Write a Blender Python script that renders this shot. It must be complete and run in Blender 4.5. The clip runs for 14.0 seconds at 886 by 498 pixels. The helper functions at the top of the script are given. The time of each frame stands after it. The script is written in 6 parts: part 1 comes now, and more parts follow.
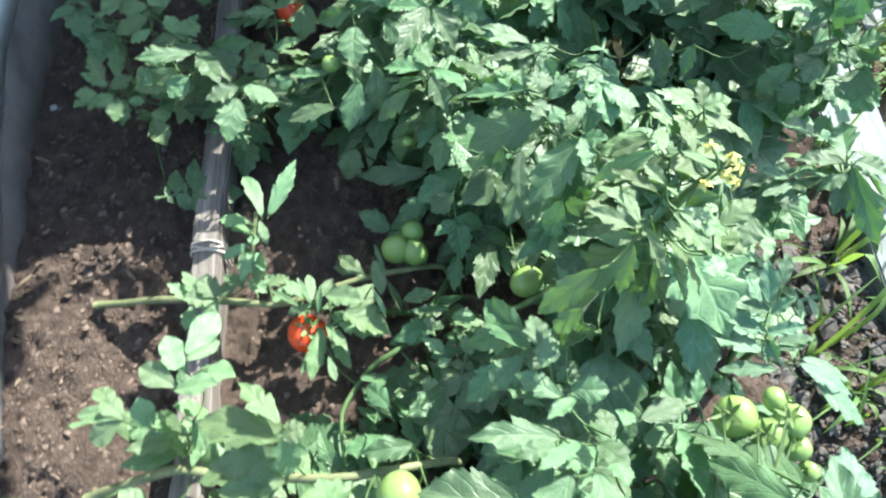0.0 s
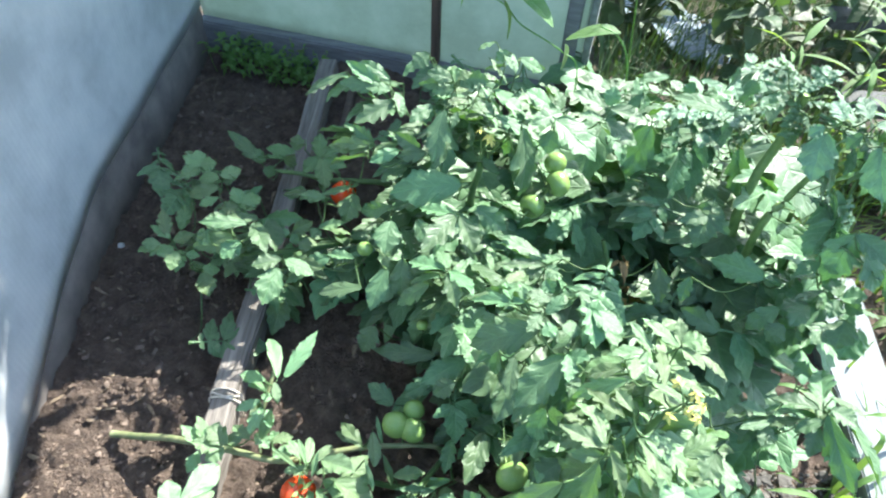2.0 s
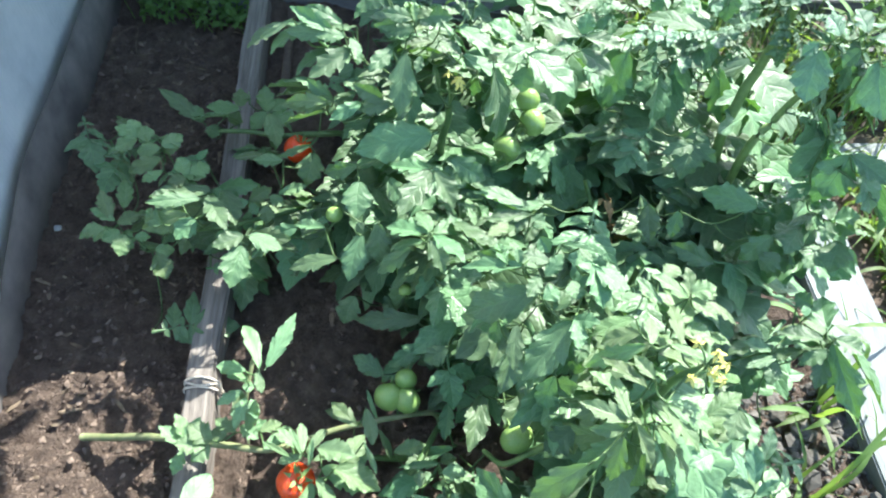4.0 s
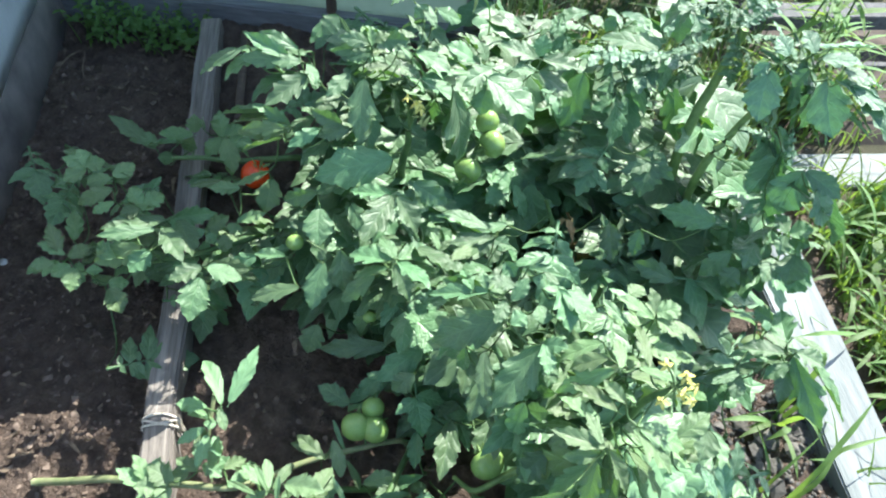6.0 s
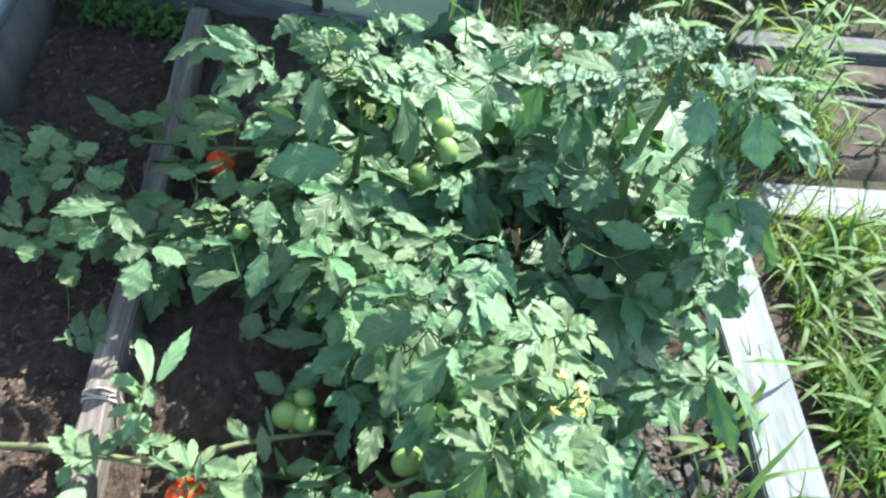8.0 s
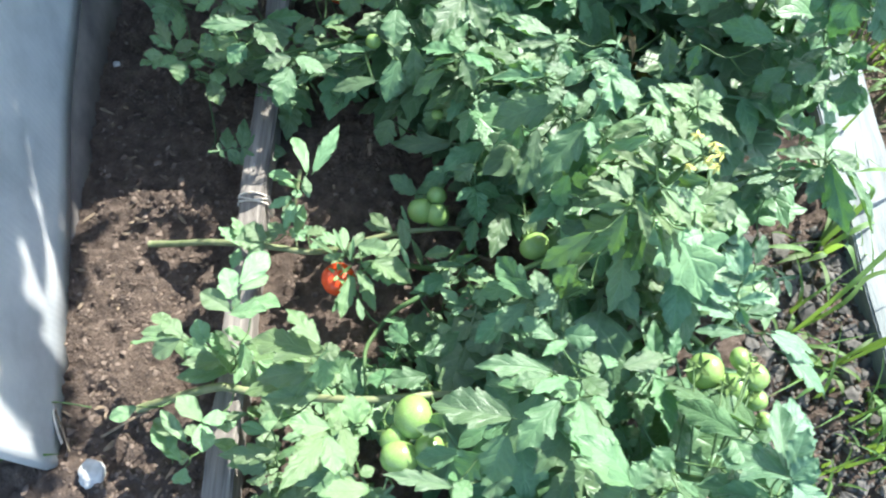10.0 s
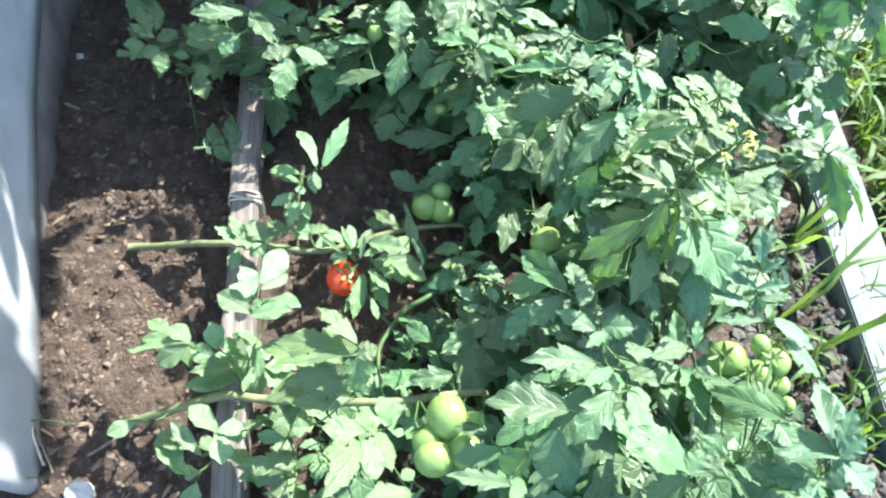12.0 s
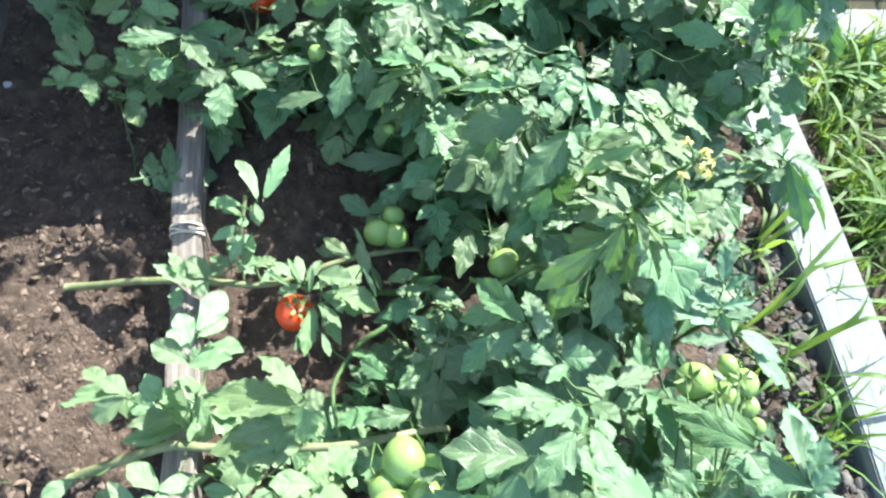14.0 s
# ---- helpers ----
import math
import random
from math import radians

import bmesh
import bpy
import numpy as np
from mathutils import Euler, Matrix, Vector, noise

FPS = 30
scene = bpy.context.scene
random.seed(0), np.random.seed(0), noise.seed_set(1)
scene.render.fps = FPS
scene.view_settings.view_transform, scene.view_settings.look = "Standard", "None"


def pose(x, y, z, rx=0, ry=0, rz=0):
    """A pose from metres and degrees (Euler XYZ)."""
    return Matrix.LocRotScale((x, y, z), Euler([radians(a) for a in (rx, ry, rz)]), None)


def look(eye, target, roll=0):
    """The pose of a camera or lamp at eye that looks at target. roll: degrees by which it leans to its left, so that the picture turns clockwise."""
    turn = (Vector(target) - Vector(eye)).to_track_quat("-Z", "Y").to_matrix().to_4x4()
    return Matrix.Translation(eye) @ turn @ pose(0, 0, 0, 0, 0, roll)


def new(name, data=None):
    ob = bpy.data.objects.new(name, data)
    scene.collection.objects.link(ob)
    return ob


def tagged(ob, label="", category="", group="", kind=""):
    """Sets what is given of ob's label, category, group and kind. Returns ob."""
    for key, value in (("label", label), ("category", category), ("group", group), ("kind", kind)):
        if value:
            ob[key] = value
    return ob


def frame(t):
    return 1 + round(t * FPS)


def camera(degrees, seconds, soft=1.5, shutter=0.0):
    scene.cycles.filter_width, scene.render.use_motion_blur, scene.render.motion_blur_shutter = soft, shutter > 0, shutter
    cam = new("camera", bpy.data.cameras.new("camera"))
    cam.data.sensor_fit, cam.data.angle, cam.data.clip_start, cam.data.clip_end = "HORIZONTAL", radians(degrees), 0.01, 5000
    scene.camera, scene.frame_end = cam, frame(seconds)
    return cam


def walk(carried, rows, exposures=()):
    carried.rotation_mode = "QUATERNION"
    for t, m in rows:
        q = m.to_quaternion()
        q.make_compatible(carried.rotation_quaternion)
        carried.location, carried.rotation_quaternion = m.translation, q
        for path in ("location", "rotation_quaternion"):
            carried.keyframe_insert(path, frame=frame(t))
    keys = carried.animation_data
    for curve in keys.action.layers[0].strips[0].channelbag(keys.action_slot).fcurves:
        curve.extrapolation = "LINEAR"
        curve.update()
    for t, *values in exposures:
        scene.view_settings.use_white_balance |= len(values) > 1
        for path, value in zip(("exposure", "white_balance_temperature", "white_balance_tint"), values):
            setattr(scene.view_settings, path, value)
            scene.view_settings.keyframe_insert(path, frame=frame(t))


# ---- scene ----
cam = camera(65.1, 14.0, soft=2.1, shutter=0.35)
PATH = [
    (0, (0.016, -0.008, 1.232), (0.008, 0.902, -0.549), -0.8),
    (0.5, (0.062, -0.07, 1.256), (0.042, 0.819, -0.535), 4.6),
    (1, (0.1, -0.045, 1.324), (0.141, 0.976, -0.395), 10.0),
    (1.5, (0.086, -0.029, 1.387), (0.032, 1.256, -0.145), 3.9),
    (2, (0.066, -0.021, 1.36), (-0.073, 1.255, -0.174), 2.6),
    (2.2, (0.067, -0.016, 1.357), (-0.096, 1.224, -0.204), 1.5),
    (4.3, (-0.008, 0.094, 1.325), (0.064, 1.198, -0.341), 4.6),
    (4.5, (-0.005, 0.092, 1.325), (0.091, 1.201, -0.336), 5.6),
    (5, (0.005, 0.091, 1.326), (0.144, 1.213, -0.323), 7.3),
    (5.5, (-0.011, 0.102, 1.326), (0.14, 1.235, -0.315), 7.2),
    (6, (-0.012, 0.113, 1.328), (0.136, 1.248, -0.312), 6.4),
    (6.5, (0.003, 0.117, 1.338), (0.158, 1.263, -0.294), 5.3),
    (7, (0.029, 0.114, 1.345), (0.205, 1.275, -0.274), 5.8),
    (7.5, (0.073, 0.101, 1.363), (0.271, 1.271, -0.247), 10.1),
    (8, (0.111, 0.094, 1.365), (0.234, 1.235, -0.274), 9.7),
    (8.5, (0.138, -0.01, 1.357), (0.155, 0.913, -0.417), 2.9),
    (8.7, (0.163, -0.076, 1.372), (0.127, 0.78, -0.435), 2.0),
    (10.8, (-0.113, -0.109, 1.348), (-0.142, 0.74, -0.463), -0.2),
    (11, (-0.129, -0.111, 1.343), (-0.1, 0.777, -0.449), 2.2),
    (11.5, (-0.148, -0.115, 1.325), (-0.048, 0.789, -0.456), 7.8),
    (12, (-0.156, -0.115, 1.318), (0.017, 0.758, -0.473), 12.5),
    (12.5, (-0.14, -0.108, 1.279), (0.106, 0.754, -0.509), 17.2),
    (13, (-0.126, -0.101, 1.268), (0.176, 0.728, -0.527), 20.0),
    (13.5, (-0.119, -0.09, 1.282), (0.19, 0.742, -0.51), 19.6),
    (14, (-0.116, -0.047, 1.291), (0.133, 0.824, -0.492), 14.2),
]
walk(cam, [(t, look(eye, target, roll)) for t, eye, target, roll in PATH],
     exposures=[(0.0, 1.72, 6350, 6), (1.0, 1.88, 6350, 6), (1.5, 1.98, 6350, 6), (2.2, 1.95, 6350, 6), (4.3, 1.91, 6350, 6), (5.0, 1.84, 6350, 6), (7.0, 1.65, 6350, 6), (8.0, 1.66, 6350, 6), (8.7, 1.70, 6350, 6), (10.8, 1.78, 6350, 6), (12.0, 1.95, 6350, 6), (14.0, 1.95, 6350, 6)])

# ---- world and sun ----
SUN = Vector((0.57, 0.71, 0.85)).normalized()
elevation, azimuth = math.asin(SUN.z), math.atan2(SUN.x, SUN.y)
world = bpy.data.worlds.new("world")
scene.world = world
world.use_nodes = True
sky = world.node_tree.nodes.new("ShaderNodeTexSky")
sky.sky_type, sky.sun_disc = "NISHITA", False
sky.sun_elevation, sky.sun_rotation = elevation, azimuth
world.node_tree.links.new(sky.outputs[0], world.node_tree.nodes["Background"].inputs[0])
world.node_tree.nodes["Background"].inputs[1].default_value = 0.15
sun = new("sun", bpy.data.lights.new("sun", "SUN"))
sun.data.energy, sun.data.angle, sun.data.color = 4.8, radians(0.55), (1.0, 0.96, 0.88)
sun.matrix_world = look(SUN * 20, (0, 0, 0))


# ---- materials ----
def material(name):
    m = bpy.data.materials.new(name)
    m.use_nodes = True
    t = m.node_tree
    return m, t, t.nodes["Principled BSDF"]


def node(t, kind, inputs=(), **props):
    n = t.nodes.new(kind)
    for key, value in props.items():
        setattr(n, key, value)
    for key, value in dict(inputs).items():
        if hasattr(value, "is_output"):
            t.links.new(value, n.inputs[key])
        else:
            n.inputs[key].default_value = value
    return n


def calc(t, op, a, b=0.0):
    return node(t, "ShaderNodeMath", {0: a, 1: b}, operation=op).outputs[0]


def noise_of(t, scale, detail=4.0, rough=0.55, vector=None, stretch=None):
    co = vector or node(t, "ShaderNodeTexCoord").outputs["Object"]
    if stretch:
        co = node(t, "ShaderNodeMapping", {0: co, 3: stretch}).outputs[0]
    return node(t, "ShaderNodeTexNoise", {"Vector": co, "Scale": scale, "Detail": detail, "Roughness": rough}).outputs[0]


def ramp(t, value, *stops):
    n = node(t, "ShaderNodeValToRGB", {0: value})
    el = n.color_ramp.elements
    while len(el) < len(stops):
        el.new(0.5)
    for e, (p, c) in zip(el, stops):
        e.position, e.color = p, (*c, 1)
    return n.outputs[0]


def blend(t, factor, a, b, mode="MIX"):
    n = node(t, "ShaderNodeMix", data_type="RGBA", blend_type=mode)
    for key, value in ((0, factor), (6, a), (7, b)):
        if hasattr(value, "is_output"):
            t.links.new(value, n.inputs[key])
        else:
            n.inputs[key].default_value = value if key == 0 else (*value, 1)
    return n.outputs[2]


def bump(t, p, height, strength=0.5, distance=0.01):
    n = node(t, "ShaderNodeBump", {"Height": height, "Strength": strength, "Distance": distance})
    t.links.new(n.outputs[0], p.inputs["Normal"])


def leaf_material(name, dark, light, glow, veins=5.0, thin=0.3, gloss=0.46, relief=0.28):
    """Leaf with a pale midrib and side veins laid out along the blade, light passing through it."""
    m, t, p = material(name)
    uv = node(t, "ShaderNodeSeparateXYZ", {0: node(t, "ShaderNodeTexCoord").outputs["UV"]})
    side = calc(t, "ABSOLUTE", calc(t, "SUBTRACT", uv.outputs[0], 0.5))
    stray = calc(t, "MULTIPLY", noise_of(t, 5.0, 2.0), 0.14)
    run = calc(t, "ADD", calc(t, "SUBTRACT", uv.outputs[1], calc(t, "MULTIPLY", side, 0.55)), stray)
    wave = calc(t, "ABSOLUTE", calc(t, "SINE", calc(t, "MULTIPLY", run, veins * math.pi)))
    cell = calc(t, "POWER", wave, 0.6)
    net = node(t, "ShaderNodeTexVoronoi", {"Vector": node(t, "ShaderNodeTexCoord").outputs["Object"], "Scale": 20.0}, feature="DISTANCE_TO_EDGE").outputs[0]
    net = calc(t, "MINIMUM", calc(t, "MULTIPLY", net, 3.0), 1.0)
    rib = calc(t, "MINIMUM", cell, calc(t, "MINIMUM", calc(t, "MULTIPLY", side, 9.0), 1.0))
    thread = calc(t, "MINIMUM", calc(t, "MINIMUM", calc(t, "MULTIPLY", wave, 2.6), 1.0), calc(t, "MINIMUM", calc(t, "MULTIPLY", side, 22.0), 1.0))
    obj = node(t, "ShaderNodeObjectInfo").outputs["Random"]
    fine = noise_of(t, 60.0, 5.0)
    broad = noise_of(t, 14.0, 3.0)
    base = blend(t, broad, dark, light)
    base = blend(t, calc(t, "MULTIPLY", calc(t, "SUBTRACT", 1.0, thread), 0.24), base, tuple(c * 1.75 for c in light))
    base = blend(t, calc(t, "MULTIPLY", calc(t, "SUBTRACT", 1.0, net), 0.16), base, tuple(c * 1.5 for c in light))
    tone = node(t, "ShaderNodeHueSaturation", {"Hue": calc(t, "ADD", calc(t, "MULTIPLY", obj, 0.035), 0.483), "Saturation": 0.93,
                                               "Value": calc(t, "ADD", calc(t, "MULTIPLY", obj, 0.6), 0.68), "Color": base}).outputs[0]
    t.links.new(tone, p.inputs["Base Color"])
    p.inputs["Roughness"].default_value = gloss
    p.inputs["Sheen Weight"].default_value = 0.12
    p.inputs["Specular IOR Level"].default_value = 0.55
    bump(t, p, calc(t, "ADD", calc(t, "ADD", calc(t, "ADD", calc(t, "MULTIPLY", thread, 0.45), calc(t, "MULTIPLY", rib, 0.2)), calc(t, "MULTIPLY", net, 0.16)), calc(t, "MULTIPLY", fine, 0.22)), relief, 0.012)
    tr = node(t, "ShaderNodeBsdfTranslucent", {0: glow + (1,)})
    mix = node(t, "ShaderNodeMixShader", {0: thin, 1: p.outputs[0], 2: tr.outputs[0]})
    t.links.new(mix.outputs[0], t.nodes["Material Output"].inputs[0])
    return m


def wood(name, dark, mid, light, grain=(40, 3, 40), gloss=0.8):
    m, t, p = material(name)
    long = noise_of(t, 1.5, 6.0, 0.65, stretch=grain)
    blot = noise_of(t, 9.0, 4.0)
    c = ramp(t, long, (0.25, dark), (0.5, mid), (0.75, light))
    c = blend(t, calc(t, "MULTIPLY", blot, 0.55), c, dark)
    t.links.new(c, p.inputs["Base Color"])
    p.inputs["Roughness"].default_value = gloss
    bump(t, p, long, 0.8, 0.006)
    return m


def plain(name, a, b, scale=30.0, gloss=0.5, relief=0.2, **extra):
    m, t, p = material(name)
    n = noise_of(t, scale)
    t.links.new(ramp(t, n, (0.3, a), (0.7, b)), p.inputs["Base Color"])
    p.inputs["Roughness"].default_value = gloss
    for key, value in extra.items():
        p.inputs[key.replace("_", " ")].default_value = value
    bump(t, p, n, relief, 0.004)
    return m


def soil_material():
    m, t, p = material("soil")
    fine, mid, broad = noise_of(t, 140.0, 6.0, 0.7), noise_of(t, 28.0, 5.0, 0.6), noise_of(t, 3.5, 4.0)
    c = ramp(t, mid, (0.3, (0.105, 0.072, 0.056)), (0.55, (0.235, 0.168, 0.132)), (0.78, (0.385, 0.284, 0.224)))
    c = blend(t, calc(t, "MULTIPLY", broad, 0.5), c, (0.092, 0.074, 0.064))
    c = blend(t, 0.5, c, ramp(t, fine, (0.3, (0.25, 0.24, 0.23)), (0.75, (1.0, 0.95, 0.9))), "MULTIPLY")
    xyz = node(t, "ShaderNodeSeparateXYZ", {0: node(t, "ShaderNodeTexCoord").outputs["Object"]})
    far = calc(t, "MAXIMUM", calc(t, "SUBTRACT", calc(t, "ABSOLUTE", calc(t, "SUBTRACT", xyz.outputs[0], 0.05)), 1.25), calc(t, "SUBTRACT", calc(t, "ABSOLUTE", calc(t, "SUBTRACT", xyz.outputs[1], 0.6)), 1.5))
    lawn = node(t, "ShaderNodeMapRange", {0: calc(t, "ADD", far, calc(t, "MULTIPLY", mid, 0.2)), 1: 0.05, 2: 0.25}).outputs[0]
    c = blend(t, calc(t, "MULTIPLY", lawn, 0.75), c, ramp(t, fine, (0.3, (0.03, 0.045, 0.015)), (0.7, (0.09, 0.09, 0.04))))
    t.links.new(c, p.inputs["Base Color"])
    p.inputs["Roughness"].default_value = 0.95
    bump(t, p, calc(t, "ADD", mid, calc(t, "MULTIPLY", fine, 0.9)), 1.0, 0.03)
    return m


def film_material(name, dark, mid, light, passed, share):
    """Weathered greenhouse film: milky, faintly ribbed, lets some light through."""
    m, t, p = material(name)
    co = node(t, "ShaderNodeTexCoord").outputs["Object"]
    ribs = node(t, "ShaderNodeTexWave", {"Vector": co, "Scale": 22.0, "Distortion": 0.6, "Detail": 1.0}, bands_direction="Y").outputs[1]
    dirt = noise_of(t, 5.0, 6.0, 0.65)
    c = ramp(t, dirt, (0.36, dark), (0.52, mid), (0.66, light))
    t.links.new(c, p.inputs["Base Color"])
    p.inputs["Roughness"].default_value = 0.38
    bump(t, p, calc(t, "ADD", calc(t, "MULTIPLY", ribs, 0.3), dirt), 0.12, 0.01)
    tr = node(t, "ShaderNodeBsdfTranslucent", {0: passed + (1,)})
    mix = node(t, "ShaderNodeMixShader", {0: share, 1: p.outputs[0], 2: tr.outputs[0]})
    t.links.new(mix.outputs[0], t.nodes["Material Output"].inputs[0])
    return m


M_LEAF = leaf_material("tomato leaf", (0.032, 0.085, 0.034), (0.101, 0.205, 0.081), (0.17, 0.40, 0.05), thin=0.14)
M_YOUNG = leaf_material("young tomato leaf", (0.076, 0.151, 0.060), (0.164, 0.281, 0.130), (0.26, 0.48, 0.07), thin=0.2)
M_MID = leaf_material("light tomato leaf", (0.057, 0.116, 0.042), (0.134, 0.227, 0.086), (0.20, 0.42, 0.05), thin=0.18)
M_CURL = leaf_material("curled tomato leaf", (0.040, 0.105, 0.050), (0.113, 0.235, 0.118), (0.15, 0.38, 0.08), veins=5.0, thin=0.14, gloss=0.46, relief=0.34)
M_VINE = leaf_material("bindweed leaf", (0.06, 0.16, 0.04), (0.10, 0.24, 0.06), (0.25, 0.45, 0.07), thin=0.4)
M_WEED = leaf_material("weed leaf", (0.055, 0.14, 0.03), (0.115, 0.24, 0.055), (0.28, 0.44, 0.04), thin=0.4, gloss=0.65)
M_BUSH = leaf_material("bush leaf", (0.025, 0.06, 0.02), (0.05, 0.10, 0.03), (0.10, 0.18, 0.03))
# copy of the grass with shade put into its base colour
M_SHADEGRASS = leaf_material("grass blade darkened for shade", (0.02, 0.055, 0.014), (0.045, 0.095, 0.022), (0.08, 0.15, 0.02), thin=0.2, relief=0.2, gloss=0.7)
M_GRASS = leaf_material("grass blade", (0.05, 0.118, 0.022), (0.11, 0.21, 0.044), (0.24, 0.38, 0.05), thin=0.38, gloss=0.6, relief=0.2)
M_STEM = plain("green stem", (0.05, 0.11, 0.035), (0.10, 0.17, 0.055), 40.0, 0.55)
M_STALK = plain("thick stalk", (0.085, 0.155, 0.045), (0.19, 0.28, 0.09), 45.0, 0.55)
M_OLDSTEM = plain("old stem", (0.115, 0.155, 0.065), (0.24, 0.25, 0.13), 40.0, 0.65)
M_GREENFRUIT = plain("unripe tomato", (0.17, 0.285, 0.075), (0.26, 0.385, 0.125), 18.0, 0.25, 0.03, Subsurface_Weight=0.15, Subsurface_Radius=(0.02, 0.02, 0.01))
M_REDFRUIT = plain("ripe tomato", (0.62, 0.045, 0.012), (0.78, 0.10, 0.02), 14.0, 0.22, 0.03, Subsurface_Weight=0.1, Subsurface_Radius=(0.02, 0.01, 0.01))
M_PETAL = plain("yellow petal", (0.52, 0.47, 0.08), (0.66, 0.62, 0.20), 60.0, 0.7)
M_DRY = plain("withered leaf", (0.12, 0.08, 0.03), (0.27, 0.19, 0.08), 45.0, 0.85)
M_SOIL = soil_material()
M_CLOD = plain("soil crumb", (0.085, 0.060, 0.047), (0.19, 0.139, 0.108), 60.0, 0.95, 0.8)
M_CRUST = plain("soil crust", (0.085, 0.062, 0.049), (0.215, 0.162, 0.130), 45.0, 0.95, 0.9)
M_LITTER = plain("leaf litter", (0.02, 0.016, 0.013), (0.085, 0.066, 0.052), 25.0, 0.95, 0.5)
M_CLAY = plain("grey clod", (0.045, 0.042, 0.038), (0.135, 0.125, 0.113), 50.0, 0.92, 0.9)
M_CHIP = plain("dry chip", (0.12, 0.088, 0.06), (0.26, 0.195, 0.135), 70.0, 0.85, 0.4)
M_PLANK = wood("weathered plank", (0.065, 0.056, 0.049), (0.235, 0.208, 0.185), (0.42, 0.377, 0.338), (60, 2.5, 60))
M_BEAM = wood("dark beam", (0.10, 0.105, 0.115), (0.20, 0.21, 0.22), (0.30, 0.31, 0.32), (3, 40, 40))
M_POST = wood("brown post", (0.05, 0.035, 0.028), (0.10, 0.07, 0.055), (0.16, 0.12, 0.09), (40, 40, 3))
M_WHITE = wood("whitewashed board", (0.085, 0.098, 0.097), (0.205, 0.23, 0.228), (0.32, 0.35, 0.348), (25, 3, 25), 0.75)
M_GREY = wood("grey board", (0.035, 0.036, 0.038), (0.085, 0.087, 0.09), (0.15, 0.152, 0.155), (3, 40, 40))
M_BASE_BOARD = plain("brown grey board", (0.095, 0.085, 0.082), (0.235, 0.21, 0.195), 9.0, 0.75, 0.3)
M_FILM = film_material("wall sheet", (0.40, 0.42, 0.445), (0.60, 0.615, 0.64), (0.74, 0.74, 0.75), (0.58, 0.63, 0.64), 0.45)
M_SCREEN = film_material("screen film", (0.22, 0.26, 0.25), (0.34, 0.40, 0.38), (0.46, 0.51, 0.49), (0.40, 0.52, 0.48), 0.38)
M_TWINE = plain("twine", (0.42, 0.37, 0.31), (0.62, 0.57, 0.50), 90.0, 0.9)
M_STONE = plain("pale stone", (0.36, 0.36, 0.35), (0.55, 0.54, 0.52), 40.0, 0.8, 0.5)
M_TARP = plain("blue grey sheet", (0.10, 0.14, 0.18), (0.22, 0.28, 0.33), 12.0, 0.5, 0.4)
M_STEEL = plain("bolt steel", (0.2, 0.2, 0.2), (0.4, 0.4, 0.4), 50.0, 0.45, 0.1, Metallic=0.9)


# ---- mesh helpers ----
class Shape:
    """Collects vertices, faces and blade coordinates for one mesh."""

    def __init__(self):
        self.v, self.f, self.uv = [], [], []

    def grid(self, rows, wrap=False):
        """rows of (point, (u, v)); quads between neighbours."""
        first, n = len(self.v), len(rows[0])
        for row in rows:
            for p, c in row:
                self.v.append(tuple(p))
                self.uv.append(c)
        for i in range(len(rows) - 1):
            for j in range(n if wrap else n - 1):
                a, b = first + i * n + j, first + i * n + (j + 1) % n
                self.f.append((a, b, b + n, a + n))

    def tube(self, pts, radii, sides=6):
        pts = [Vector(p) for p in pts]
        rows, up = [], Vector((0.13, 0.21, 0.97))
        for i, p in enumerate(pts):
            d = (pts[min(i + 1, len(pts) - 1)] - pts[max(i - 1, 0)]).normalized()
            a = d.cross(up if abs(d.dot(up)) < 0.95 else Vector((1, 0, 0))).normalized()
            b = d.cross(a)
            r = radii[i] if isinstance(radii, (list, tuple)) else radii
            rows.append([(p + r * (math.cos(k * math.tau / sides) * a + math.sin(k * math.tau / sides) * b), (k / sides, i / len(pts))) for k in range(sides)])
        self.grid(rows, True)
        n = len(self.v)
        self.f.append(tuple(range(n - 1, n - sides - 1, -1)))
        self.f.append(tuple(range(n - sides * len(pts), n - sides * len(pts) + sides)))

    def box(self, m, size, bevel=0.004, cuts=1, wear=0.0, axis=1):
        """A bevelled board with slightly uneven faces, cut along one axis."""
        bm = bmesh.new()
        bmesh.ops.create_cube(bm, size=1.0)
        bmesh.ops.scale(bm, vec=size, verts=bm.verts)
        if cuts > 1:
            long = [e for e in bm.edges if abs((e.verts[0].co - e.verts[1].co)[axis]) > 0.5 * size[axis]]
            bmesh.ops.subdivide_edges(bm, edges=long, cuts=cuts, use_grid_fill=True)
        if bevel:
            sharp = [e for e in bm.edges if len(e.link_faces) == 2 and e.calc_face_angle() > 0.8]
            bmesh.ops.bevel(bm, geom=sharp, offset=bevel, segments=2, affect="EDGES")
        first = len(self.v)
        for v in bm.verts:
            p = m @ v.co
            if wear:
                p = p + wear * noise.noise_vector(p * 9.0) + 0.4 * wear * noise.noise_vector(p * 31.0)
            self.v.append(tuple(p))
            self.uv.append((0.5, 0.5))
        bm.verts.index_update()
        self.f += [tuple(first + v.index for v in f.verts) for f in bm.faces]
        bm.free()

    def mesh(self, name, mat, smooth=True):
        me = bpy.data.meshes.new(name)
        me.from_pydata(self.v, [], self.f)
        layer = me.uv_layers.new(name="blade")
        at = np.empty(len(me.loops), int)
        me.loops.foreach_get("vertex_index", at)
        layer.data.foreach_set("uv", np.asarray(self.uv, float)[at].ravel())
        me.materials.append(mat)
        if smooth:
            me.polygons.foreach_set("use_smooth", np.ones(len(me.polygons), bool))
        me.update()
        return me


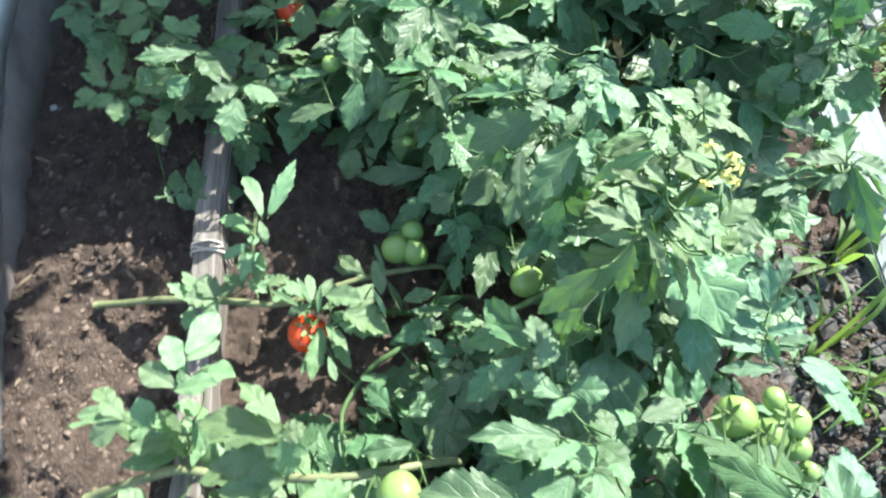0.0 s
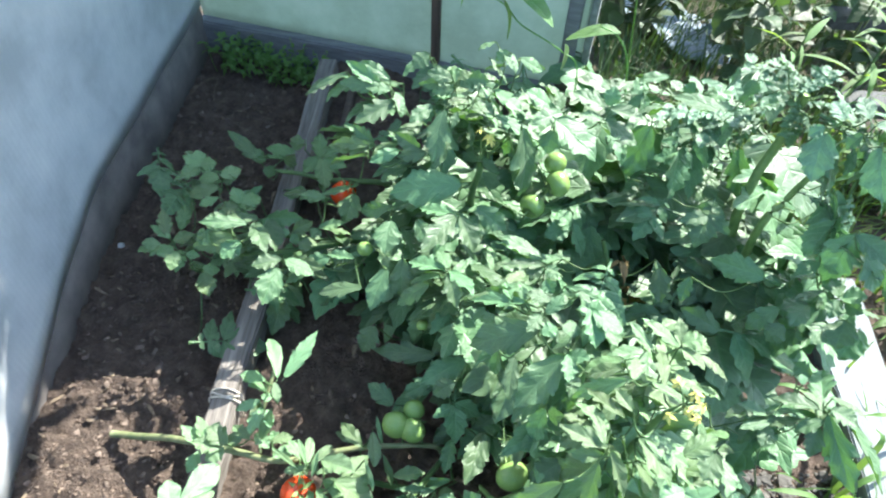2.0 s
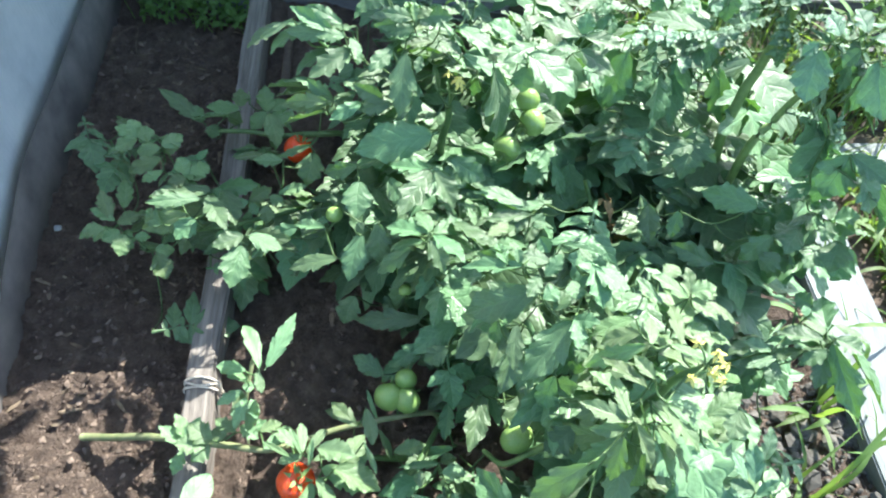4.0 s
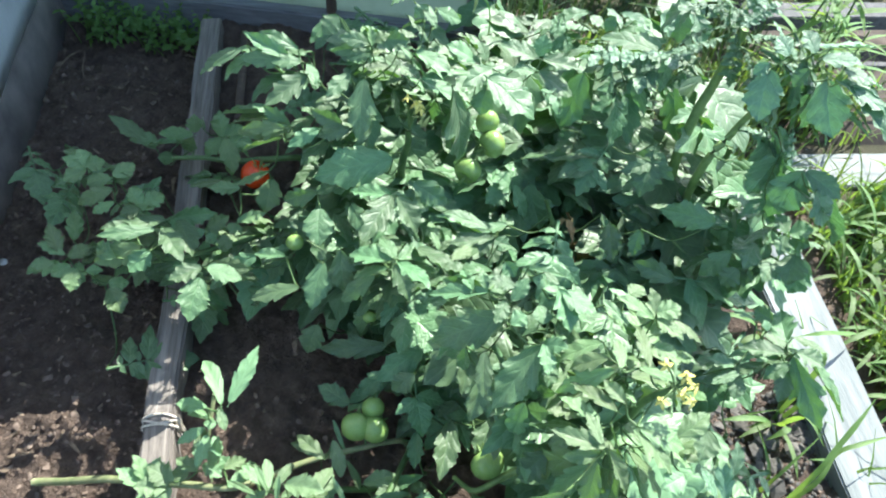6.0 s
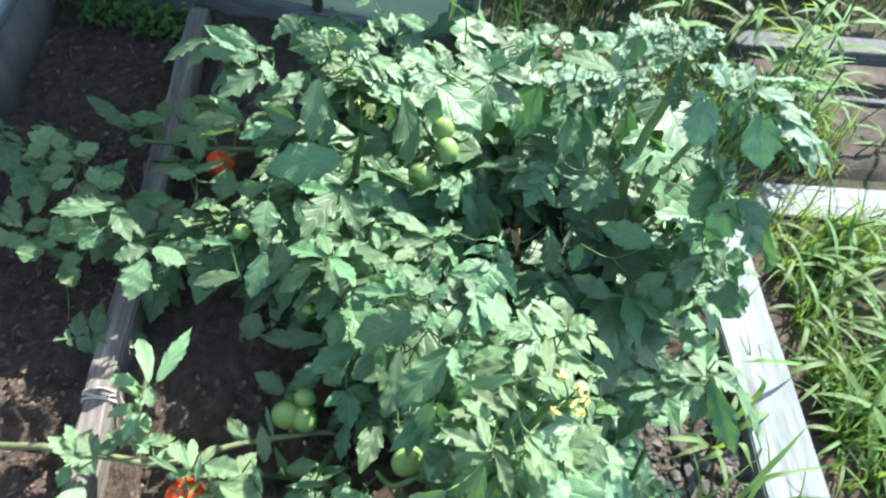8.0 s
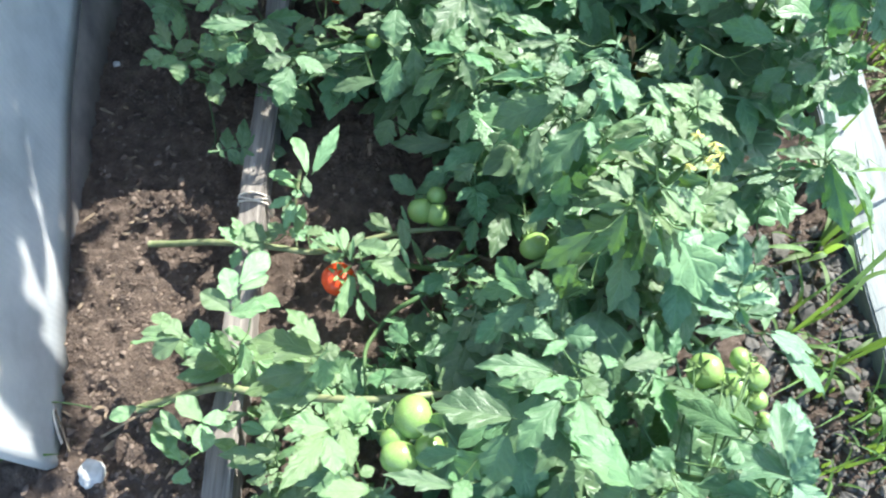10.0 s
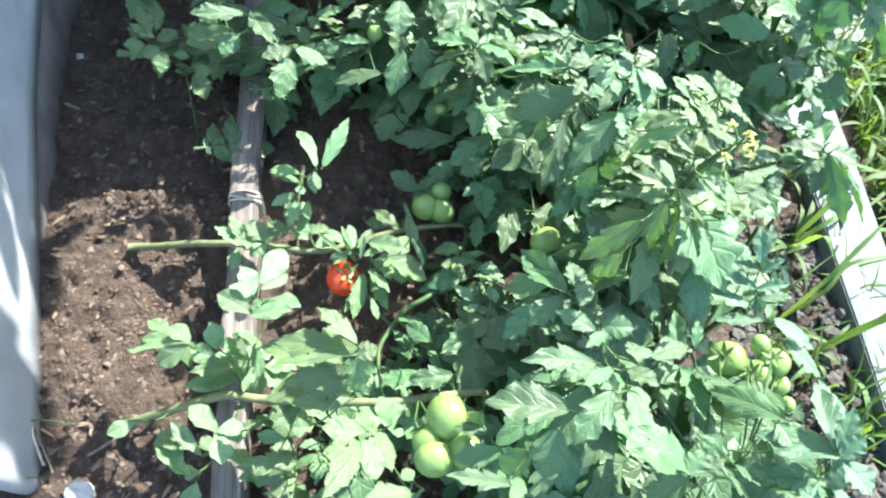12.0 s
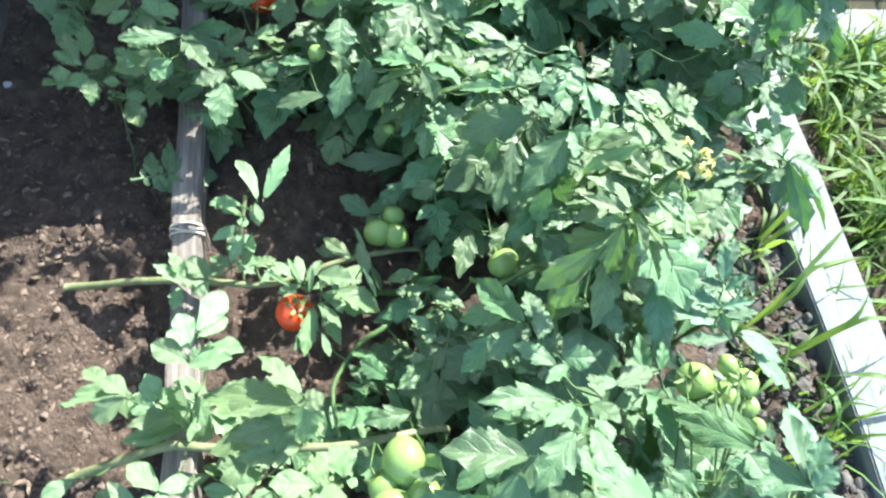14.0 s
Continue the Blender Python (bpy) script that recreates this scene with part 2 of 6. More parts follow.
def thing(name, place, label, category, group="", kind=""):
    ob = new(name)
    ob.matrix_world = Matrix.Translation(place)
    ob.empty_display_size = 0.05
    return tagged(ob, label, category, group, kind)


def part(name, me, parent, m=None, label="", base=None):
    """One mesh object under a thing (or a part), with its pose m in the world."""
    ob = new(name, me)
    ob.parent = parent
    at = base if base is not None else parent.matrix_basis
    ob.matrix_basis = at.inverted() @ (m if m is not None else Matrix.Identity(4))
    return tagged(ob, label)


def smooth_path(pts, steps=5):
    """Catmull-Rom through the points."""
    p = [Vector(q) for q in pts]
    p = [2 * p[0] - p[1]] + p + [2 * p[-1] - p[-2]]
    out = []
    for i in range(1, len(p) - 2):
        for s in range(steps):
            t = s / steps
            out.append(0.5 * (2 * p[i] + (p[i + 1] - p[i - 1]) * t + (2 * p[i - 1] - 5 * p[i] + 4 * p[i + 1] - p[i + 2]) * t**2
                              + (3 * p[i] - p[i - 1] - 3 * p[i + 1] + p[i + 2]) * t**3))
    return out + [p[-2]]


# ---- ground ----
def level(x, y):
    """Height of the ground: sunk path, bed, and the slope to the lawn."""
    def step(a, b, v):
        v = min(max((v - a) / (b - a), 0.0), 1.0)
        return v * v * (3 - 2 * v)
    plank = -0.401 - 0.072 * (y - 0.03)
    z = -0.065 + 0.05 * step(plank - 0.03, plank + 0.03, x)
    z += -0.265 * step(-0.1, 1.05, x)
    z += -0.03 * step(1.1, 1.3, x)
    z += 0.075 * math.exp(-((x - 0.95) / 0.11) ** 2) * step(1.5, 1.2, y)
    z += -0.25 * step(1.9, 3.0, y) * step(-0.6, 0.4, x)
    return z


def surface(x, y):
    """Height of the ground with its clods and hollows."""
    z = level(x, y)
    fade = min(max((1.75 - abs(x - 0.05)) / 0.5, 0.0), 1.0) * min(max((1.7 - abs(y - 0.9)) / 0.4, 0.0), 1.0)
    if fade > 0:
        p = Vector((x, y, 0.0))
        z += fade * (0.024 * noise.fractal(p * 7.0, 1.0, 2.0, 4) + 0.015 * abs(noise.noise(p * 24.0)) + 0.013 * noise.noise(p * 44.0) + 0.009 * noise.noise(p * 85.0))
    return z


def build_ground():
    def axis(lo, hi, step):
        fine = list(np.arange(lo, hi, step))
        out, d, a, b = [], step * 2, lo, hi
        left, right = [], []
        while d < 200:
            a, b = a - d, b + d
            left.append(a), right.append(b)
            d *= 1.7
        return left[::-1] + fine + [hi] + right
    xs, ys = axis(-1.05, 1.15, 0.009), axis(-0.25, 2.05, 0.009)
    s = Shape()
    rows = []
    for y in ys:
        row = []
        for x in xs:
            row.append(((x, y, surface(x, y)), (0.5, 0.5)))
        rows.append(row)
    s.grid(rows)
    return tagged(new("ground", s.mesh("ground", M_SOIL)), "dark brown crumbly garden soil with dry crumbs", "soil", kind="structure")


build_ground()


# ---- boards ----
def board(name, a, b, width, height, mat, label, category="board", wear=0.003, group="", kind="", cuts=14):
    """A board from a to b (middle of its top face), as one mesh."""
    a, b = Vector(a), Vector(b)
    d = b - a
    s = Shape()
    s.box(Matrix.Identity(4), (width, d.length, height), 0.004, cuts, wear)
    ob = new(name, s.mesh(name, mat, False))
    ob.matrix_world = Matrix.Translation((a + b) / 2 - Vector((0, 0, height / 2))) @ d.to_track_quat("Y", "Z").to_matrix().to_4x4()
    return tagged(ob, label, category, group, kind)


board("bed_edging_board", (-0.386, -0.20, 0.045), (-0.527, 1.80, 0.045), 0.056, 0.17, M_PLANK,
      "weathered grey wooden edging board along the tomato bed", wear=0.006, cuts=40)
board("short_board", (-0.405, 1.42, 0.02), (-0.435, 1.78, 0.02), 0.022, 0.12, M_POST, "short dark wooden board beside the bed edging")
board("white_edging_board", (1.084, -0.1, -0.15), (1.008, 1.32, -0.15), 0.148, 0.22, M_WHITE,
      "whitewashed thick board edging the bed beside the grass", wear=0.004)
board("white_cross_board", (1.25, 1.56, -0.30), (2.6, 1.60, -0.30), 0.14, 0.08, M_WHITE, "whitewashed board lying across the path at the bed end")
board("grey_board", (1.28, 2.045, -0.27), (3.0, 2.08, -0.27), 0.03, 0.14, M_GREY, "weathered grey board edging another bed", group="grey boards")
board("grey_board", (1.25, 2.21, -0.17), (3.0, 2.30, -0.17), 0.09, 0.06, M_GREY, "weathered grey board edging another bed", group="grey boards")
board("grey_board", (1.3, 2.71, -0.12), (3.2, 2.80, -0.12), 0.08, 0.06, M_GREY, "weathered grey board edging another bed", group="grey boards")


# ---- film walls ----
WALL_X = ((-0.6, 0.03), (-0.755, 0.04), (-0.83, 0.34), (-0.905, 0.80), (-0.935, 1.10), (-0.985, 1.93))
BACK_A, BACK_B = Vector((-1.00, 1.95, 0)), Vector((0.255, 1.775, 0))


def wall_x(y):
    return float(np.interp(y, [p[1] for p in WALL_X[1:]], [p[0] for p in WALL_X[1:]]))


def left_wall():
    """A curved sheet wall: along the path, then round the near corner."""
    wall = thing("sheet_wall", (-0.9, 1.0, -0.08), "milky grey ribbed plastic sheet wall on a dark base board", "wall", kind="structure")
    line = [(wall_x(y), y) for y in np.linspace(1.93, 0.05, 64)]
    line += [(-0.758, 0.040), (-0.770, 0.030)] + [(-0.79 - 0.05 * i, 0.032 + 0.012 * i) for i in range(14)]
    s = Shape()
    rows = []
    for i, (x, y) in enumerate(line):
        rise = min(max((y - 0.30) / 0.75, 0), 1)
        low = -0.085 + 0.185 * rise + 0.003 * rise * math.sin(y * 17.0)
        if i > 64:
            low = -0.05
        row = []
        for j in range(25):
            w = j / 24
            z = low + (1.45 - low) * w
            bow = 0.010 * math.sin(math.pi * w) * math.sin(y * 5 + 1) + 0.010 * noise.noise(Vector((y * 5, z * 4, 0)))
            row.append(((x + bow * min(1.0, 3 * w) + 0.002, y, z), (i / 70, w)))
        rows.append(row)
    s.grid(rows)
    film = part("sheet", s.mesh("sheet", M_FILM), wall)
    film.modifiers.new("thick", "SOLIDIFY").thickness = 0.004
    s = Shape()
    rows = []
    for y in np.linspace(1.93, 0.36, 44):
        x = wall_x(y) - 0.008
        top = min(0.13, -0.07 + 0.20 * max(0.0, (y - 0.30) / 0.75))
        sec = [(x - 0.03, -0.12), (x - 0.03, top), (x - 0.004, top + 0.002), (x + 0.002, top - 0.002), (x + 0.007, 0.5 * top - 0.06), (x + 0.010, -0.12)]
        rows.append([((a + 0.003 * noise.noise(Vector((y * 8, b * 8, 3))), y, b), (0.5, 0.5)) for a, b in sec])
    s.grid(rows, True)
    part("base_board", s.mesh("base_board", M_BASE_BOARD), wall, label="dark brown grey base board")
    s = Shape()
    s.box(Matrix.Translation((-1.08, 0.135, -0.07)) @ pose(0, 0, 0, 0, 0, -13.5), (0.62, 0.03, 0.08), 0.004, 8, 0.003, 0)
    part("end_board", s.mesh("end_board", M_POST, False), wall)


def back_wall():
    wall = thing("film_screen", (BACK_A + BACK_B) / 2 + Vector((0, 0, -0.05)), "milky grey film screen on a dark wooden frame with posts", "wall", kind="structure")
    d = BACK_B - BACK_A
    turn = d.to_track_quat("X", "Z").to_matrix().to_4x4()
    face = Vector((d.y, -d.x, 0)).normalized()
    # unseen upper edge: height and slope made up for the shade they cast
    top = lambda u: 2.10 - 0.95 * max(0.0, (u - 0.5) / 0.5)
    s = Shape()
    rows = []
    for i in range(49):
        u = i / 48
        row = []
        for j in range(33):
            w = j / 32
            z = 0.02 + (top(u) - 0.02) * w
            p = BACK_A + d * u + face * (0.006 * noise.noise(Vector((u * 6, w * 7, 4))) - 0.012)
            row.append(((p.x, p.y, z), (u, w)))
        rows.append(row)
    s.grid(rows)
    film = part("film", s.mesh("screen_film", M_SCREEN), wall)
    film.modifiers.new("thick", "SOLIDIFY").thickness = 0.003
    s = Shape()
    s.box(Matrix.Translation((BACK_A + BACK_B) / 2 + face * 0.012 + Vector((0, 0, -0.04))) @ turn, (d.length, 0.04, 0.18), 0.005, 12, 0.003, 0)
    part("base_beam", s.mesh("base_beam", M_BEAM, False), wall, label="dark horizontal base beam")
    for u, w, mat in ((0.648, 0.026, M_POST), (0.968, 0.042, M_BEAM)):
        s = Shape()
        h = top(u) - 0.05
        s.box(Matrix.Translation(BACK_A + d * u + face * 0.008 + Vector((0, 0, 0.05 + h / 2))) @ turn, (w, 0.03, h), 0.004, 10, 0.002, 2)
        post = part("post", s.mesh("post", mat, False), wall)
        if u > 0.9:
            s = Shape()
            p = BACK_A + d * u + face * 0.023 + Vector((0, 0, 0.36))
            s.tube([p, p + face * 0.006], [0.007, 0.005], 8)
            part("bolt", s.mesh("bolt", M_STEEL), post, base=wall.matrix_basis)
    # white strip: sunlight on the end post's side face, put into its colour
    s = Shape()
    h = 1.2
    s.box(Matrix.Translation(BACK_B + Vector((0.012, -0.003, h / 2 - 0.02))) @ turn, (0.020, 0.05, h), 0.003, 10, 0.002, 2)
    part("lit_edge_batten", s.mesh("lit_edge_batten", M_WHITE, False), wall, label="edge batten coloured white as the post's sunlit face")


left_wall()
back_wall()


# ---- leaves ----
def leaflet(s, m, length, width, lobes=3, depth=0.2, fold=0.3, droop=0.2, ruffle=1.0, seed=0.0, nu=17, side=3):
    """A toothed, pointed blade along +Y of m, folded on its midrib and hanging at its tip."""
    rows = []
    for i in range(nu + 1):
        u = i / nu
        body = (max(u, 1e-4) / 0.32) ** 0.58 * ((1 - u) / 0.68) ** 1.05 if u < 1 else 0.0
        row = []
        for j in range(-side, side + 1):
            k = j / side
            phase = (lobes * u ** 1.15 + 0.12 * math.sin(seed * 7 + (j > 0) * 2.1)) % 1.0
            tooth = phase if phase < 0.7 else (1 - phase) / 0.3 * 0.7
            cut = 1.0 - depth * k * k * (1 - tooth / 0.7) * (1 if 0.05 < u < 0.96 else 0)
            half = 0.5 * width * min(body, 1.1) * cut
            x = k * half
            y = length * u + abs(x) * 0.22 * (1 - u)
            z = fold * (abs(x) - 0.9 * x * x / width) - droop * length * u * u
            z += ruffle * length * 0.016 * math.sin(math.tau * (lobes * u - 0.3 * abs(k) + seed)) * abs(k) ** 1.5
            z += ruffle * length * 0.045 * noise.noise(Vector((x / length * 3.0 + seed * 3.1, u * 3.0, seed * 5.3)))
            row.append((m @ Vector((x, y, z)), (0.5 + 0.5 * k, u)))
        rows.append(row)
    s.grid(rows)


def leaf_mesh(kind, seed):
    """A whole leaf from its base at the origin to its tip one unit along +Y, face up."""
    rnd = random.Random(hash_of(kind) + seed * 17)
    young = kind in ("pale", "fresh", "blunt")
    kind = {"pale": "lobed", "fresh": "five"}.get(kind, kind)
    s = Shape()
    r = rnd.uniform
    bend = 0.0
    if kind == "single":
        start = 0.08
        leaflet(s, pose(0, start, 0, 0, r(-8, 8), 0), 1 - start, 0.58 * r(0.9, 1.12), 4, 0.30, r(0.10, 0.4), r(0.15, 0.5), r(0.7, 1.3), seed)
        stalk = 0.4
    else:
        # from the tip back: the end leaflet, then pairs of side leaflets with tiny ones between
        pairs = {"tri": 1, "blunt": 2, "lobed": 2, "five": 2, "seven": 3, "curly": 4, "frond": 4}[kind]
        term = {"tri": 0.64, "blunt": 0.48, "lobed": 0.66, "five": 0.54, "seven": 0.45, "curly": 0.34, "frond": 0.46}[kind]
        wide = {"tri": 0.66, "blunt": 0.86, "lobed": 0.66, "five": 0.62, "seven": 0.56, "curly": 0.62, "frond": 0.80}[kind]
        depth = {"tri": 0.26, "blunt": 0.10, "lobed": 0.42, "five": 0.32, "seven": 0.30, "curly": 0.34, "frond": 0.16}[kind]
        wave = {"curly": 2.6, "frond": 1.6}.get(kind, 0.9)
        bend = r(0.05, 0.22) if kind not in ("curly", "frond") else r(0.0, 0.08)
        hang = {"frond": r(-72, -48), "blunt": r(-10, 8)}.get(kind, r(-16, 2) if kind != "seven" else r(-12, 5))
        root = 1 - term if kind != "frond" else 0.92
        leaflet(s, pose(0, root, -bend * root ** 2, hang, r(-10, 10), r(-8, 8)), term, term * wide * r(0.9, 1.12), 4, depth, r(0.05, 0.35), r(0.08, 0.3), wave, seed, 20)
        for i in range(pairs):
            f = (i + 0.75) / pairs
            at = 0.10 + (root - 0.08) * min(f, 1.0)
            for sgn in (-1, 1):
                size = (term if kind != "frond" else 0.36) * r(0.66, 0.9) * (0.55 + 0.45 * f if kind != "lobed" else (0.5, 0.85)[i]) * (1.2 if kind == "blunt" else 1.0)
                at2 = at + r(-0.03, 0.03)
                calm = {"blunt": 0.35, "curly": 0.5, "frond": 0.5}.get(kind, 1.0)
                leaflet(s, pose(0, at2, -bend * at2 ** 2, r(-30, 10) * calm, sgn * r(-18, 34) * calm, -sgn * r(46, 74)), size, size * min(wide, 0.7 if kind != "blunt" else 0.9) * r(0.9, 1.15), 3, max(depth * 0.9, 0.2 if kind == "frond" else 0),
                        r(0.0, 0.35), r(0.08, 0.35) if kind not in ("curly", "frond") else r(-0.1, 0.3), 2.2 if kind == "frond" else wave, seed + i + sgn * 0.4, 15)
            if pairs > 1:
                for sgn in (-1, 1):
                    at3 = max(0.06, at - 0.10)
                    leaflet(s, pose(0, at3, -bend * at3 ** 2, r(-15, 5), sgn * r(0, 20), -sgn * r(60, 85)), r(0.09, 0.15), r(0.06, 0.09), 2, 0.1, 0.2, 0.2, 1.0, seed - i, 7, 1)
        stalk = root
    s.tube([(0, stalk * i / 5, -0.008 - bend * (stalk * i / 5) ** 2) for i in range(6)], [0.018, 0.016, 0.014, 0.012, 0.010, 0.006], 5)
    return s.mesh("leaf_" + kind, M_YOUNG if young else {"curly": M_CURL, "frond": M_CURL, "seven": M_MID}.get(kind, M_LEAF))


def hash_of(word):
    return sum((i + 3) * ord(c) for i, c in enumerate(word))


LEAF = {kind: [leaf_mesh(kind, n) for n in range(count)] for kind, count in
        (("single", 6), ("lobed", 7), ("tri", 6), ("five", 7), ("seven", 5), ("curly", 5), ("frond", 5), ("blunt", 3), ("pale", 5), ("fresh", 5))}


def leaf_pose(base, tip, roll=0.0, broad=1.0):
    base, tip = Vector(base), Vector(tip)
    y = (tip - base).normalized()
    z = Vector((0.30, 0.20, 1.0))
    z = (z - y * z.dot(y)).normalized()
    x = y.cross(z)
    turn = Matrix((x, y, z)).transposed().to_4x4()
    size = (tip - base).length
    return Matrix.Translation(base) @ turn @ pose(0, 0, 0, 0, roll, 0) @ Matrix.Diagonal((size * broad, size, size * broad, 1))


def blade_mesh_of(shape, mat, seed):
    """One blade, a unit long and wide: lobes that point forward, quilted between its side veins, edges curled down."""
    rnd = random.Random(seed * 31 + hash_of(shape))
    r = rnd.uniform
    lobes, depth = {"o": (r(2.6, 3.6), r(0.24, 0.36)), "l": (r(2.4, 3.1), r(0.44, 0.58)), "r": (2.4, r(0.03, 0.09)), "n": (2.6, 0.22)}[shape]
    peak = {"o": 0.34, "l": 0.32, "r": 0.46, "n": 0.42}[shape]
    fold, arch, curl, wave, twist = r(0.16, 0.42), r(0.03, 0.12), r(0.1, 0.4), r(0.6, 1.6), r(-0.22, 0.22)
    bend = r(-0.10, 0.10)
    nu, side, veins = 40, 4, {"o": 4.6, "l": 4.2, "r": 4.4, "n": 4.0}[shape]
    s, rows = Shape(), []
    for i in range(nu + 1):
        u = i / nu
        if shape == "r":
            body = math.sin(math.pi * u ** 0.92) ** 0.72 if 0 < u < 1 else 0.0
        else:
            body = (u / peak) ** 0.55 * ((1 - u) / (1 - peak)) ** ((1 - peak) / peak * 0.50) if 0 < u < 1 else 0.0
        row = []
        for j in range(-side, side + 1):
            k = j / side
            a = abs(k)
            shift = 0.16 * math.sin(seed * 5.1 + (k > 0) * 2.3)
            p = (lobes * u ** 1.1 + shift) % 1.0
            cleft = (1 - p / 0.78) if p < 0.78 else (p - 0.78) / 0.22
            q = (lobes * 2.7 * u + shift * 2) % 1.0
            fringe = -0.13 * ((1 - q / 0.7) if q < 0.7 else (q - 0.7) / 0.3) if shape in "ol" else 0.0
            edge = body * (1 - depth * a ** 2.2 * cleft ** 1.2 * (1 - 0.45 * u) + fringe * a ** 3)
            x = 0.5 * k * edge
            y = u + 0.24 * a * edge * (1 - u) * min(1.0, u * 8)
            run = (u - 0.34 * a * edge) * veins + 0.15 * math.sin(seed + 7 * u)
            z = fold * abs(x) - curl * x * x * 1.6 + arch * (4 * u * (1 - u)) + twist * x * (u - 0.3)
            z += 0.010 * abs(math.sin(math.pi * run)) * min(1.0, a * 3) * (1 - u)
            z += wave * 0.024 * a ** 1.6 * math.sin(math.tau * (lobes * u ** 1.1 + shift) + 0.9) + 0.022 * noise.noise(Vector((x * 4 + seed * 3.1, u * 4, seed * 1.7)))
            row.append(((x + bend * 4 * u * (1 - u) * 0.5, y, z), (0.5 + 0.5 * k, u)))
        rows.append(row)
    s.grid(rows)
    s.tube([(0, -0.07, -0.012), (bend * 0.21, 0.12, arch * 0.42 - 0.006), (bend * 0.48, 0.4, arch * 0.96 - 0.002), (bend * 0.42, 0.7, arch * 0.84)], [0.016, 0.014, 0.009, 0.004], 5)
    return s.mesh("blade_" + shape, mat)


BLADE_OF = {shape + tone: [blade_mesh_of(shape, mat, n) for n in range(count)]
            for shape, count in (("o", 6), ("l", 5), ("r", 4), ("n", 3)) for tone, mat in (("g", M_LEAF), ("m", M_MID), ("y", M_YOUNG), ("c", M_CURL))}


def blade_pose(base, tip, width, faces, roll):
    """Blades are turned to fit the camera's view: sunny ones halfway between camera and sun, shaded ones to the camera
    and off the sun.
    """
    out = (VIEW_POINT - base.lerp(tip, 0.5)).normalized()
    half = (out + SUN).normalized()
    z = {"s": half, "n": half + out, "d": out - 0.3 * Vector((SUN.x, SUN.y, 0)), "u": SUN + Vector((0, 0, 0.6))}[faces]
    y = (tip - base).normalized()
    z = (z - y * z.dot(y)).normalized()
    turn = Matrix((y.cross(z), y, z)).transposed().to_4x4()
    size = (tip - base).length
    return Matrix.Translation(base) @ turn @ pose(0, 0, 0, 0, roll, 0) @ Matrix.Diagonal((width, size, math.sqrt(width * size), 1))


# ---- fruit and flowers ----
def tomato_mesh(name, mat, ribs=0.0, flat=0.86):
    s = Shape()
    rows = []
    for i in range(15):
        a = math.pi * i / 14
        row = []
        for j in range(24):
            b = math.tau * j / 24
            r = math.sin(a) * (1 + ribs * math.cos(5 * b) * (0.4 + 0.6 * max(math.cos(a), 0)))
            z = math.cos(a) * flat - (0.16 * math.exp(-(a / 0.35) ** 2))
            row.append(((r * math.cos(b), r * math.sin(b), z), (j / 24, i / 14)))
        rows.append(row)
    s.grid(rows, True)
    return s.mesh(name, mat)


def calyx_mesh():
    s = Shape()
    for i in range(6):
        leaflet(s, pose(0, 0, 0.72, 8, 0, i * 60 + 7 * (i % 2)), 0.85, 0.24, 1, 0.0, 0.3, -0.35 + 0.25 * (i % 3) / 2, 0.8, i * 1.3, 6, 1)
    s.tube([(0, 0, 0.70), (0.03, 0.02, 0.95), (0.10, 0.05, 1.3)], [0.09, 0.08, 0.07], 6)
    return s.mesh("calyx", M_STALK)


def flower_mesh():
    s = Shape()
    for i in range(5):
        leaflet(s, pose(0, 0, 0, -12, 0, i * 72), 1.0, 0.42, 1, 0.0, 0.2, 0.5, 0.6, i, 6, 1)
    s.tube([(0, 0, -0.1), (0, 0, 0.25), (0, 0, 0.5)], [0.18, 0.16, 0.06], 6)
    return s.mesh("flower", M_PETAL)


TOMATO_GREEN, TOMATO_RED = tomato_mesh("green_tomato", M_GREENFRUIT, 0.03), tomato_mesh("red_tomato", M_REDFRUIT, 0.02, 0.92)
CALYX, FLOWER = calyx_mesh(), flower_mesh()


# ---- tomato plants ----
# single blades: foot, tip, width, then shape, way it faces and tone
BLADES_A1 = [
    (-0.339, 0.295, 0.329, -0.31, 0.363, 0.309, 0.04, 'rsy'),
    (-0.346, 0.277, 0.33, -0.365, 0.317, 0.341, 0.034, 'rsy'),
    (-0.336, 0.286, 0.329, -0.302, 0.322, 0.308, 0.025, 'rsy'),
    (-0.348, 0.253, 0.318, -0.4, 0.279, 0.325, 0.037, 'rny'),
    (-0.347, 0.247, 0.322, -0.285, 0.251, 0.341, 0.035, 'rsy'),
    (-0.346, 0.259, 0.326, -0.332, 0.267, 0.331, 0.016, 'rsy'),
    (-0.452, 0.234, 0.224, -0.546, 0.25, 0.179, 0.033, 'rsy'),
    (-0.455, 0.234, 0.223, -0.492, 0.26, 0.223, 0.035, 'rsy'),
    (-0.458, 0.231, 0.219, -0.506, 0.205, 0.201, 0.037, 'rsy'),
    (-0.406, 0.216, 0.25, -0.415, 0.25, 0.278, 0.034, 'rny'),
    (-0.375, 0.223, 0.151, -0.459, 0.193, 0.194, 0.044, 'osy'),
    (-0.364, 0.213, 0.209, -0.408, 0.227, 0.264, 0.041, 'osy'),
    (-0.366, 0.214, 0.225, -0.379, 0.229, 0.287, 0.026, 'osy'),
]
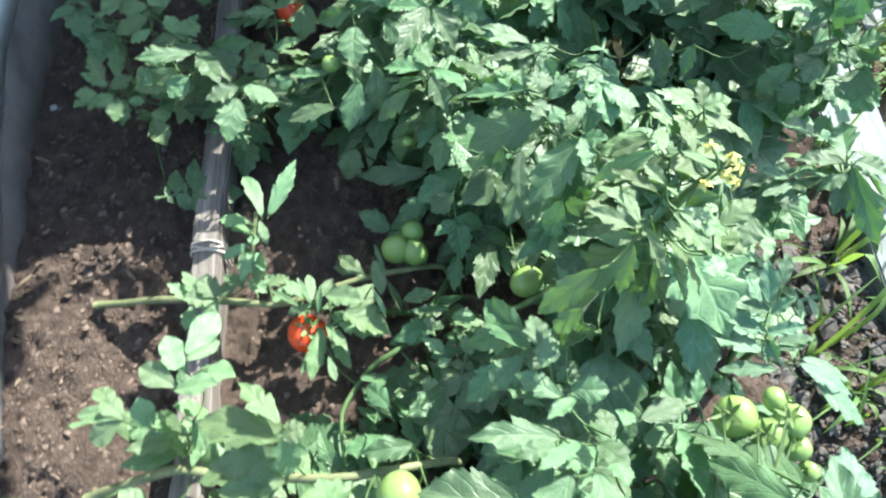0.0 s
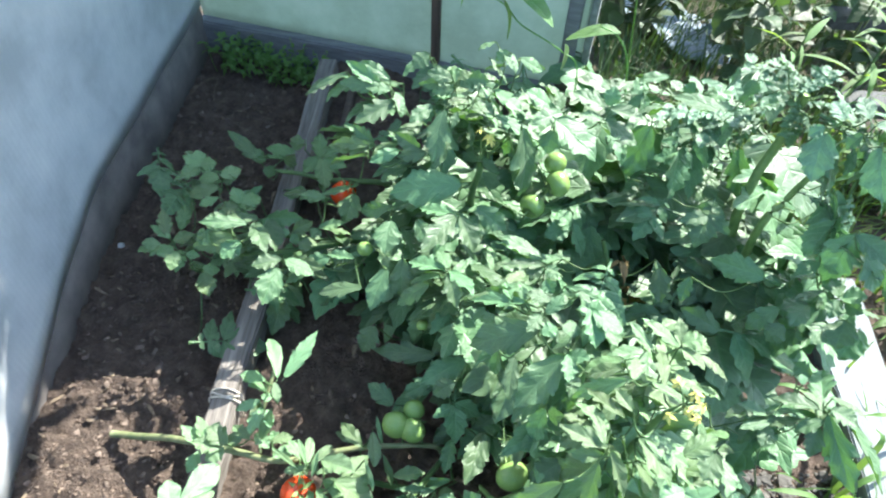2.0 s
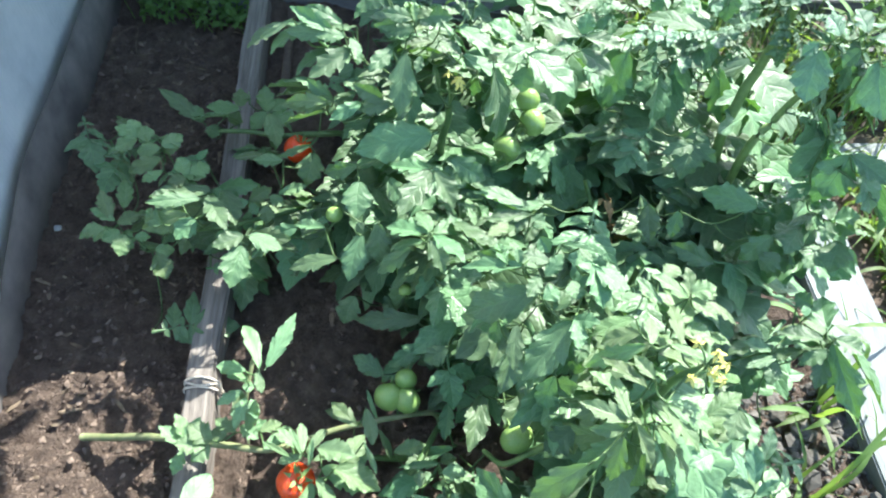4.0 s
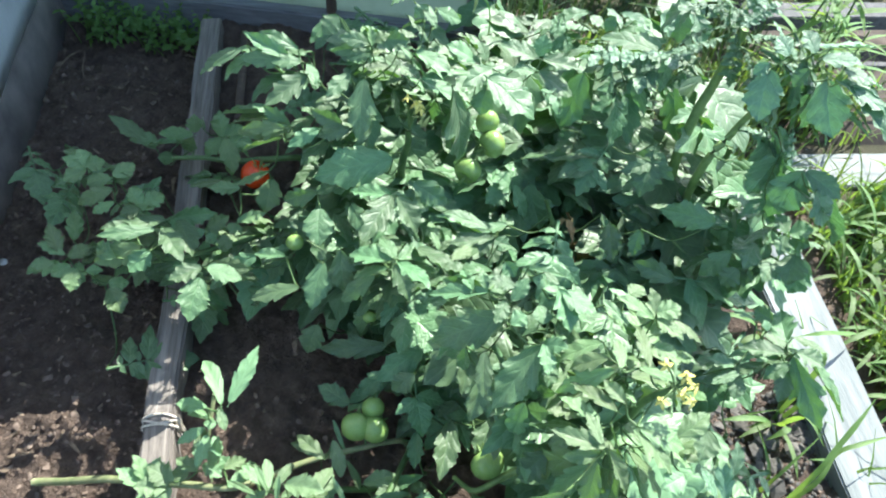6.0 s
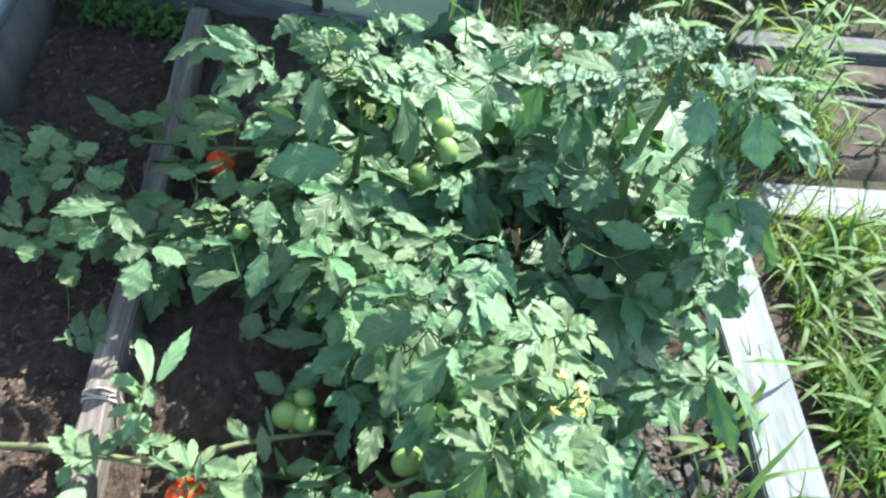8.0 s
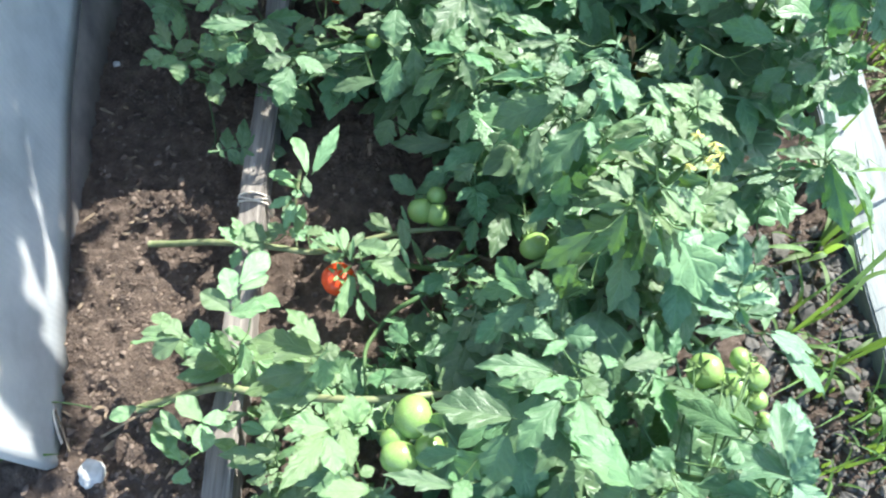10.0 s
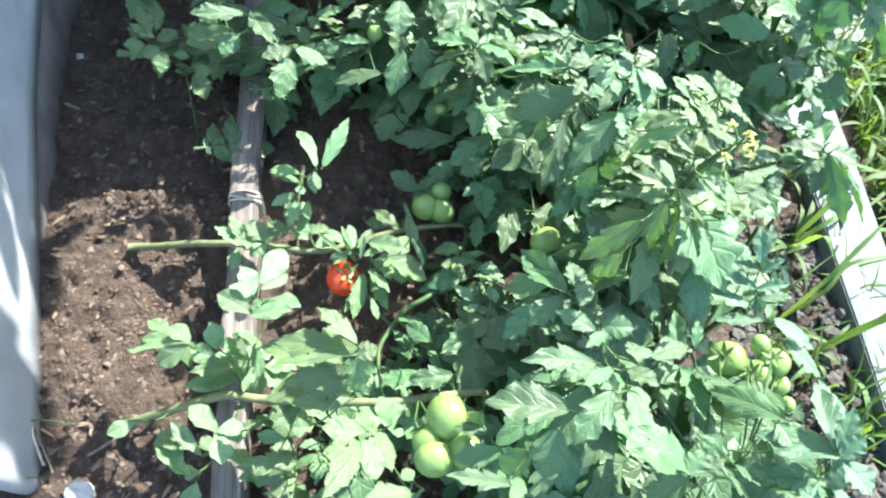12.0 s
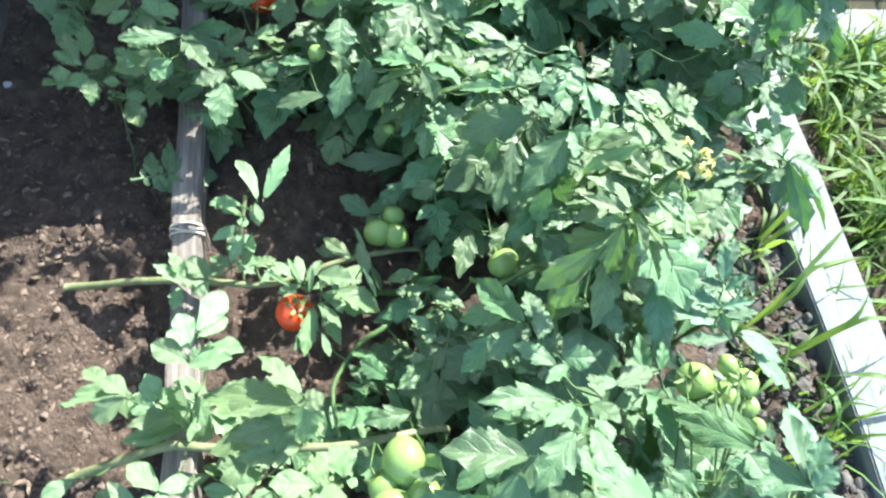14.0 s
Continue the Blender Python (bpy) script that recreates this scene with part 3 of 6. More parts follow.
BLADES_A2 = [
    (-0.422, 0.222, 0.18, -0.461, 0.233, 0.193, 0.035, 'rdy'),
    (-0.176, 0.177, 0.373, -0.309, 0.201, 0.337, 0.069, 'lsm'),
    (-0.186, 0.186, 0.39, -0.246, 0.241, 0.383, 0.041, 'lsm'),
    (-0.176, 0.182, 0.38, -0.186, 0.134, 0.323, 0.054, 'lsm'),
    (-0.187, 0.176, 0.375, -0.156, 0.186, 0.376, 0.037, 'osm'),
    (-0.188, 0.166, 0.334, -0.289, 0.145, 0.321, 0.046, 'odm'),
    (-0.193, 0.136, 0.297, -0.278, 0.12, 0.309, 0.041, 'odm'),
    (-0.36, 0.233, 0.203, -0.352, 0.202, 0.148, 0.041, 'osy'),
    (-0.399, 0.099, 0.2, -0.444, 0.134, 0.215, 0.038, 'rsy'),
    (-0.399, 0.099, 0.2, -0.362, 0.111, 0.187, 0.03, 'rsy'),
    (-0.399, 0.097, 0.196, -0.384, 0.049, 0.205, 0.039, 'rny'),
    (-0.403, 0.07, 0.203, -0.42, 0.092, 0.201, 0.021, 'rny'),
    (-0.42, 0.065, 0.188, -0.472, 0.114, 0.196, 0.024, 'rdy'),
]
BLADES_A3 = [
    (-0.554, 0.134, 0.104, -0.594, 0.108, 0.113, 0.029, 'rdy'),
    (-0.386, 0.21, 0.129, -0.467, 0.174, 0.178, 0.035, 'rdy'),
    (-0.279, 0.064, 0.145, -0.37, 0.05, 0.177, 0.04, 'odm'),
    (-0.251, 0.092, 0.291, -0.275, 0.089, 0.296, 0.028, 'rdm'),
    (-0.332, 0.12, 0.18, -0.364, 0.109, 0.188, 0.018, 'rsm'),
    (-0.299, 0.098, 0.153, -0.345, 0.105, 0.158, 0.025, 'rdm'),
    (-0.437, 0.034, 0.125, -0.457, 0.011, 0.076, 0.033, 'rny'),
    (-0.438, 0.053, 0.107, -0.472, 0.056, 0.064, 0.027, 'rdy'),
    (-0.033, 0.197, 0.211, -0.107, 0.184, 0.213, 0.042, 'odg'),
    (-0.17, 0.086, 0.295, -0.231, 0.085, 0.312, 0.038, 'rsm'),
    (-0.173, 0.069, 0.304, -0.222, -0.014, 0.345, 0.044, 'osm'),
    (-0.173, 0.073, 0.302, -0.151, 0.017, 0.308, 0.041, 'rsm'),
    (-0.151, 0.088, 0.285, -0.13, 0.028, 0.298, 0.041, 'osm'),
]
BLADES_A4 = [
    (-0.135, 0.098, 0.275, -0.152, 0.139, 0.287, 0.035, 'rsm'),
    (-0.135, 0.099, 0.271, -0.129, 0.142, 0.267, 0.031, 'rnm'),
    (-0.152, 0.09, 0.284, -0.167, 0.092, 0.29, 0.018, 'rsm'),
    (-0.129, 0.09, 0.278, -0.114, 0.084, 0.279, 0.018, 'rsm'),
    (-0.101, 0.001, 0.292, -0.169, -0.014, 0.328, 0.044, 'osm'),
    (-0.117, 0.021, 0.295, -0.097, 0.032, 0.29, 0.025, 'osm'),
]
BLADES_B1 = [
    # the first two blades are added on the sun's line to shade three fruit
    (0.045, 0.672, 0.205, -0.035, 0.622, 0.178, 0.06, 'ong'),
    (0.03, 0.625, 0.20, -0.01, 0.61, 0.165, 0.045, 'odg'),
    (0.096, 0.564, 0.133, 0.072, 0.461, 0.125, 0.053, 'osg'),
    (0.168, 0.558, 0.163, 0.135, 0.492, 0.142, 0.052, 'osg'),
    (-0.091, 0.522, 0.084, -0.118, 0.589, 0.084, 0.01, 'nny'),
    (-0.091, 0.514, 0.081, -0.068, 0.478, 0.025, 0.017, 'nny'),
    (-0.267, 0.549, 0.267, -0.226, 0.635, 0.298, 0.033, 'osy'),
    (-0.279, 0.545, 0.268, -0.32, 0.626, 0.26, 0.03, 'nsy'),
    (-0.309, 0.543, 0.208, -0.373, 0.581, 0.187, 0.03, 'osy'),
    (-0.282, 0.538, 0.266, -0.271, 0.51, 0.252, 0.018, 'nsy'),
    (-0.335, 0.486, 0.138, -0.33, 0.55, 0.159, 0.026, 'nsy'),
    (-0.316, 0.489, 0.128, -0.295, 0.524, 0.19, 0.028, 'ony'),
    (-0.274, 0.497, 0.103, -0.242, 0.503, 0.068, 0.033, 'ony'),
    (-0.29, 0.496, 0.102, -0.305, 0.515, 0.113, 0.029, 'ody'),
    (-0.143, 0.554, 0.052, -0.196, 0.555, 0.056, 0.036, 'ody'),
]
BLADES_B2 = [
    (-0.428, 0.461, 0.11, -0.473, 0.493, 0.125, 0.035, 'osy'),
    (-0.423, 0.467, 0.11, -0.403, 0.512, 0.125, 0.036, 'osy'),
    (-0.422, 0.461, 0.11, -0.387, 0.457, 0.12, 0.03, 'rsy'),
    (-0.427, 0.455, 0.11, -0.437, 0.415, 0.1, 0.03, 'osy'),
    (-0.423, 0.473, 0.11, -0.448, 0.515, 0.13, 0.032, 'osy'),
    (-0.163, 0.471, 0.06, -0.105, 0.474, 0.041, 0.054, 'osy'),
    (-0.37, 0.463, 0.141, -0.411, 0.484, 0.16, 0.049, 'osy'),
    (-0.375, 0.458, 0.141, -0.428, 0.452, 0.157, 0.045, 'osy'),
    (-0.373, 0.457, 0.14, -0.398, 0.428, 0.139, 0.04, 'osy'),
    (-0.227, 0.483, 0.055, -0.25, 0.448, 0.073, 0.026, 'ony'),
    (-0.208, 0.465, 0.052, -0.232, 0.503, 0.071, 0.017, 'nsy'),
    (-0.18, 0.443, 0.185, -0.115, 0.428, 0.195, 0.045, 'ony'),
    (-0.149, 0.407, 0.196, -0.074, 0.384, 0.162, 0.056, 'osm'),
    (-0.105, 0.45, 0.201, -0.082, 0.406, 0.177, 0.011, 'nny'),
    (-0.18, 0.398, 0.165, -0.14, 0.348, 0.182, 0.027, 'ony'),
    (-0.187, 0.381, 0.129, -0.22, 0.324, 0.142, 0.027, 'odm'),
    (-0.172, 0.344, 0.167, -0.159, 0.306, 0.16, 0.015, 'nny'),
    (-0.212, 0.441, 0.159, -0.234, 0.479, 0.177, 0.012, 'nny'),
]
BLADES_B3 = [
    (-0.196, 0.421, 0.161, -0.191, 0.459, 0.188, 0.01, 'nny'),
    (-0.227, 0.438, 0.144, -0.271, 0.448, 0.196, 0.011, 'nny'),
    (-0.009, 0.415, 0.123, -0.071, 0.383, 0.132, 0.047, 'odg'),
    (0.003, 0.31, 0.133, -0.024, 0.307, 0.128, 0.025, 'rsy'),
    (0.028, 0.306, 0.11, -0.049, 0.253, 0.138, 0.053, 'odg'),
    (-0.069, 0.254, 0.206, -0.109, 0.298, 0.162, 0.039, 'odg'),
    (0.049, 0.276, 0.104, -0.002, 0.253, 0.09, 0.047, 'odg'),
]
BLADES_B4 = [
    (-0.214, 0.445, 0.15, -0.261, 0.49, 0.14, 0.021, 'nsy'),
    (-0.209, 0.444, 0.16, -0.221, 0.497, 0.15, 0.02, 'nsy'),
    (-0.203, 0.443, 0.16, -0.176, 0.488, 0.15, 0.019, 'nsy'),
    (-0.212, 0.444, 0.14, -0.254, 0.434, 0.13, 0.019, 'nsy'),
    (-0.19, 0.433, 0.15, -0.157, 0.455, 0.14, 0.02, 'nsy'),
    (-0.174, 0.418, 0.16, -0.076, 0.387, 0.15, 0.05, 'onm'),
    (-0.145, 0.425, 0.15, -0.11, 0.484, 0.14, 0.045, 'osm'),
    (-0.189, 0.397, 0.15, -0.203, 0.312, 0.14, 0.037, 'osm'),
    (-0.175, 0.401, 0.14, -0.141, 0.333, 0.13, 0.032, 'onm'),
    (-0.112, 0.534, 0.13, -0.096, 0.472, 0.12, 0.028, 'nny'),
    (-0.283, 0.457, 0.13, -0.249, 0.485, 0.12, 0.025, 'nsy'),
    (-0.126, 0.501, 0.13, -0.178, 0.549, 0.12, 0.033, 'onm'),
    (-0.058, 0.46, 0.12, -0.002, 0.479, 0.11, 0.033, 'onm'),
]
BLADES_B5 = [
    (-0.313, 0.559, 0.22, -0.368, 0.572, 0.21, 0.034, 'osy'),
    (-0.294, 0.56, 0.22, -0.281, 0.524, 0.21, 0.023, 'ony'),
    (-0.323, 0.541, 0.18, -0.366, 0.518, 0.17, 0.024, 'ony'),
    (-0.318, 0.533, 0.17, -0.332, 0.48, 0.16, 0.033, 'lsy'),
    (-0.309, 0.53, 0.17, -0.295, 0.498, 0.16, 0.026, 'osy'),
    (-0.322, 0.545, 0.19, -0.303, 0.549, 0.18, 0.022, 'ony'),
    (-0.335, 0.485, 0.13, -0.378, 0.51, 0.12, 0.032, 'ony'),
    (-0.296, 0.491, 0.12, -0.261, 0.51, 0.11, 0.028, 'osm'),
    (-0.237, 0.494, 0.12, -0.281, 0.475, 0.11, 0.032, 'onm'),
    (-0.33, 0.495, 0.13, -0.296, 0.476, 0.12, 0.032, 'ony'),
    (-0.349, 0.48, 0.13, -0.386, 0.473, 0.12, 0.037, 'osy'),
]
BLADES_C1 = [
    (-0.603, 1.034, 0.269, -0.641, 1.038, 0.293, 0.035, 'onm'),
    (-0.603, 1.033, 0.269, -0.641, 1.004, 0.264, 0.038, 'onm'),
    (-0.603, 1.036, 0.271, -0.57, 1.048, 0.273, 0.038, 'onm'),
    (-0.605, 1.037, 0.273, -0.616, 1.058, 0.296, 0.039, 'onm'),
    (-0.554, 1.014, 0.264, -0.603, 1.007, 0.251, 0.036, 'onm'),
    (-0.551, 1.015, 0.266, -0.52, 1.056, 0.255, 0.038, 'onm'),
    (-0.556, 1.023, 0.247, -0.52, 1.023, 0.256, 0.029, 'odm'),
    (-0.548, 0.991, 0.259, -0.618, 0.972, 0.232, 0.04, 'onm'),
    (-0.541, 0.965, 0.25, -0.586, 0.951, 0.231, 0.026, 'onm'),
    (-0.497, 0.965, 0.239, -0.515, 0.99, 0.263, 0.039, 'onm'),
    (-0.494, 0.968, 0.24, -0.465, 1.01, 0.218, 0.041, 'onm'),
    (-0.497, 0.96, 0.235, -0.532, 0.946, 0.237, 0.038, 'onm'),
    (-0.497, 0.974, 0.213, -0.493, 0.959, 0.199, 0.025, 'odm'),
]
BLADES_C2 = [
    (-0.599, 1.327, 0.006, -0.698, 1.361, 0.086, 0.05, 'onm'),
    (-0.594, 1.334, 0.01, -0.634, 1.348, 0.041, 0.04, 'onm'),
    (-0.533, 1.246, 0.087, -0.543, 1.225, 0.061, 0.042, 'odm'),
    (-0.455, 1.227, 0.162, -0.542, 1.25, 0.141, 0.038, 'onm'),
    (-0.454, 1.23, 0.167, -0.451, 1.255, 0.2, 0.046, 'onm'),
    (-0.457, 1.225, 0.157, -0.481, 1.221, 0.115, 0.043, 'onm'),
    (-0.393, 1.23, 0.154, -0.399, 1.271, 0.198, 0.05, 'onm'),
    (-0.396, 1.228, 0.153, -0.434, 1.203, 0.12, 0.044, 'onm'),
    (-0.388, 1.228, 0.151, -0.364, 1.153, 0.119, 0.054, 'onm'),
    (-0.383, 1.232, 0.153, -0.325, 1.228, 0.132, 0.044, 'onm'),
    (-0.386, 1.234, 0.157, -0.346, 1.254, 0.164, 0.036, 'onm'),
    (-0.185, 0.981, 0.444, -0.282, 0.984, 0.426, 0.042, 'odm'),
    (-0.188, 0.983, 0.447, -0.233, 1.003, 0.472, 0.036, 'odg'),
]
BLADES_C3 = [
    (-0.251, 1.016, 0.286, -0.316, 0.988, 0.275, 0.02, 'onm'),
    (-0.304, 0.986, 0.27, -0.361, 0.98, 0.276, 0.033, 'onm'),
    (-0.248, 1.022, 0.256, -0.263, 0.969, 0.214, 0.063, 'odm'),
    (-0.442, 0.879, 0.278, -0.533, 0.85, 0.297, 0.033, 'ong'),
    (-0.429, 0.885, 0.276, -0.381, 0.81, 0.277, 0.051, 'ong'),
    (-0.473, 0.865, 0.248, -0.558, 0.84, 0.226, 0.057, 'odm'),
    (-0.644, 0.888, 0.188, -0.667, 0.936, 0.221, 0.039, 'onm'),
    (-0.652, 0.867, 0.182, -0.691, 0.859, 0.19, 0.033, 'onm'),
    (-0.63, 0.882, 0.182, -0.591, 0.908, 0.185, 0.033, 'onm'),
    (-0.617, 0.864, 0.172, -0.621, 0.822, 0.154, 0.042, 'onm'),
    (-0.625, 0.869, 0.176, -0.655, 0.845, 0.174, 0.035, 'onm'),
    (-0.598, 0.862, 0.165, -0.57, 0.869, 0.157, 0.026, 'onm'),
    (-0.636, 0.886, 0.185, -0.683, 0.899, 0.206, 0.026, 'onm'),
]
BLADES_C4 = [
    (-0.561, 0.846, 0.132, -0.541, 0.808, 0.095, 0.051, 'onm'),
    (-0.563, 0.851, 0.138, -0.529, 0.862, 0.124, 0.035, 'onm'),
    (-0.343, 0.793, 0.287, -0.395, 0.764, 0.289, 0.043, 'osg'),
    (-0.335, 0.794, 0.285, -0.275, 0.779, 0.264, 0.049, 'osg'),
    (-0.346, 0.777, 0.279, -0.36, 0.703, 0.25, 0.063, 'osg'),
    (-0.338, 0.818, 0.261, -0.265, 0.815, 0.247, 0.039, 'odm'),
    (-0.369, 0.914, 0.227, -0.395, 0.902, 0.227, 0.028, 'osg'),
    (-0.366, 0.911, 0.224, -0.351, 0.896, 0.206, 0.033, 'osg'),
    (-0.372, 0.937, 0.203, -0.331, 0.96, 0.216, 0.04, 'odm'),
    (-0.336, 0.918, 0.212, -0.335, 0.889, 0.189, 0.038, 'onm'),
    (-0.33, 0.932, 0.224, -0.302, 0.919, 0.209, 0.034, 'onm'),
    (-0.312, 0.937, 0.225, -0.255, 0.955, 0.233, 0.028, 'onm'),
    (-0.438, 0.962, 0.205, -0.351, 0.96, 0.223, 0.046, 'odg'),
]
BLADES_C5 = [
    (-0.173, 0.755, 0.278, -0.262, 0.749, 0.247, 0.041, 'osg'),
    (-0.198, 0.808, 0.298, -0.257, 0.82, 0.286, 0.028, 'osg'),
    (-0.258, 0.835, 0.259, -0.307, 0.816, 0.251, 0.039, 'odg'),
    (-0.455, 0.856, 0.244, -0.487, 0.815, 0.233, 0.049, 'odg'),
    (-0.489, 0.892, 0.274, -0.526, 0.862, 0.27, 0.049, 'odg'),
    (-0.513, 0.838, 0.247, -0.553, 0.871, 0.245, 0.041, 'odg'),
    (-0.397, 0.891, 0.218, -0.448, 0.96, 0.203, 0.05, 'odg'),
]
BLADES_D1 = [
    (-0.012, 0.883, 0.379, -0.064, 0.787, 0.368, 0.064, 'lsg'),
    (-0.004, 0.884, 0.378, 0.034, 0.84, 0.325, 0.052, 'osg'),
    (-0.012, 0.883, 0.379, -0.087, 0.912, 0.354, 0.044, 'osg'),
    (0.027, 0.925, 0.367, 0.09, 0.902, 0.333, 0.055, 'odg'),
    (0.059, 0.933, 0.344, 0.028, 0.879, 0.324, 0.041, 'odg'),
    (-0.012, 0.741, 0.387, -0.084, 0.775, 0.355, 0.054, 'lsg'),
    (-0.007, 0.736, 0.387, 0.018, 0.688, 0.346, 0.042, 'lng'),
    (-0.04, 0.751, 0.327, -0.1, 0.735, 0.263, 0.037, 'ong'),
    (-0.002, 0.769, 0.348, 0.06, 0.813, 0.318, 0.044, 'osg'),
    (-0.001, 0.726, 0.403, 0.047, 0.653, 0.44, 0.042, 'osg'),
    (0.001, 0.752, 0.287, -0.04, 0.738, 0.195, 0.031, 'onm'),
    (-0.142, 0.896, 0.324, -0.142, 0.832, 0.296, 0.065, 'odg'),
    (-0.132, 0.801, 0.291, -0.153, 0.731, 0.24, 0.053, 'odg'),
]
BLADES_D2 = [
    (-0.1, 0.802, 0.329, -0.096, 0.761, 0.257, 0.052, 'odg'),
    (-0.148, 0.928, 0.334, -0.216, 0.94, 0.292, 0.042, 'odg'),
    (-0.084, 0.884, 0.35, -0.052, 0.82, 0.353, 0.041, 'odg'),
    (-0.14, 0.795, 0.309, -0.123, 0.803, 0.324, 0.025, 'osg'),
    (-0.146, 0.735, 0.183, -0.169, 0.705, 0.126, 0.055, 'odg'),
    (0.162, 0.845, 0.332, 0.078, 0.874, 0.345, 0.039, 'osg'),
    (0.172, 0.833, 0.325, 0.086, 0.819, 0.323, 0.035, 'osg'),
    (0.073, 0.808, 0.318, 0.058, 0.844, 0.329, 0.017, 'osm'),
    (0.073, 0.806, 0.318, 0.05, 0.8, 0.312, 0.014, 'osm'),
    (0.073, 0.808, 0.318, 0.094, 0.828, 0.326, 0.015, 'osm'),
    (0.076, 0.804, 0.317, 0.098, 0.776, 0.306, 0.022, 'osm'),
    (0.2, 0.606, 0.475, 0.203, 0.577, 0.471, 0.034, 'rsg'),
    (0.159, 0.582, 0.461, 0.181, 0.595, 0.467, 0.03, 'rsg'),
]
BLADES_D3 = [
    (0.126, 0.636, 0.468, 0.121, 0.658, 0.48, 0.019, 'ong'),
    (0.158, 0.611, 0.438, 0.049, 0.6, 0.373, 0.074, 'odg'),
    (0.155, 0.623, 0.459, 0.136, 0.588, 0.453, 0.03, 'ong'),
    (0.633, 0.661, 0.331, 0.614, 0.688, 0.323, 0.039, 'odg'),
    (0.612, 0.636, 0.338, 0.609, 0.653, 0.345, 0.022, 'osg'),
    (0.56, 0.59, 0.298, 0.515, 0.605, 0.3, 0.033, 'osg'),
    (0.634, 0.597, 0.331, 0.569, 0.617, 0.311, 0.041, 'osg'),
    (0.641, 0.58, 0.325, 0.6, 0.567, 0.299, 0.033, 'osg'),
    (-0.018, 0.713, 0.141, -0.153, 0.719, 0.118, 0.052, 'odg'),
    (-0.006, 0.671, 0.125, -0.078, 0.634, 0.091, 0.046, 'odg'),
    (-0.09, 0.62, 0.081, -0.149, 0.652, 0.098, 0.048, 'odg'),
    (-0.065, 0.772, 0.118, -0.098, 0.751, 0.11, 0.045, 'odg'),
    (0.089, 0.698, 0.149, 0.066, 0.62, 0.107, 0.039, 'odg'),
]
BLADES_D4 = [
    (0.114, 0.68, 0.138, 0.097, 0.615, 0.114, 0.032, 'odg'),
    (0.123, 0.558, 0.426, 0.121, 0.496, 0.397, 0.03, 'odg'),
    (0.097, 0.568, 0.421, 0.097, 0.557, 0.364, 0.025, 'odg'),
    (0.025, 0.705, 0.154, 0, 0.656, 0.12, 0.056, 'odg'),
    (0.044, 0.713, 0.161, 0.039, 0.67, 0.13, 0.043, 'odg'),
    (0.195, 0.543, 0.475, 0.129, 0.475, 0.416, 0.061, 'osg'),
    (0.177, 0.487, 0.408, 0.168, 0.464, 0.337, 0.043, 'odg'),
    (0.183, 0.478, 0.406, 0.199, 0.453, 0.458, 0.033, 'odg'),
    (0.17, 0.551, 0.163, 0.194, 0.52, 0.164, 0.046, 'osg'),
    (0.037, 0.566, 0.082, 0.031, 0.502, 0.06, 0.039, 'odg'),
    (0.068, 0.612, 0.106, 0.004, 0.566, 0.077, 0.035, 'odg'),
    (0.11, 0.607, 0.117, 0.074, 0.582, 0.104, 0.045, 'odg'),
    (0.047, 0.483, 0.085, -0.024, 0.479, 0.023, 0.027, 'ong'),
]
BLADES_D5 = [
    (0.21, 0.434, 0.35, 0.167, 0.404, 0.331, 0.054, 'odg'),
    (0.198, 0.544, 0.476, 0.199, 0.497, 0.472, 0.031, 'osg'),
    (0.265, 0.404, 0.408, 0.178, 0.443, 0.292, 0.051, 'ldm'),
]
BLADES_E1 = [
    (0.092, 1.02, 0.50, 0.107, 0.99, 0.34, 0.085, 'lsg'),
    (-0.158, 1.043, 0.506, -0.228, 0.985, 0.489, 0.051, 'lng'),
    (-0.188, 1.07, 0.518, -0.266, 1.101, 0.547, 0.033, 'ong'),
    (-0.188, 1.065, 0.516, -0.274, 1.069, 0.518, 0.038, 'ong'),
    (-0.174, 1.084, 0.526, -0.236, 1.106, 0.547, 0.029, 'ong'),
    (-0.26, 1.087, 0.531, -0.317, 1.053, 0.511, 0.013, 'nny'),
    (-0.168, 1.062, 0.518, -0.22, 1.06, 0.519, 0.035, 'osg'),
    (-0.158, 1.06, 0.516, -0.141, 1.026, 0.502, 0.03, 'osg'),
    (-0.062, 1.055, 0.49, -0.072, 0.981, 0.407, 0.06, 'lng'),
    (-0.088, 1.078, 0.481, -0.128, 1.03, 0.467, 0.037, 'odg'),
    (-0.105, 1.13, 0.564, -0.131, 1.106, 0.541, 0.042, 'osg'),
    (-0.053, 1.116, 0.518, -0.107, 1.113, 0.534, 0.033, 'ong'),
    (-0.054, 1.127, 0.501, -0.123, 1.109, 0.505, 0.03, 'odg'),
    (-0.039, 1.136, 0.509, 0.02, 1.137, 0.507, 0.046, 'odg'),
]
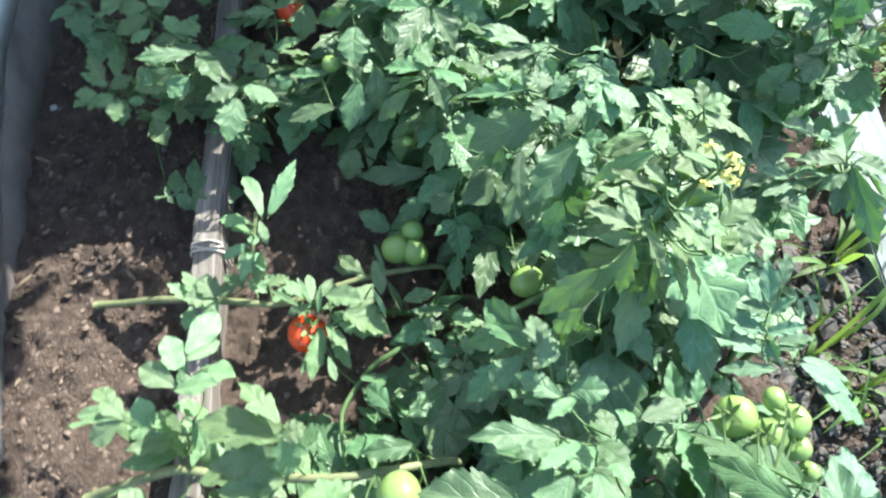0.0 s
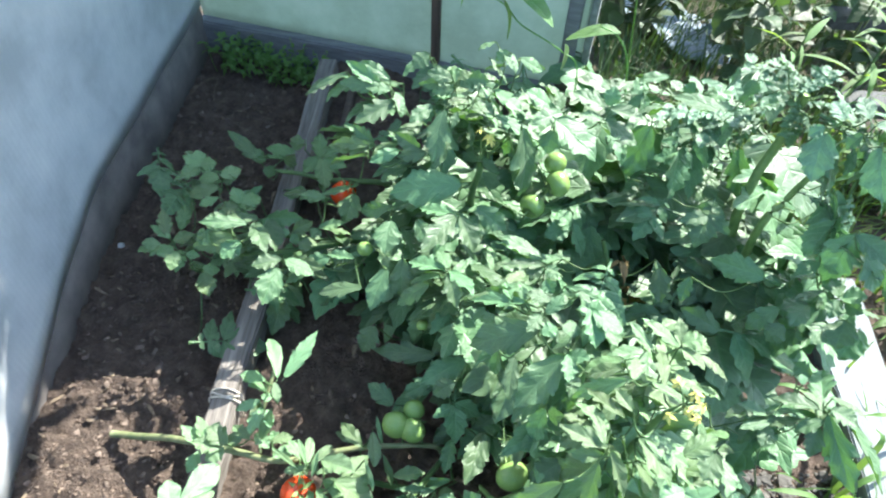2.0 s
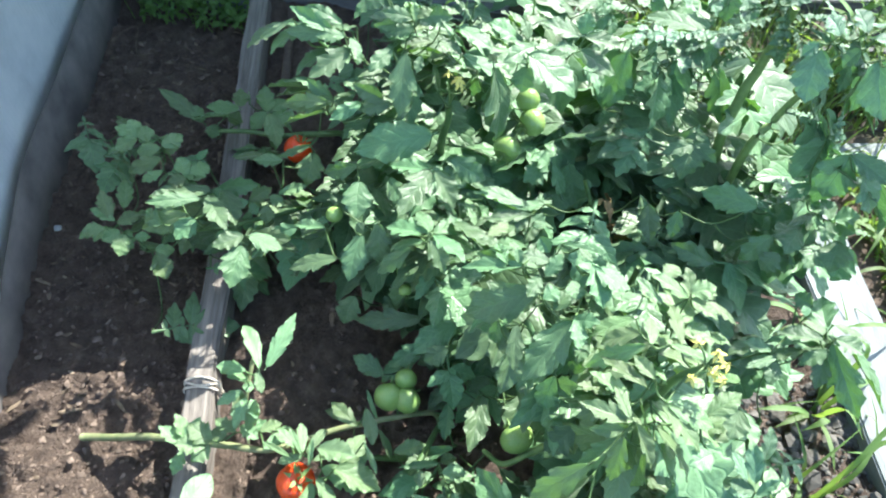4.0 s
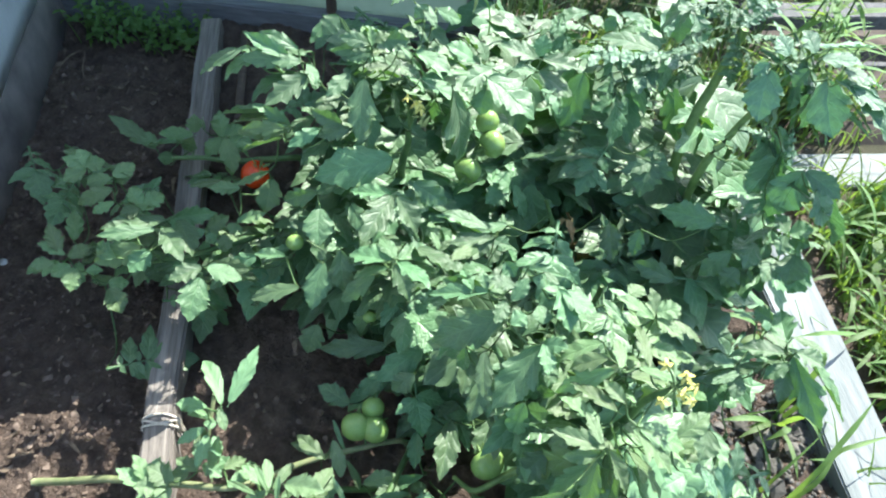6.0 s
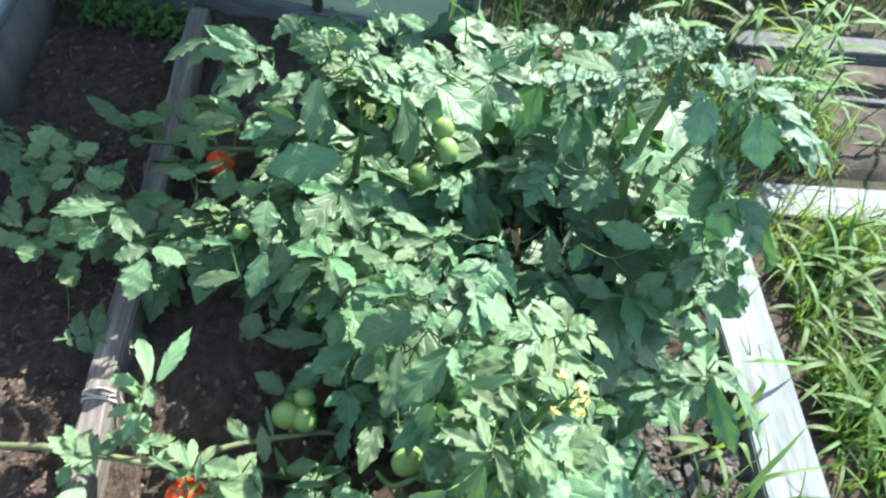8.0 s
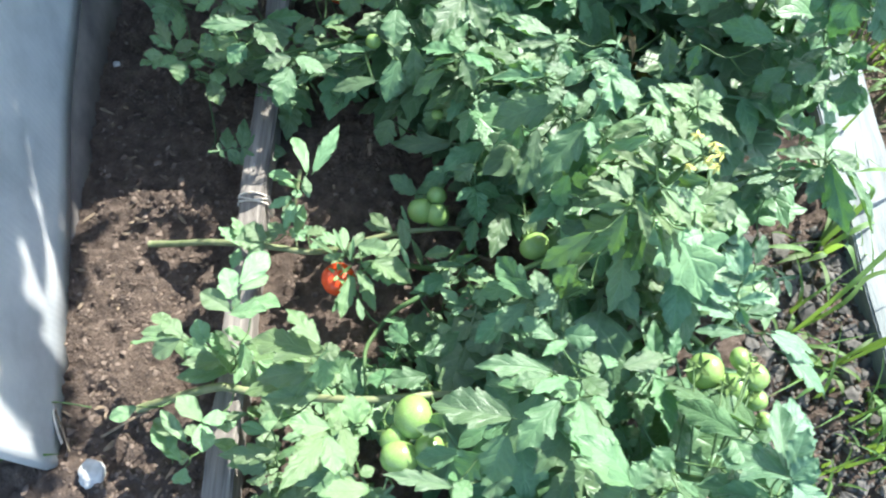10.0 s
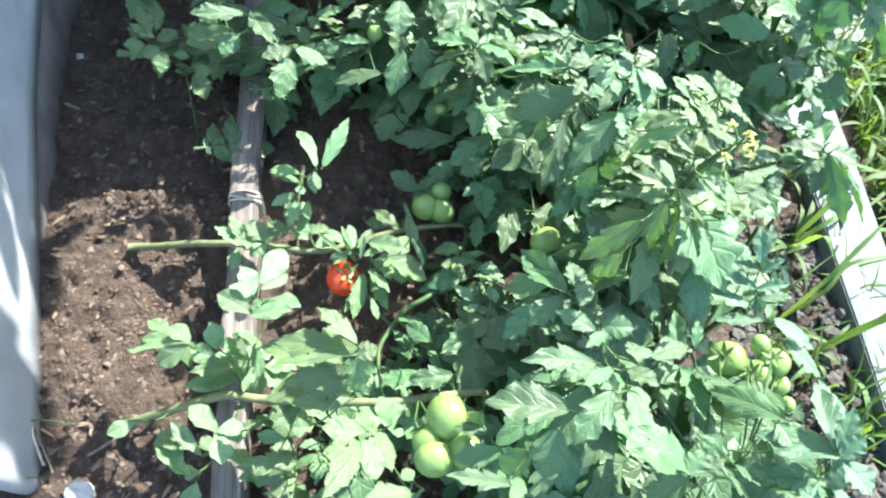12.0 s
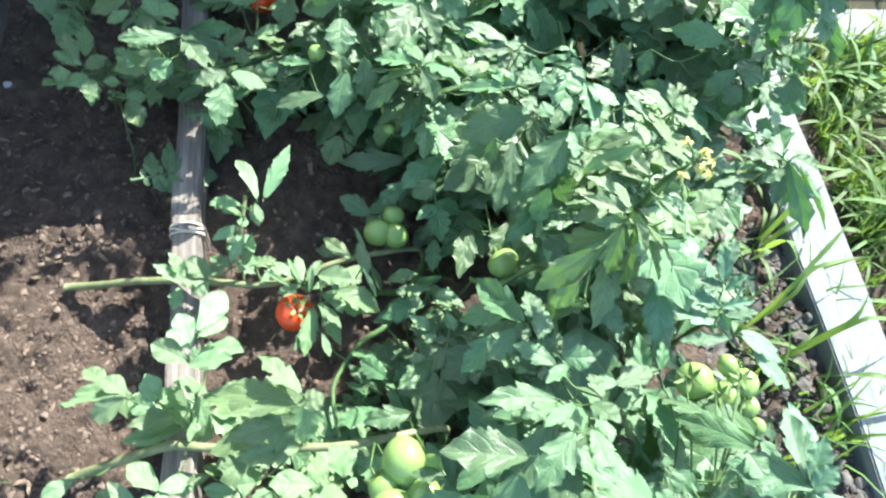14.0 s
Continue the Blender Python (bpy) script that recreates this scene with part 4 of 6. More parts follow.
BLADES_E2 = [
    (-0.046, 1.115, 0.523, -0.017, 1.125, 0.533, 0.029, 'osm'),
    (-0.048, 1.109, 0.518, -0.053, 1.13, 0.544, 0.022, 'osm'),
    (-0.049, 1.121, 0.496, -0.094, 1.105, 0.491, 0.032, 'odg'),
    (-0.035, 1.052, 0.491, -0.042, 1.026, 0.471, 0.021, 'osg'),
    (-0.018, 1.081, 0.499, -0.059, 1.069, 0.498, 0.027, 'osm'),
    (-0.102, 1.009, 0.423, -0.154, 1.005, 0.463, 0.038, 'odg'),
    (-0.141, 0.996, 0.425, -0.195, 0.957, 0.419, 0.033, 'odg'),
    (-0.087, 1.006, 0.417, -0.147, 0.992, 0.41, 0.036, 'odg'),
    (0.038, 1.065, 0.483, 0.124, 1.023, 0.457, 0.049, 'lsg'),
    (0.03, 1.106, 0.512, 0.095, 1.06, 0.495, 0.046, 'lsg'),
    (-0.003, 1.083, 0.498, 0.038, 1.065, 0.483, 0.038, 'osg'),
    (0.157, 1.067, 0.49, 0.243, 1.003, 0.451, 0.091, 'osg'),
    (0.097, 1.04, 0.438, 0.118, 1.012, 0.33, 0.061, 'ldg'),
]
BLADES_E3 = [
    (0.093, 1.023, 0.457, 0.082, 1.013, 0.402, 0.03, 'osg'),
    (0.168, 1.234, 0.374, 0.093, 1.226, 0.431, 0.064, 'osg'),
    (0.181, 1.239, 0.382, 0.163, 1.265, 0.411, 0.041, 'osg'),
    (0.17, 1.234, 0.374, 0.109, 1.207, 0.411, 0.035, 'osg'),
    (0.17, 1.101, 0.481, 0.111, 1.047, 0.486, 0.048, 'ong'),
    (0.158, 1.064, 0.463, 0.151, 1.04, 0.422, 0.053, 'odg'),
    (0.261, 1.134, 0.479, 0.185, 1.152, 0.495, 0.057, 'lsg'),
    (0.261, 1.137, 0.482, 0.269, 1.16, 0.515, 0.042, 'osg'),
    (0.265, 1.133, 0.477, 0.342, 1.129, 0.46, 0.042, 'osg'),
    (0.251, 1.111, 0.466, 0.205, 1.102, 0.479, 0.035, 'osg'),
    (0.259, 1.114, 0.464, 0.333, 1.099, 0.419, 0.057, 'osg'),
    (0.074, 1.27, 0.479, 0.127, 1.294, 0.435, 0.039, 'ong'),
    (0.042, 1.151, 0.565, 0.067, 1.132, 0.542, 0.021, 'osg'),
]
BLADES_E4 = [
    (0.05, 1.159, 0.568, 0.026, 1.147, 0.552, 0.032, 'ong'),
    (-0.01, 0.974, 0.373, -0.156, 0.951, 0.343, 0.09, 'odg'),
    (-0.193, 0.96, 0.462, -0.271, 0.983, 0.434, 0.031, 'onm'),
]
BLADES_F1 = [
    (0.455, 1.185, 0.164, 0.402, 1.125, 0.16, 0.073, 'odg'),
    (0.485, 1.182, 0.401, 0.434, 1.217, 0.412, 0.052, 'osc'),
    (0.485, 1.184, 0.402, 0.479, 1.218, 0.436, 0.038, 'osc'),
    (0.614, 0.992, 0.588, 0.606, 0.937, 0.519, 0.071, 'odc'),
    (0.651, 0.963, 0.645, 0.634, 0.997, 0.663, 0.045, 'osc'),
    (0.623, 0.979, 0.626, 0.603, 1.007, 0.642, 0.044, 'osc'),
    (0.6, 0.982, 0.608, 0.58, 0.978, 0.586, 0.03, 'osc'),
    (0.698, 1.013, 0.424, 0.692, 0.933, 0.343, 0.067, 'odc'),
    (0.669, 0.969, 0.479, 0.71, 0.941, 0.404, 0.046, 'osc'),
    (0.561, 1.206, 0.533, 0.578, 1.167, 0.492, 0.057, 'osc'),
    (0.445, 1.055, 0.072, 0.398, 1.022, 0.031, 0.048, 'odg'),
]
BLADES_G1 = [
    (0.228, 0.624, 0.49, 0.239, 0.563, 0.471, 0.048, 'osg'),
    (0.362, 0.581, 0.478, 0.307, 0.609, 0.495, 0.032, 'osm'),
    (0.199, 0.546, 0.471, 0.229, 0.531, 0.491, 0.03, 'ong'),
    (0.263, 0.488, 0.548, 0.219, 0.491, 0.509, 0.031, 'osm'),
    (0.27, 0.476, 0.54, 0.204, 0.472, 0.476, 0.032, 'lnm'),
    (0.265, 0.421, 0.534, 0.217, 0.471, 0.511, 0.029, 'osm'),
    (0.277, 0.434, 0.532, 0.253, 0.464, 0.535, 0.022, 'onm'),
    (0.275, 0.475, 0.543, 0.289, 0.53, 0.514, 0.023, 'osm'),
    (0.245, 0.382, 0.524, 0.181, 0.405, 0.525, 0.031, 'lnm'),
    (0.239, 0.383, 0.531, 0.226, 0.425, 0.53, 0.02, 'osm'),
    (0.249, 0.381, 0.503, 0.195, 0.38, 0.5, 0.024, 'odm'),
    (0.247, 0.379, 0.525, 0.276, 0.34, 0.471, 0.027, 'osm'),
    (0.265, 0.404, 0.408, 0.209, 0.376, 0.331, 0.036, 'odm'),
]
BLADES_G2 = [
    (0.238, 0.371, 0.503, 0.23, 0.334, 0.438, 0.032, 'odm'),
    (0.289, 0.41, 0.508, 0.335, 0.359, 0.484, 0.053, 'lsm'),
    (0.296, 0.414, 0.506, 0.362, 0.393, 0.479, 0.041, 'osm'),
    (0.354, 0.407, 0.483, 0.398, 0.433, 0.498, 0.037, 'osm'),
    (0.323, 0.487, 0.517, 0.333, 0.573, 0.478, 0.026, 'osm'),
    (0.304, 0.482, 0.529, 0.37, 0.48, 0.488, 0.019, 'osm'),
    (0.395, 0.414, 0.488, 0.379, 0.379, 0.474, 0.043, 'osy'),
    (0.355, 0.361, 0.473, 0.321, 0.345, 0.477, 0.039, 'ony'),
    (0.468, 0.509, 0.352, 0.453, 0.536, 0.31, 0.036, 'osm'),
    (0.14, 0.278, 0.387, 0.126, 0.327, 0.387, 0.042, 'osg'),
    (0.174, 0.237, 0.361, 0.225, 0.234, 0.361, 0.044, 'odg'),
    (0.176, 0.218, 0.377, 0.137, 0.189, 0.394, 0.024, 'osg'),
    (0.191, 0.333, 0.512, 0.13, 0.314, 0.419, 0.04, 'odm'),
]
BLADES_G3 = [
    (0.173, 0.296, 0.484, 0.151, 0.291, 0.414, 0.032, 'odm'),
]
BLADES_H1 = [
    (0.007, 0.087, 0.298, -0.041, 0.095, 0.285, 0.029, 'osg'),
    (0.031, 0.062, 0.296, -0.04, 0.054, 0.262, 0.039, 'odg'),
    (-0.004, 0.112, 0.322, -0.01, 0.1, 0.268, 0.031, 'odg'),
    (0.091, 0.087, 0.446, -0.017, 0.098, 0.437, 0.066, 'osg'),
    (0.154, 0.116, 0.441, 0.098, 0.046, 0.424, 0.055, 'lsg'),
    (0.151, 0.168, 0.391, 0.039, 0.164, 0.403, 0.047, 'lsg'),
    (0.144, 0.155, 0.406, 0.096, 0.142, 0.406, 0.033, 'osg'),
    (0.016, -0.001, 0.419, -0.071, 0.004, 0.459, 0.031, 'lsg'),
    (0.016, -0.002, 0.375, 0.019, 0.032, 0.318, 0.016, 'osg'),
    (0.02, -0.017, 0.392, 0.042, 0.016, 0.358, 0.033, 'osg'),
    (0.087, 0.073, 0.402, 0.074, 0.015, 0.356, 0.063, 'odg'),
    (0.056, 0.051, 0.361, 0.028, 0.031, 0.299, 0.056, 'odg'),
    (0.218, 0.08, 0.203, 0.215, 0.037, 0.195, 0.045, 'ong'),
]
BLADES_H2 = [
    (0.253, 0.015, 0.419, 0.171, 0.07, 0.445, 0.059, 'lsg'),
    (0.253, 0.013, 0.419, 0.27, 0.045, 0.424, 0.042, 'osg'),
    (0.249, 0.009, 0.419, 0.208, -0.015, 0.364, 0.058, 'lsg'),
    (0.261, 0.016, 0.419, 0.296, 0.03, 0.43, 0.034, 'osg'),
    (0.186, 0.124, 0.414, 0.197, 0.053, 0.436, 0.04, 'osg'),
    (0.175, 0.161, 0.388, 0.116, 0.123, 0.433, 0.025, 'osg'),
    (0.196, 0.159, 0.398, 0.222, 0.128, 0.423, 0.044, 'osg'),
    (0.344, 0.21, 0.241, 0.344, 0.11, 0.293, 0.05, 'osg'),
    (0.34, 0.21, 0.24, 0.34, 0.15, 0.252, 0.035, 'osg'),
    (0.406, 0.091, 0.407, 0.352, 0.155, 0.308, 0.054, 'ong'),
    (0.448, 0.035, 0.445, 0.376, 0.072, 0.382, 0.069, 'lsc'),
    (0.442, 0.043, 0.443, 0.456, 0.143, 0.414, 0.041, 'osc'),
    (0.447, 0.042, 0.446, 0.465, 0.095, 0.471, 0.038, 'osc'),
]
BLADES_H3 = [
    (0.447, 0.035, 0.445, 0.473, 0.057, 0.468, 0.035, 'osc'),
    (0.449, 0.029, 0.445, 0.468, -0.014, 0.453, 0.053, 'osc'),
    (0.423, -0.019, 0.415, 0.404, 0, 0.405, 0.033, 'onc'),
    (0.399, 0.087, 0.4, 0.407, 0.047, 0.413, 0.043, 'ong'),
    (0.307, 0.025, 0.432, 0.344, 0.008, 0.402, 0.016, 'osg'),
    (0.308, 0.067, 0.414, 0.286, 0.04, 0.402, 0.04, 'odg'),
    (0.436, 0.013, 0.404, 0.377, 0.024, 0.372, 0.043, 'odg'),
]
BLADES_J1 = [
    (0.162, 0.84, 0.329, 0.145, 0.8, 0.308, 0.029, 'osg'),
    (0.195, 0.916, 0.23, 0.237, 0.972, 0.208, 0.037, 'ong'),
    (0.173, 0.834, 0.32, 0.199, 0.818, 0.312, 0.037, 'ong'),
    (0.402, 0.89, 0.295, 0.411, 0.839, 0.247, 0.051, 'odg'),
    (0.232, 0.619, 0.488, 0.28, 0.589, 0.48, 0.049, 'osg'),
    (0.323, 0.571, 0.477, 0.288, 0.606, 0.491, 0.019, 'nsy'),
    (0.365, 0.589, 0.481, 0.361, 0.623, 0.496, 0.026, 'osm'),
    (0.366, 0.589, 0.481, 0.401, 0.594, 0.491, 0.038, 'osm'),
    (0.366, 0.581, 0.478, 0.398, 0.547, 0.479, 0.033, 'osm'),
    (0.53, 0.804, 0.228, 0.451, 0.84, 0.241, 0.053, 'odg'),
    (0.612, 0.814, 0.312, 0.567, 0.798, 0.253, 0.048, 'odg'),
    (0.673, 0.84, 0.296, 0.635, 0.787, 0.292, 0.048, 'odg'),
    (0.581, 0.855, 0.343, 0.487, 0.897, 0.331, 0.063, 'odg'),
]
BLADES_J2 = [
    (0.624, 0.788, 0.294, 0.6, 0.771, 0.262, 0.05, 'odg'),
    (0.461, 0.879, 0.29, 0.45, 0.847, 0.248, 0.036, 'odg'),
    (0.359, 0.548, 0.464, 0.389, 0.527, 0.466, 0.035, 'osm'),
]
BLADES_K1 = [
    (0.65, 0.623, 0.322, 0.669, 0.692, 0.307, 0.054, 'odg'),
    (0.568, 0.581, 0.296, 0.513, 0.562, 0.292, 0.024, 'osg'),
    (0.657, 0.601, 0.315, 0.711, 0.499, 0.237, 0.062, 'ldg'),
    (0.649, 0.596, 0.339, 0.683, 0.566, 0.343, 0.045, 'osg'),
    (0.636, 0.575, 0.314, 0.623, 0.532, 0.284, 0.036, 'ong'),
    (0.567, 0.576, 0.289, 0.553, 0.54, 0.278, 0.036, 'ong'),
    (0.287, 0.219, 0.261, 0.363, 0.251, 0.24, 0.042, 'osg'),
    (0.348, 0.23, 0.232, 0.345, 0.31, 0.249, 0.033, 'ong'),
    (0.374, 0.247, 0.241, 0.381, 0.29, 0.253, 0.026, 'osg'),
    (0.209, 0.166, 0.402, 0.205, 0.206, 0.38, 0.033, 'osg'),
    (0.122, 0.318, 0.355, 0.044, 0.327, 0.267, 0.049, 'ldg'),
    (0.128, 0.289, 0.359, 0.072, 0.386, 0.299, 0.052, 'odg'),
    (0.116, 0.281, 0.355, 0.069, 0.243, 0.327, 0.047, 'ldg'),
]
BLADES_K2 = [
    (0.152, 0.295, 0.39, 0.135, 0.253, 0.39, 0.035, 'osg'),
    (0.158, 0.22, 0.381, 0.102, 0.252, 0.372, 0.037, 'ong'),
    (0.279, 0.392, 0.254, 0.321, 0.307, 0.236, 0.056, 'ong'),
    (0.473, 0.333, 0.294, 0.413, 0.366, 0.291, 0.031, 'onc'),
    (0.473, 0.333, 0.294, 0.52, 0.335, 0.318, 0.026, 'onc'),
    (0.485, 0.286, 0.274, 0.41, 0.292, 0.25, 0.034, 'osc'),
    (0.599, 0.341, 0.121, 0.685, 0.293, 0.098, 0.048, 'osc'),
    (0.473, 0.359, 0.314, 0.44, 0.375, 0.309, 0.029, 'onc'),
    (0.474, 0.353, 0.316, 0.503, 0.369, 0.343, 0.021, 'osc'),
    (0.474, 0.369, 0.321, 0.469, 0.424, 0.352, 0.032, 'onc'),
    (0.483, 0.332, 0.272, 0.497, 0.305, 0.259, 0.025, 'odc'),
    (0.392, 0.399, 0.275, 0.381, 0.291, 0.23, 0.063, 'odc'),
]
BLADES_L1 = [
    (0.288, 1.112, 0.425, 0.312, 1.079, 0.39, 0.039, 'osg'),
    (0.358, 1.143, 0.441, 0.331, 1.111, 0.318, 0.083, 'odg'),
    (0.455, 1.498, 0.316, 0.379, 1.504, 0.292, 0.051, 'osg'),
    (0.404, 1.517, 0.277, 0.362, 1.468, 0.28, 0.062, 'odg'),
    (0.456, 1.493, 0.309, 0.49, 1.471, 0.296, 0.05, 'osg'),
    (0.42, 1.403, 0.262, 0.503, 1.397, 0.292, 0.054, 'osg'),
    (0.45, 1.219, 0.232, 0.498, 1.184, 0.218, 0.05, 'osg'),
    (0.419, 1.195, 0.196, 0.395, 1.16, 0.155, 0.035, 'osg'),
    (0.398, 1.194, 0.187, 0.361, 1.125, 0.181, 0.035, 'osg'),
    (0.485, 1.182, 0.401, 0.526, 1.192, 0.445, 0.038, 'osc'),
    (0.485, 1.182, 0.401, 0.518, 1.151, 0.397, 0.04, 'osc'),
    (0.485, 1.18, 0.4, 0.46, 1.152, 0.379, 0.029, 'osc'),
    (0.482, 1.182, 0.371, 0.467, 1.077, 0.309, 0.076, 'ldg'),
]
BLADES_L2 = [
    (0.554, 1.16, 0.393, 0.586, 1.108, 0.288, 0.069, 'ldg'),
    (0.524, 1.482, 0.329, 0.563, 1.412, 0.343, 0.05, 'osc'),
    (0.513, 1.481, 0.321, 0.494, 1.465, 0.289, 0.038, 'osc'),
    (0.222, 1.008, 0.264, 0.175, 0.975, 0.242, 0.061, 'osg'),
    (0.231, 1.009, 0.261, 0.262, 0.969, 0.196, 0.049, 'osg'),
    (0.273, 1.037, 0.233, 0.305, 0.972, 0.155, 0.09, 'ldg'),
    (0.232, 1.001, 0.252, 0.194, 1.016, 0.285, 0.061, 'osg'),
    (0.455, 1.019, 0.113, 0.337, 1.015, 0.071, 0.065, 'ldg'),
]
BLADES_M1 = [
    (0.516, 1.201, 0.444, 0.418, 1.29, 0.41, 0.074, 'osg'),
    (0.684, 0.944, 0.609, 0.705, 0.879, 0.543, 0.077, 'odc'),
    (0.685, 0.92, 0.626, 0.751, 0.864, 0.609, 0.057, 'osc'),
    (0.7, 0.911, 0.626, 0.756, 0.833, 0.581, 0.057, 'osc'),
    (0.66, 0.953, 0.642, 0.711, 0.928, 0.655, 0.048, 'osc'),
    (0.648, 0.95, 0.624, 0.632, 0.943, 0.594, 0.032, 'osc'),
    (0.687, 0.931, 0.642, 0.727, 0.904, 0.634, 0.047, 'osc'),
    (0.7, 0.882, 0.461, 0.691, 0.866, 0.363, 0.08, 'odc'),
    (0.69, 0.869, 0.472, 0.737, 0.814, 0.464, 0.05, 'onc'),
    (0.706, 0.842, 0.461, 0.745, 0.812, 0.39, 0.052, 'onc'),
    (0.503, 1.23, 0.515, 0.525, 1.2, 0.483, 0.052, 'osc'),
    (0.549, 1.233, 0.515, 0.549, 1.205, 0.468, 0.061, 'odc'),
    (0.731, 0.849, 0.32, 0.767, 0.844, 0.34, 0.048, 'osg'),
]
BLADES_M2 = [
    (0.726, 0.851, 0.318, 0.712, 0.888, 0.332, 0.048, 'osg'),
    (0.725, 0.847, 0.317, 0.707, 0.813, 0.299, 0.038, 'osg'),
    (0.746, 0.855, 0.302, 0.771, 0.829, 0.307, 0.039, 'odg'),
    (0.746, 0.82, 0.292, 0.727, 0.771, 0.262, 0.07, 'odg'),
    (0.706, 0.867, 0.314, 0.625, 0.816, 0.335, 0.019, 'osg'),
    (0.689, 0.907, 0.348, 0.638, 0.876, 0.343, 0.036, 'osg'),
]
BLADES_N1 = [
    (-0.019, 0.725, 0.384, -0.077, 0.746, 0.326, 0.038, 'osg'),
    (-0.007, 0.742, 0.39, -0.032, 0.798, 0.37, 0.035, 'osg'),
    (0.159, 0.686, 0.466, 0.174, 0.665, 0.458, 0.031, 'odg'),
    (0.187, 0.66, 0.488, 0.254, 0.665, 0.456, 0.015, 'osg'),
    (0.21, 0.65, 0.494, 0.228, 0.629, 0.492, 0.019, 'osg'),
    (0.164, 0.622, 0.461, 0.188, 0.65, 0.479, 0.028, 'ong'),
    (0.169, 0.639, 0.473, 0.128, 0.646, 0.477, 0.03, 'osg'),
    (0.13, 0.631, 0.47, 0.042, 0.649, 0.433, 0.036, 'lsg'),
    (0.134, 0.647, 0.45, 0.064, 0.673, 0.439, 0.036, 'odg'),
    (0.106, 0.635, 0.469, 0.097, 0.689, 0.441, 0.025, 'ong'),
    (-0.024, 0.382, 0.144, 0.012, 0.357, 0.138, 0.026, 'rsy'),
    (-0.009, 0.394, 0.144, -0.015, 0.421, 0.148, 0.021, 'rsy'),
    (0.026, 0.424, 0.131, 0.069, 0.425, 0.124, 0.037, 'osy'),
]
BLADES_N2 = [
    (0.045, 0.393, 0.127, 0.056, 0.356, 0.132, 0.026, 'rsy'),
    (0.024, 0.349, 0.138, 0.002, 0.338, 0.136, 0.017, 'rsy'),
    (0.021, 0.439, 0.133, -0.049, 0.421, 0.164, 0.019, 'osg'),
]

# whole pinnate leaves: foot, tip, kind
LEAVES_L = [
    (0.377, 1.416, 0.35, 0.4, 1.367, 0.28, 'five'),
    (0.459, 1.281, 0.4, 0.349, 1.273, 0.4, 'five'),
    (0.455, 1.221, 0.42, 0.549, 1.176, 0.36, 'five'),
    (0.418, 1.134, 0.42, 0.429, 1.026, 0.36, 'lobed'),
    (0.362, 1.095, 0.3, 0.328, 1.014, 0.25, 'five'),
    (0.272, 1.076, 0.45, 0.328, 1.089, 0.42, 'lobed'),
    (0.409, 1.047, 0.32, 0.351, 0.975, 0.28, 'five'),
    (0.499, 1.024, 0.35, 0.479, 0.95, 0.3, 'lobed'),
]
LEAVES_M = [
    (0.676, 1.044, 0.6, 0.704, 0.961, 0.56, 'frond'),
    (0.475, 1.174, 0.46, 0.388, 1.207, 0.44, 'frond'),
    (0.568, 1.094, 0.6, 0.486, 1.101, 0.56, 'curly'),
    (0.541, 1.119, 0.5, 0.449, 1.126, 0.48, 'curly'),
    (0.707, 0.964, 0.46, 0.718, 0.921, 0.4, 'curly'),
]
LEAVES_F = [
    (0.59, 1.037, 0.58, 0.614, 1.004, 0.55, 'frond'),
    (0.635, 1.037, 0.58, 0.744, 1.015, 0.53, 'frond'),
    (0.579, 1.067, 0.58, 0.58, 1.019, 0.52, 'curly'),
    (0.521, 1.058, 0.66, 0.484, 1.096, 0.63, 'frond'),
    (0.538, 1.141, 0.5, 0.443, 1.108, 0.46, 'frond'),
    (0.539, 1.102, 0.5, 0.501, 1.085, 0.46, 'frond'),
    (0.639, 0.993, 0.44, 0.703, 0.997, 0.42, 'frond'),
    (0.76, 0.944, 0.4, 0.732, 0.955, 0.38, 'frond'),
    (0.557, 1.053, 0.62, 0.543, 1.089, 0.66, 'curly'),
    (0.575, 1.055, 0.63, 0.63, 1.083, 0.66, 'curly'),
]
LEAVES_W = [
    (0.642, 1.058, 0.56, 0.725, 1.05, 0.54, 'frond'),
    (0.677, 0.998, 0.44, 0.721, 0.938, 0.38, 'curly'),
    (0.584, 1.105, 0.6, 0.488, 1.133, 0.62, 'frond'),
    (0.597, 1.115, 0.6, 0.523, 1.134, 0.64, 'curly'),
    (0.586, 1.09, 0.6, 0.632, 1.131, 0.64, 'curly'),
    (0.573, 1.117, 0.55, 0.48, 1.096, 0.52, 'frond'),
    (0.502, 1.16, 0.48, 0.412, 1.174, 0.46, 'frond'),
    (0.609, 1.085, 0.58, 0.704, 1.079, 0.58, 'curly'),
]


CANOPY = [Vector(l[3:6]).lerp(Vector(l[:3]), f) for l in LEAVES_F + LEAVES_L + LEAVES_M + LEAVES_W + BLADES_A1 + BLADES_A2 + BLADES_A3 + BLADES_A4 + BLADES_B1 + BLADES_B2 + BLADES_B3 + BLADES_B4 + BLADES_B5 + BLADES_C1 + BLADES_C2 + BLADES_C3 + BLADES_C4 + BLADES_C5 + BLADES_D1 + BLADES_D2 + BLADES_D3 + BLADES_D4 + BLADES_D5 + BLADES_E1 + BLADES_E2 + BLADES_E3 + BLADES_E4 + BLADES_F1 + BLADES_G1 + BLADES_G2 + BLADES_G3 + BLADES_H1 + BLADES_H2 + BLADES_H3 + BLADES_J1 + BLADES_J2 + BLADES_K1 + BLADES_K2 + BLADES_L1 + BLADES_L2 + BLADES_M1 + BLADES_M2 + BLADES_N1 + BLADES_N2 for f in (0.15, 0.5, 0.8)]
